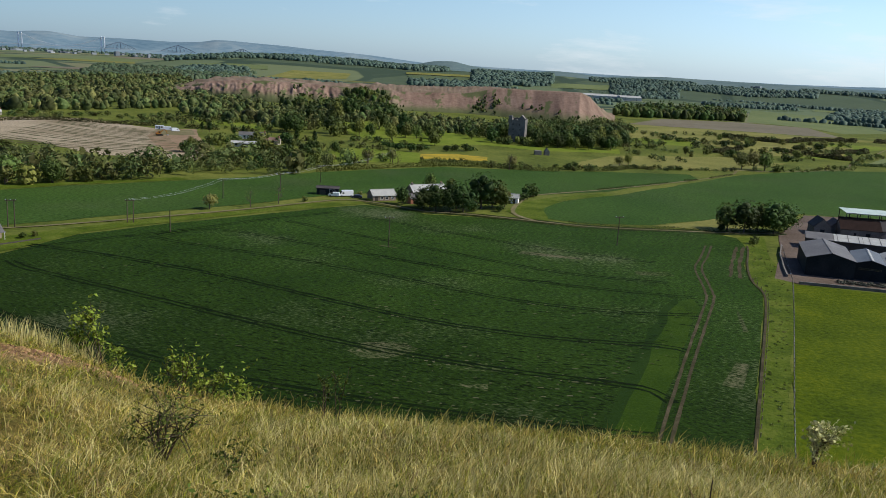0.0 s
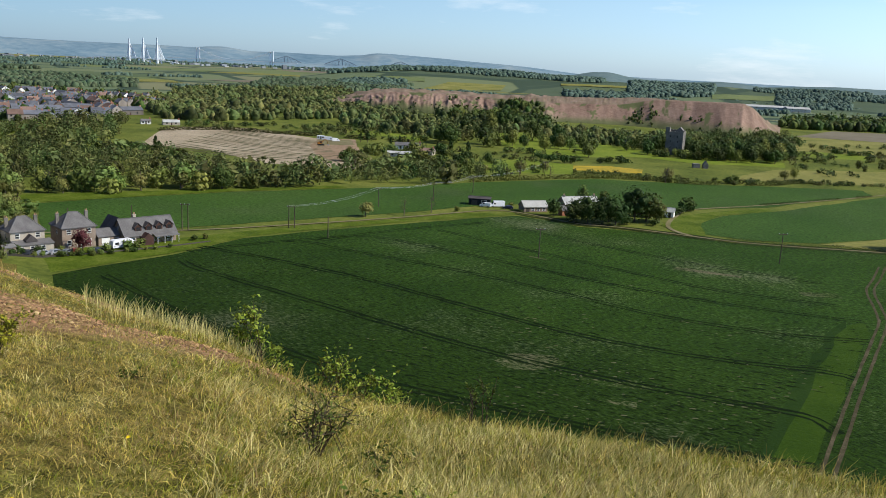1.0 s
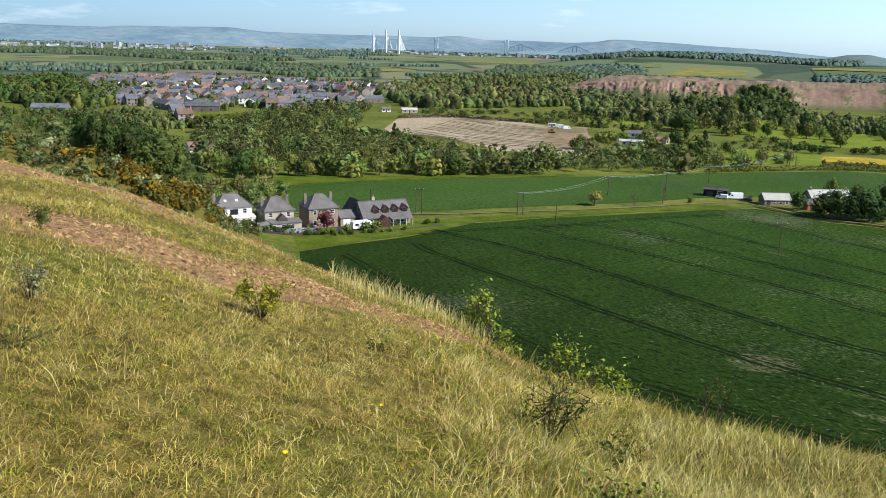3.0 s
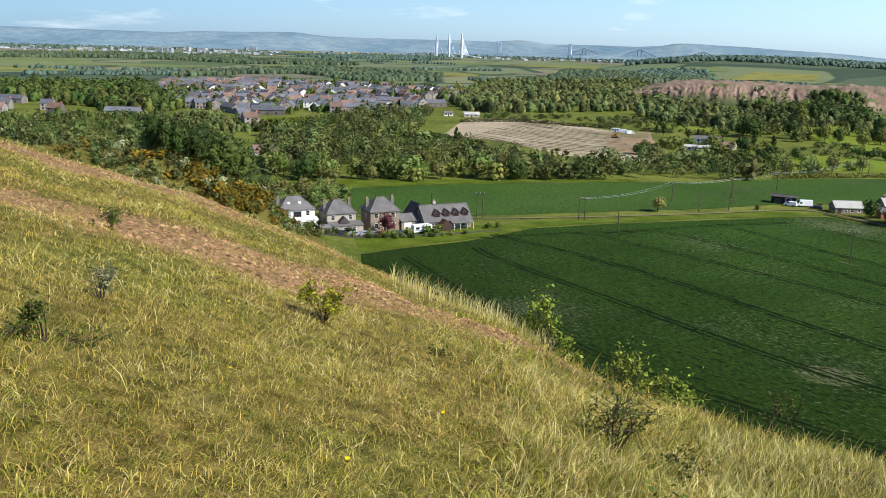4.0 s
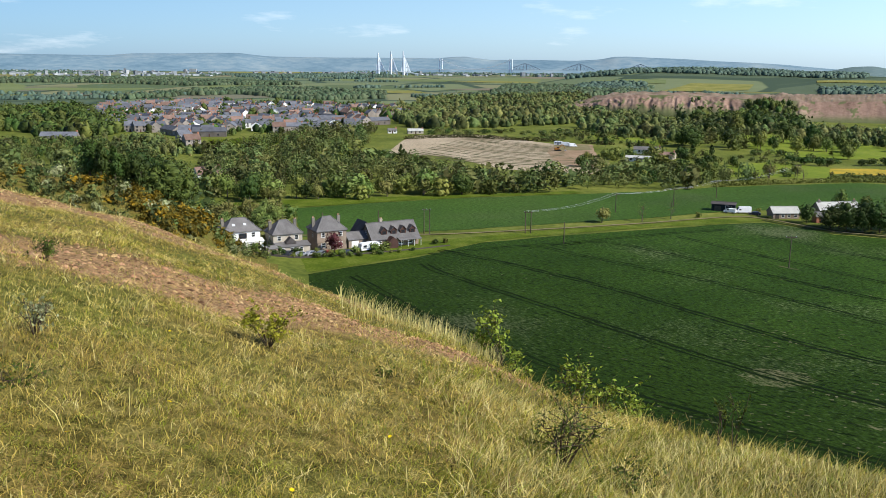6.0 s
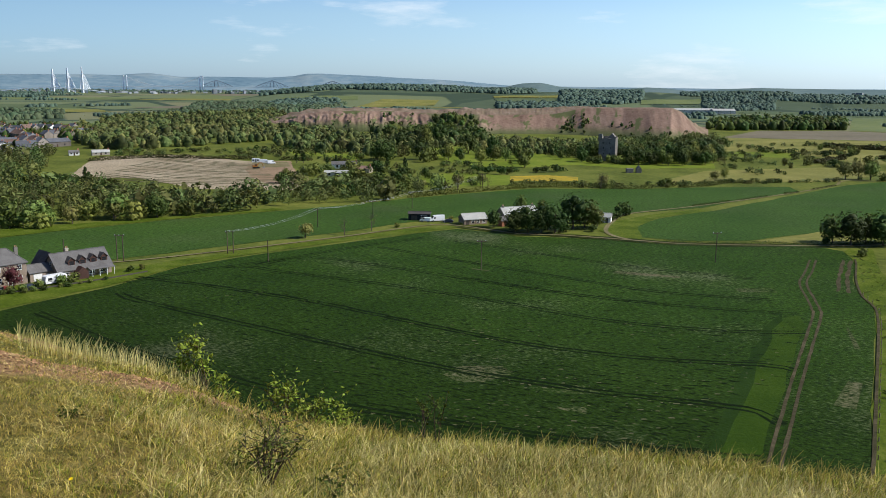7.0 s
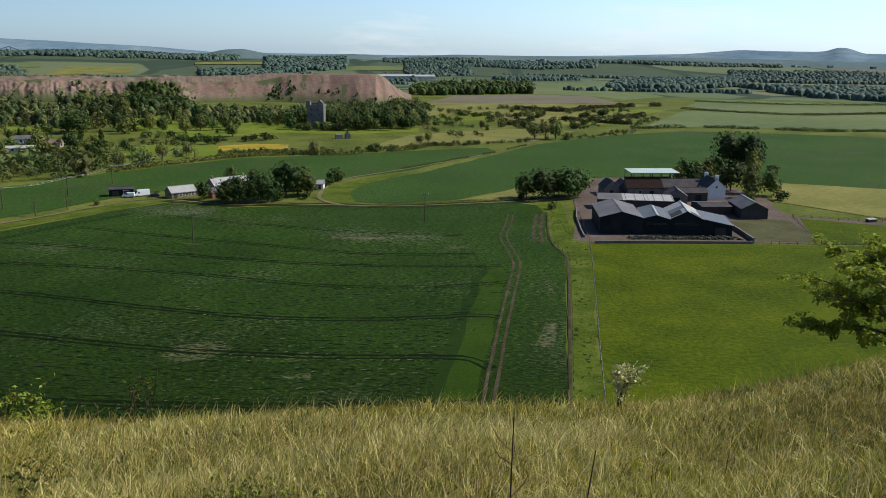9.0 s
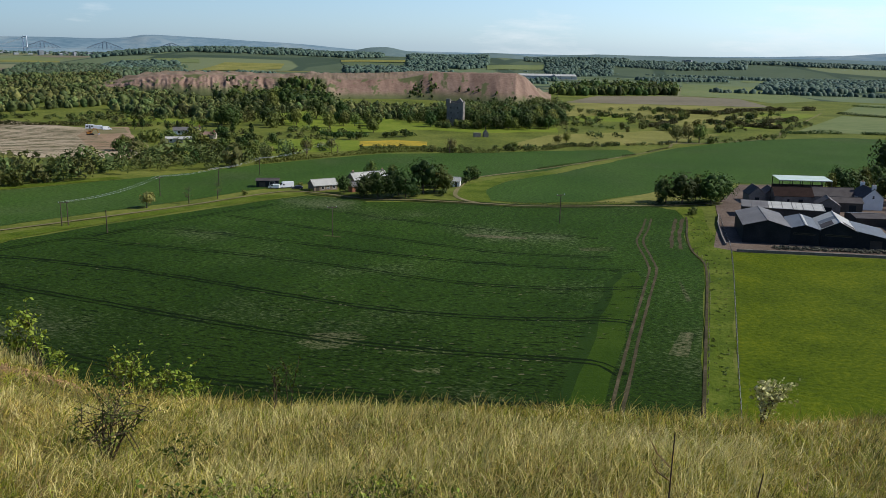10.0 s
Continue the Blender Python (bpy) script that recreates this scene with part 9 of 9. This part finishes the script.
def shale_chips():
    rng = np.random.default_rng(6)
    vs, n = [], 0
    for line, width in TRAILS:
        p = np.array([polar(a, r) for a, r in line])
        for q0, q1 in zip(p[:-1], p[1:]):
            m = int(np.linalg.norm(q1 - q0) * (300 + 130 * width))
            t = rng.uniform(0, 1, m)
            c = q0 + (q1 - q0) * t[:, None] + rng.normal(0, width * 0.55, (m, 2))
            vs.append(c)
    c = np.concatenate(vs)
    n = len(c)
    s = np.minimum(rng.lognormal(-3.95, 0.55, (n, 1)), 0.055)
    z = ground_z(c[:, 0], c[:, 1])
    base = np.concatenate([c, z[:, None]], 1)
    a = rng.uniform(0, 6.28, n)
    cs, sn = np.cos(a), np.sin(a)
    pts = []
    for u, v, w in ((-1, -0.6, -0.2), (1, -0.7, -0.2), (0.9, 0.7, -0.2), (-0.8, 0.6, -0.2), (-0.3, -0.1, 0.55), (0.4, 0.1, 0.5)):
        j = rng.uniform(0.7, 1.3, (n, 2))
        pts.append(base + s * np.stack([(u * cs - v * sn) * j[:, 0], (u * sn + v * cs) * j[:, 1], 0 * a + w], -1))
    v = np.stack(pts, 1).reshape(-1, 3)
    o = (np.arange(n) * 6)[:, None]
    f = np.concatenate([o + q for q in ([0, 1, 4], [1, 5, 4], [1, 2, 5], [2, 3, 5], [3, 4, 5], [3, 0, 4])])
    tagged(new("shale_chips", quick_mesh("shale_chips", v, f, M["chip"])), "loose red shale chips on the worn trail", "stones", kind="stuff")


M["chip"] = material("red_shale_chips", [(0.14, 0.080, 0.036), (0.255, 0.155, 0.074), (0.39, 0.262, 0.142)], 2.0, 12.0, bump=0.3, vary=0.65, hue=0.02, island=True)
shale_chips()


# ---- saplings and bushes on the hill ----
M["twig"] = material("dark_twigs", [(0.045, 0.032, 0.024), (0.07, 0.05, 0.038), (0.10, 0.075, 0.058)], 3.0, 20.0, bump=0.2)
M["leaf_sap"] = material("bright_sapling_leaves", [(0.13, 0.18, 0.018), (0.20, 0.26, 0.03), (0.28, 0.34, 0.05)], 3.0, 12.0, vary=0.25, hue=0.015, island=True, **LEAF)
M["leaf_thorn"] = material("dark_thorn_leaves", [(0.036, 0.058, 0.008), (0.072, 0.102, 0.014), (0.12, 0.15, 0.024)], 3.0, 12.0, vary=0.3, island=True, **LEAF)
M["leaf_yellow"] = material("yellow_green_leaves", [(0.16, 0.17, 0.015), (0.25, 0.25, 0.02), (0.34, 0.31, 0.03)], 3.0, 12.0, vary=0.25, island=True, **LEAF)
M["leaf_grey"] = material("grey_green_leaves", [(0.14, 0.16, 0.07), (0.21, 0.23, 0.11), (0.29, 0.30, 0.17)], 3.0, 12.0, vary=0.25, island=True, **LEAF)
M["leaf_nettle"] = material("dark_nettle_leaves", [(0.045, 0.075, 0.010), (0.08, 0.12, 0.016), (0.13, 0.17, 0.028)], 3.0, 12.0, vary=0.3, island=True, **LEAF)
M["leaf_cream"] = material("pale_spring_leaves", [(0.32, 0.33, 0.11), (0.48, 0.47, 0.21), (0.66, 0.62, 0.38)], 3.0, 12.0, vary=0.25, island=True, **LEAF)
M["leaf_syc"] = material("sycamore_leaves", [(0.17, 0.22, 0.018), (0.27, 0.33, 0.032), (0.38, 0.43, 0.06)], 2.0, 8.0, vary=0.3, hue=0.012, island=True, rough=0.6, bump=0.0, leaf=0.5, spec=0.3)


def bush(name, az, r, h, w, leaf, label, seed, stems=6, leaves=300, size=0.05, lean=(0.0, 0.0), sink=0.05, category="bush", twigs=4, upright=0.5):
    """Thin branching stems from one root, leaves along the twigs."""
    rng = np.random.default_rng(seed)
    x, y, z = spot(az, r)
    b = new(name)
    b.matrix_world = pose(x, y, z - sink)
    tagged(b, label, category)
    verts, faces, ends = [], [], []

    def put(pts, rad):
        v, f = tube([tuple(q) for q in pts], rad, 4)
        o = len(verts)
        verts.extend(v); faces.extend([tuple(i + o for i in q) for q in f])

    for k in range(stems):
        a = rng.uniform(0, 6.28)
        out = w / 2 * rng.uniform(0.25, 1.0)
        top = np.array([math.cos(a) * out + lean[0] * h, math.sin(a) * out + lean[1] * h, h * rng.uniform(0.55, 1.0)])
        mid = top * np.array([0.4, 0.4, 0.55]) + rng.normal(0, 0.03 * h, 3)
        put([(0, 0, -0.05), mid, top], [0.008 * h + 0.003, 0.005 * h + 0.002, 0.0015])
        ends.append((mid, top))
        for j in range(twigs):
            t = rng.uniform(0.25, 0.95)
            s = mid + (top - mid) * t if t > 0.3 else mid * (0.6 + t)
            e = s + rng.normal(0, 0.22 * w, 3) * np.array([1, 1, 0.6]) + np.array([0, 0, upright * 0.2 * h])
            put([s, (s + e) / 2 + rng.normal(0, 0.015 * h, 3), e], [0.005 * h + 0.0015, 0.004 * h, 0.0012])
            ends.append((s, e))
    mesh_object("branchwork", verts, faces, M["twig"], b)
    pick = rng.integers(0, len(ends), leaves)
    t = rng.uniform(0.15, 1.08, (leaves, 1))
    p = np.array([e[0] for e in ends])[pick] * (1 - t) + np.array([e[1] for e in ends])[pick] * t + rng.normal(0, size * 0.8, (leaves, 3))
    d = rng.normal(0, 1, (leaves, 3)) + np.array([0, 0, 0.8])
    v, f = leaf_quads(rng, p, d, size, 1.5)
    new("foliage", quick_mesh("foliage", v, f, M[leaf])).parent = b
    return b


bush("sapling", -21.9, 20.4, 1.45, 0.8, "leaf_sap", "light green leaning sapling on the brow", 1, 6, 480, 0.075, (-0.25, 0.0), 0.15, "sapling", 5, 0.9)
bush("sapling", -21.2, 20.2, 0.8, 0.6, "leaf_sap", "small light green sapling on the brow", 2, 4, 150, 0.07, (0.2, 0), 0.15, "sapling")
bush("bush", -17.1, 17.4, 1.05, 0.9, "leaf_sap", "light green elder bush just over the brow", 3, 9, 430, 0.06, (0, 0), 0.1, "bush", 5, 0.8)
bush("bush", -15.3, 17.2, 0.85, 1.0, "leaf_sap", "light green elder bush just over the brow", 4, 9, 400, 0.06, (0.1, 0), 0.15, "bush", 5, 0.7)
bush("bush", -13.5, 17.0, 0.65, 0.9, "leaf_sap", "low light green bush just over the brow", 5, 8, 420, 0.058, (0, 0), 0.15)
bush("thorn_bush", -18.2, 7.4, 0.62, 0.9, "leaf_thorn", "dark spreading thorn bush in the grass", 6, 13, 700, 0.024, (0.05, 0), 0.02, "bush", 6, 0.25)
bush("thorn_bush", -13.6, 7.3, 0.22, 0.55, "leaf_thorn", "low dark bramble in the grass", 61, 7, 200, 0.024, (0, 0), 0.02, "bush", 6, 0.2)
bush("bush", -38.0, 9.3, 0.42, 0.56, "leaf_yellow", "yellow-green low bush in the turf", 7, 12, 900, 0.032, (0, 0), 0.02)
bush("bush", -51.0, 12.05, 0.30, 0.34, "leaf_thorn", "small dense dark bush by the trail", 8, 9, 420, 0.026, (0, 0), 0.03)
bush("thorn_bush", -55.6, 5.85, 0.34, 0.24, "leaf_thorn", "small dark thorn bush in the grass", 9, 6, 170, 0.024, (0, 0), 0.02, "bush", 5, 0.9)
bush("thorn_bush", -57.2, 5.8, 0.13, 0.3, "leaf_thorn", "low grey-green bramble in the grass", 10, 8, 120, 0.022, (0, 0), 0.02, "bush", 5, 0.3)
bush("thorn_bush", -53.4, 5.9, 0.14, 0.4, "leaf_thorn", "low dark bramble in the grass", 62, 8, 160, 0.022, (0, 0), 0.02, "bush", 5, 0.3)
bush("bush", -52.1, 7.5, 0.32, 0.42, "leaf_grey", "pale green bush in the turf", 11, 7, 170, 0.026, (0, 0), 0.02, "bush", 5)
bush("sapling", -7.6, 14.8, 1.15, 0.42, "leaf_thorn", "thin brownish sapling on the brow", 12, 4, 130, 0.045, (0, 0), 0.05, "sapling", 4, 0.9)
bush("sapling", -6.6, 14.9, 1.0, 0.36, "leaf_thorn", "thin brownish sapling on the brow", 13, 3, 90, 0.045, (0.05, 0), 0.05, "sapling", 4, 0.9)
bush("hawthorn_bush", 25.2, 14.6, 0.85, 0.66, "leaf_cream", "small pale-leaved hawthorn on the brow", 14, 9, 800, 0.046, (0.12, 0), 0.05, "bush", 5, 0.6)
bush("bush", -30.2, 9.0, 0.14, 0.28, "leaf_thorn", "low dark plant tuft in the turf", 15, 6, 120, 0.022)
bush("bush", 12.0, 3.6, 0.16, 0.25, "leaf_sap", "low green nettle clump in the grass", 16, 7, 120, 0.026, (0, 0), 0.0, "plant")
bush("bush", -9.0, 4.6, 0.2, 0.5, "leaf_nettle", "low green nettle clump in the grass", 17, 10, 240, 0.03, (0, 0), 0.0, "plant")
bush("bush", -13.5, 4.9, 0.2, 0.5, "leaf_nettle", "low green nettle clump in the grass", 18, 9, 220, 0.03, (0, 0), 0.0, "plant")
nt = random.Random(3)
for k in range(34):
    bush("nettle", nt.uniform(-17, 12), nt.uniform(3.4, 5.6), nt.uniform(0.10, 0.2), nt.uniform(0.2, 0.5), nt.choice(("leaf_nettle", "leaf_sap")), "low green nettles in the grass", 60 + k, 7, 130, 0.021, (0, 0), 0.0, "plant", 3, 0.8)


def sycamore():
    """A low spreading tree that grows below the brow to the east."""
    rng = np.random.default_rng(44)
    x, y, z = spot(41.4, 19.0)
    b = new("sycamore_tree")
    b.matrix_world = pose(x, y, z + 0.02)
    tagged(b, "small spreading sycamore tree in fresh leaf", "tree")
    verts, faces, tips = [], [], []

    def put(pts, rad, s=6):
        v, f = tube([tuple(q) for q in pts], rad, s)
        o = len(verts)
        verts.extend(v); faces.extend([tuple(i + o for i in q) for q in f])

    put([(0, 0, -0.6), (0.05, 0.02, 0.8), (0.1, 0.0, 1.7), (0.15, 0.05, 2.6)], [0.10, 0.085, 0.06, 0.02])
    for k in range(26):
        a, t = rng.uniform(0, 6.28), rng.uniform(0.3, 2.5)
        ln = (2.15 - 0.45 * t) * rng.uniform(0.75, 1.05) + 0.25
        o = np.array([0.05, 0.02, t])
        e = o + np.array([math.cos(a) * ln, math.sin(a) * ln, ln * rng.uniform(0.05, 0.42)])
        m = (o + e) / 2 + np.array([0, 0, 0.10 * ln])
        put([o, m, e], [0.034, 0.02, 0.005], 5)
        for j in range(9):
            u = rng.uniform(0.3, 1.0)
            s = (o * (1 - u) + e * u) + np.array([0, 0, 0.1 * ln * 4 * u * (1 - u) * 0.5])
            q = s + rng.normal(0, 0.26, 3) * np.array([1, 1, 0.5])
            put([s, q], [0.008, 0.003], 4)
            tips.append((s, q))
    mesh_object("trunk", verts, faces, M["bark"], b)
    n = 14000
    pick = rng.integers(0, len(tips), n)
    t = rng.uniform(0.2, 1.15, (n, 1))
    p = np.array([s for s, _ in tips])[pick] * (1 - t) + np.array([q for _, q in tips])[pick] * t + rng.normal(0, 0.055, (n, 3))
    v, f = leaf_quads(rng, p, rng.normal(0, 0.5, (n, 3)) + np.array([0, 0, 1.0]), 0.08, 1.25)
    new("foliage", quick_mesh("foliage", v, f, M["leaf_syc"])).parent = b


sycamore()


def dead_stalk(az, r, h, seed, lean):
    rng = np.random.default_rng(seed)
    x, y, z = spot(az, r)
    s = new("dead_stalk")
    s.matrix_world = pose(x, y, z)
    tagged(s, "dark dead dock stalk standing in the grass", "plant stalk", "dead stalks")
    pts = [(lean * h * t * t, rng.normal(0, 0.01), h * t - 0.03) for t in (0, 0.3, 0.6, 1.0)]
    v, f = tube(pts, [0.006, 0.005, 0.004, 0.002], 5)
    mesh_object("stem", v, f, M["twig"], s)
    for k in range(5):
        t = rng.uniform(0.35, 0.95)
        a = rng.uniform(0, 6.28)
        o = (lean * h * t * t, 0, h * t)
        v, f = tube([o, (o[0] + 0.05 * math.cos(a), o[1] + 0.05 * math.sin(a), o[2] + 0.04), (o[0] + 0.08 * math.cos(a), o[1] + 0.08 * math.sin(a), o[2] + 0.09)], [0.003, 0.0035, 0.001], 4)
        mesh_object("twig", v, f, M["seed_brown"], s)


for az, r, h, sd, ln in ((20.4, 2.95, 1.08, 1, 0.0), (24.9, 2.9, 0.98, 2, 0.06), (16.6, 5.2, 0.25, 3, 0.05), (28.5, 6.2, 0.22, 4, 0.0), (33.0, 6.6, 0.25, 5, 0.1), (-1.0, 6.0, 0.25, 6, 0.1), (6.0, 5.0, 0.22, 7, -0.1), (-10.5, 13.2, 0.55, 8, 0.5)):
    dead_stalk(az, r, h, sd, ln)

M["petal"] = material("yellow_petals", [(0.60, 0.44, 0.01), (0.70, 0.52, 0.012), (0.76, 0.58, 0.02)], 3.0, 20.0, bump=0.0, rough=0.6)
fl = np.random.default_rng(12)
flower_head = None
for k, (az, r) in enumerate([(-45.5, 5.2), (-45.0, 6.6), (-51.0, 4.6), (-57.0, 19.0), (-52.0, 17.5), (-30.0, 5.5), (-44.2, 8.3), (-38, 4.2), (-58, 24)]):
    x, y, z = spot(az, r)
    if flower_head is None:
        bm = bmesh.new()
        for j in range(10):
            a = 2 * math.pi * j / 10
            c, s = math.cos(a), math.sin(a)
            q = [bm.verts.new(p) for p in ((0, 0, 0.0), (0.016 * c - 0.005 * s, 0.016 * s + 0.005 * c, 0.006), (0.024 * c, 0.024 * s, 0.004), (0.016 * c + 0.005 * s, 0.016 * s - 0.005 * c, 0.006))]
            bm.faces.new(q)
        flower_head = bpy.data.meshes.new("head")
        bm.to_mesh(flower_head); bm.free()
        flower_head.materials.append(M["petal"])
    d = new("dandelion")
    d.matrix_world = pose(x, y, z, -18, 8, 40 * k)
    tagged(d, "yellow dandelion in flower in the turf", "flower", "dandelions")
    v, f = tube([(0, 0, -0.02), (0.01, 0, 0.1), (0, 0, 0.2)], [0.002, 0.002, 0.0018], 4)
    mesh_object("stem", v, f, M["blade_green"], d)
    hd = new("head", flower_head)
    hd.parent = d
    hd.location = (0, 0, 0.2)
    hd.scale = (0.65, 0.65, 0.65)
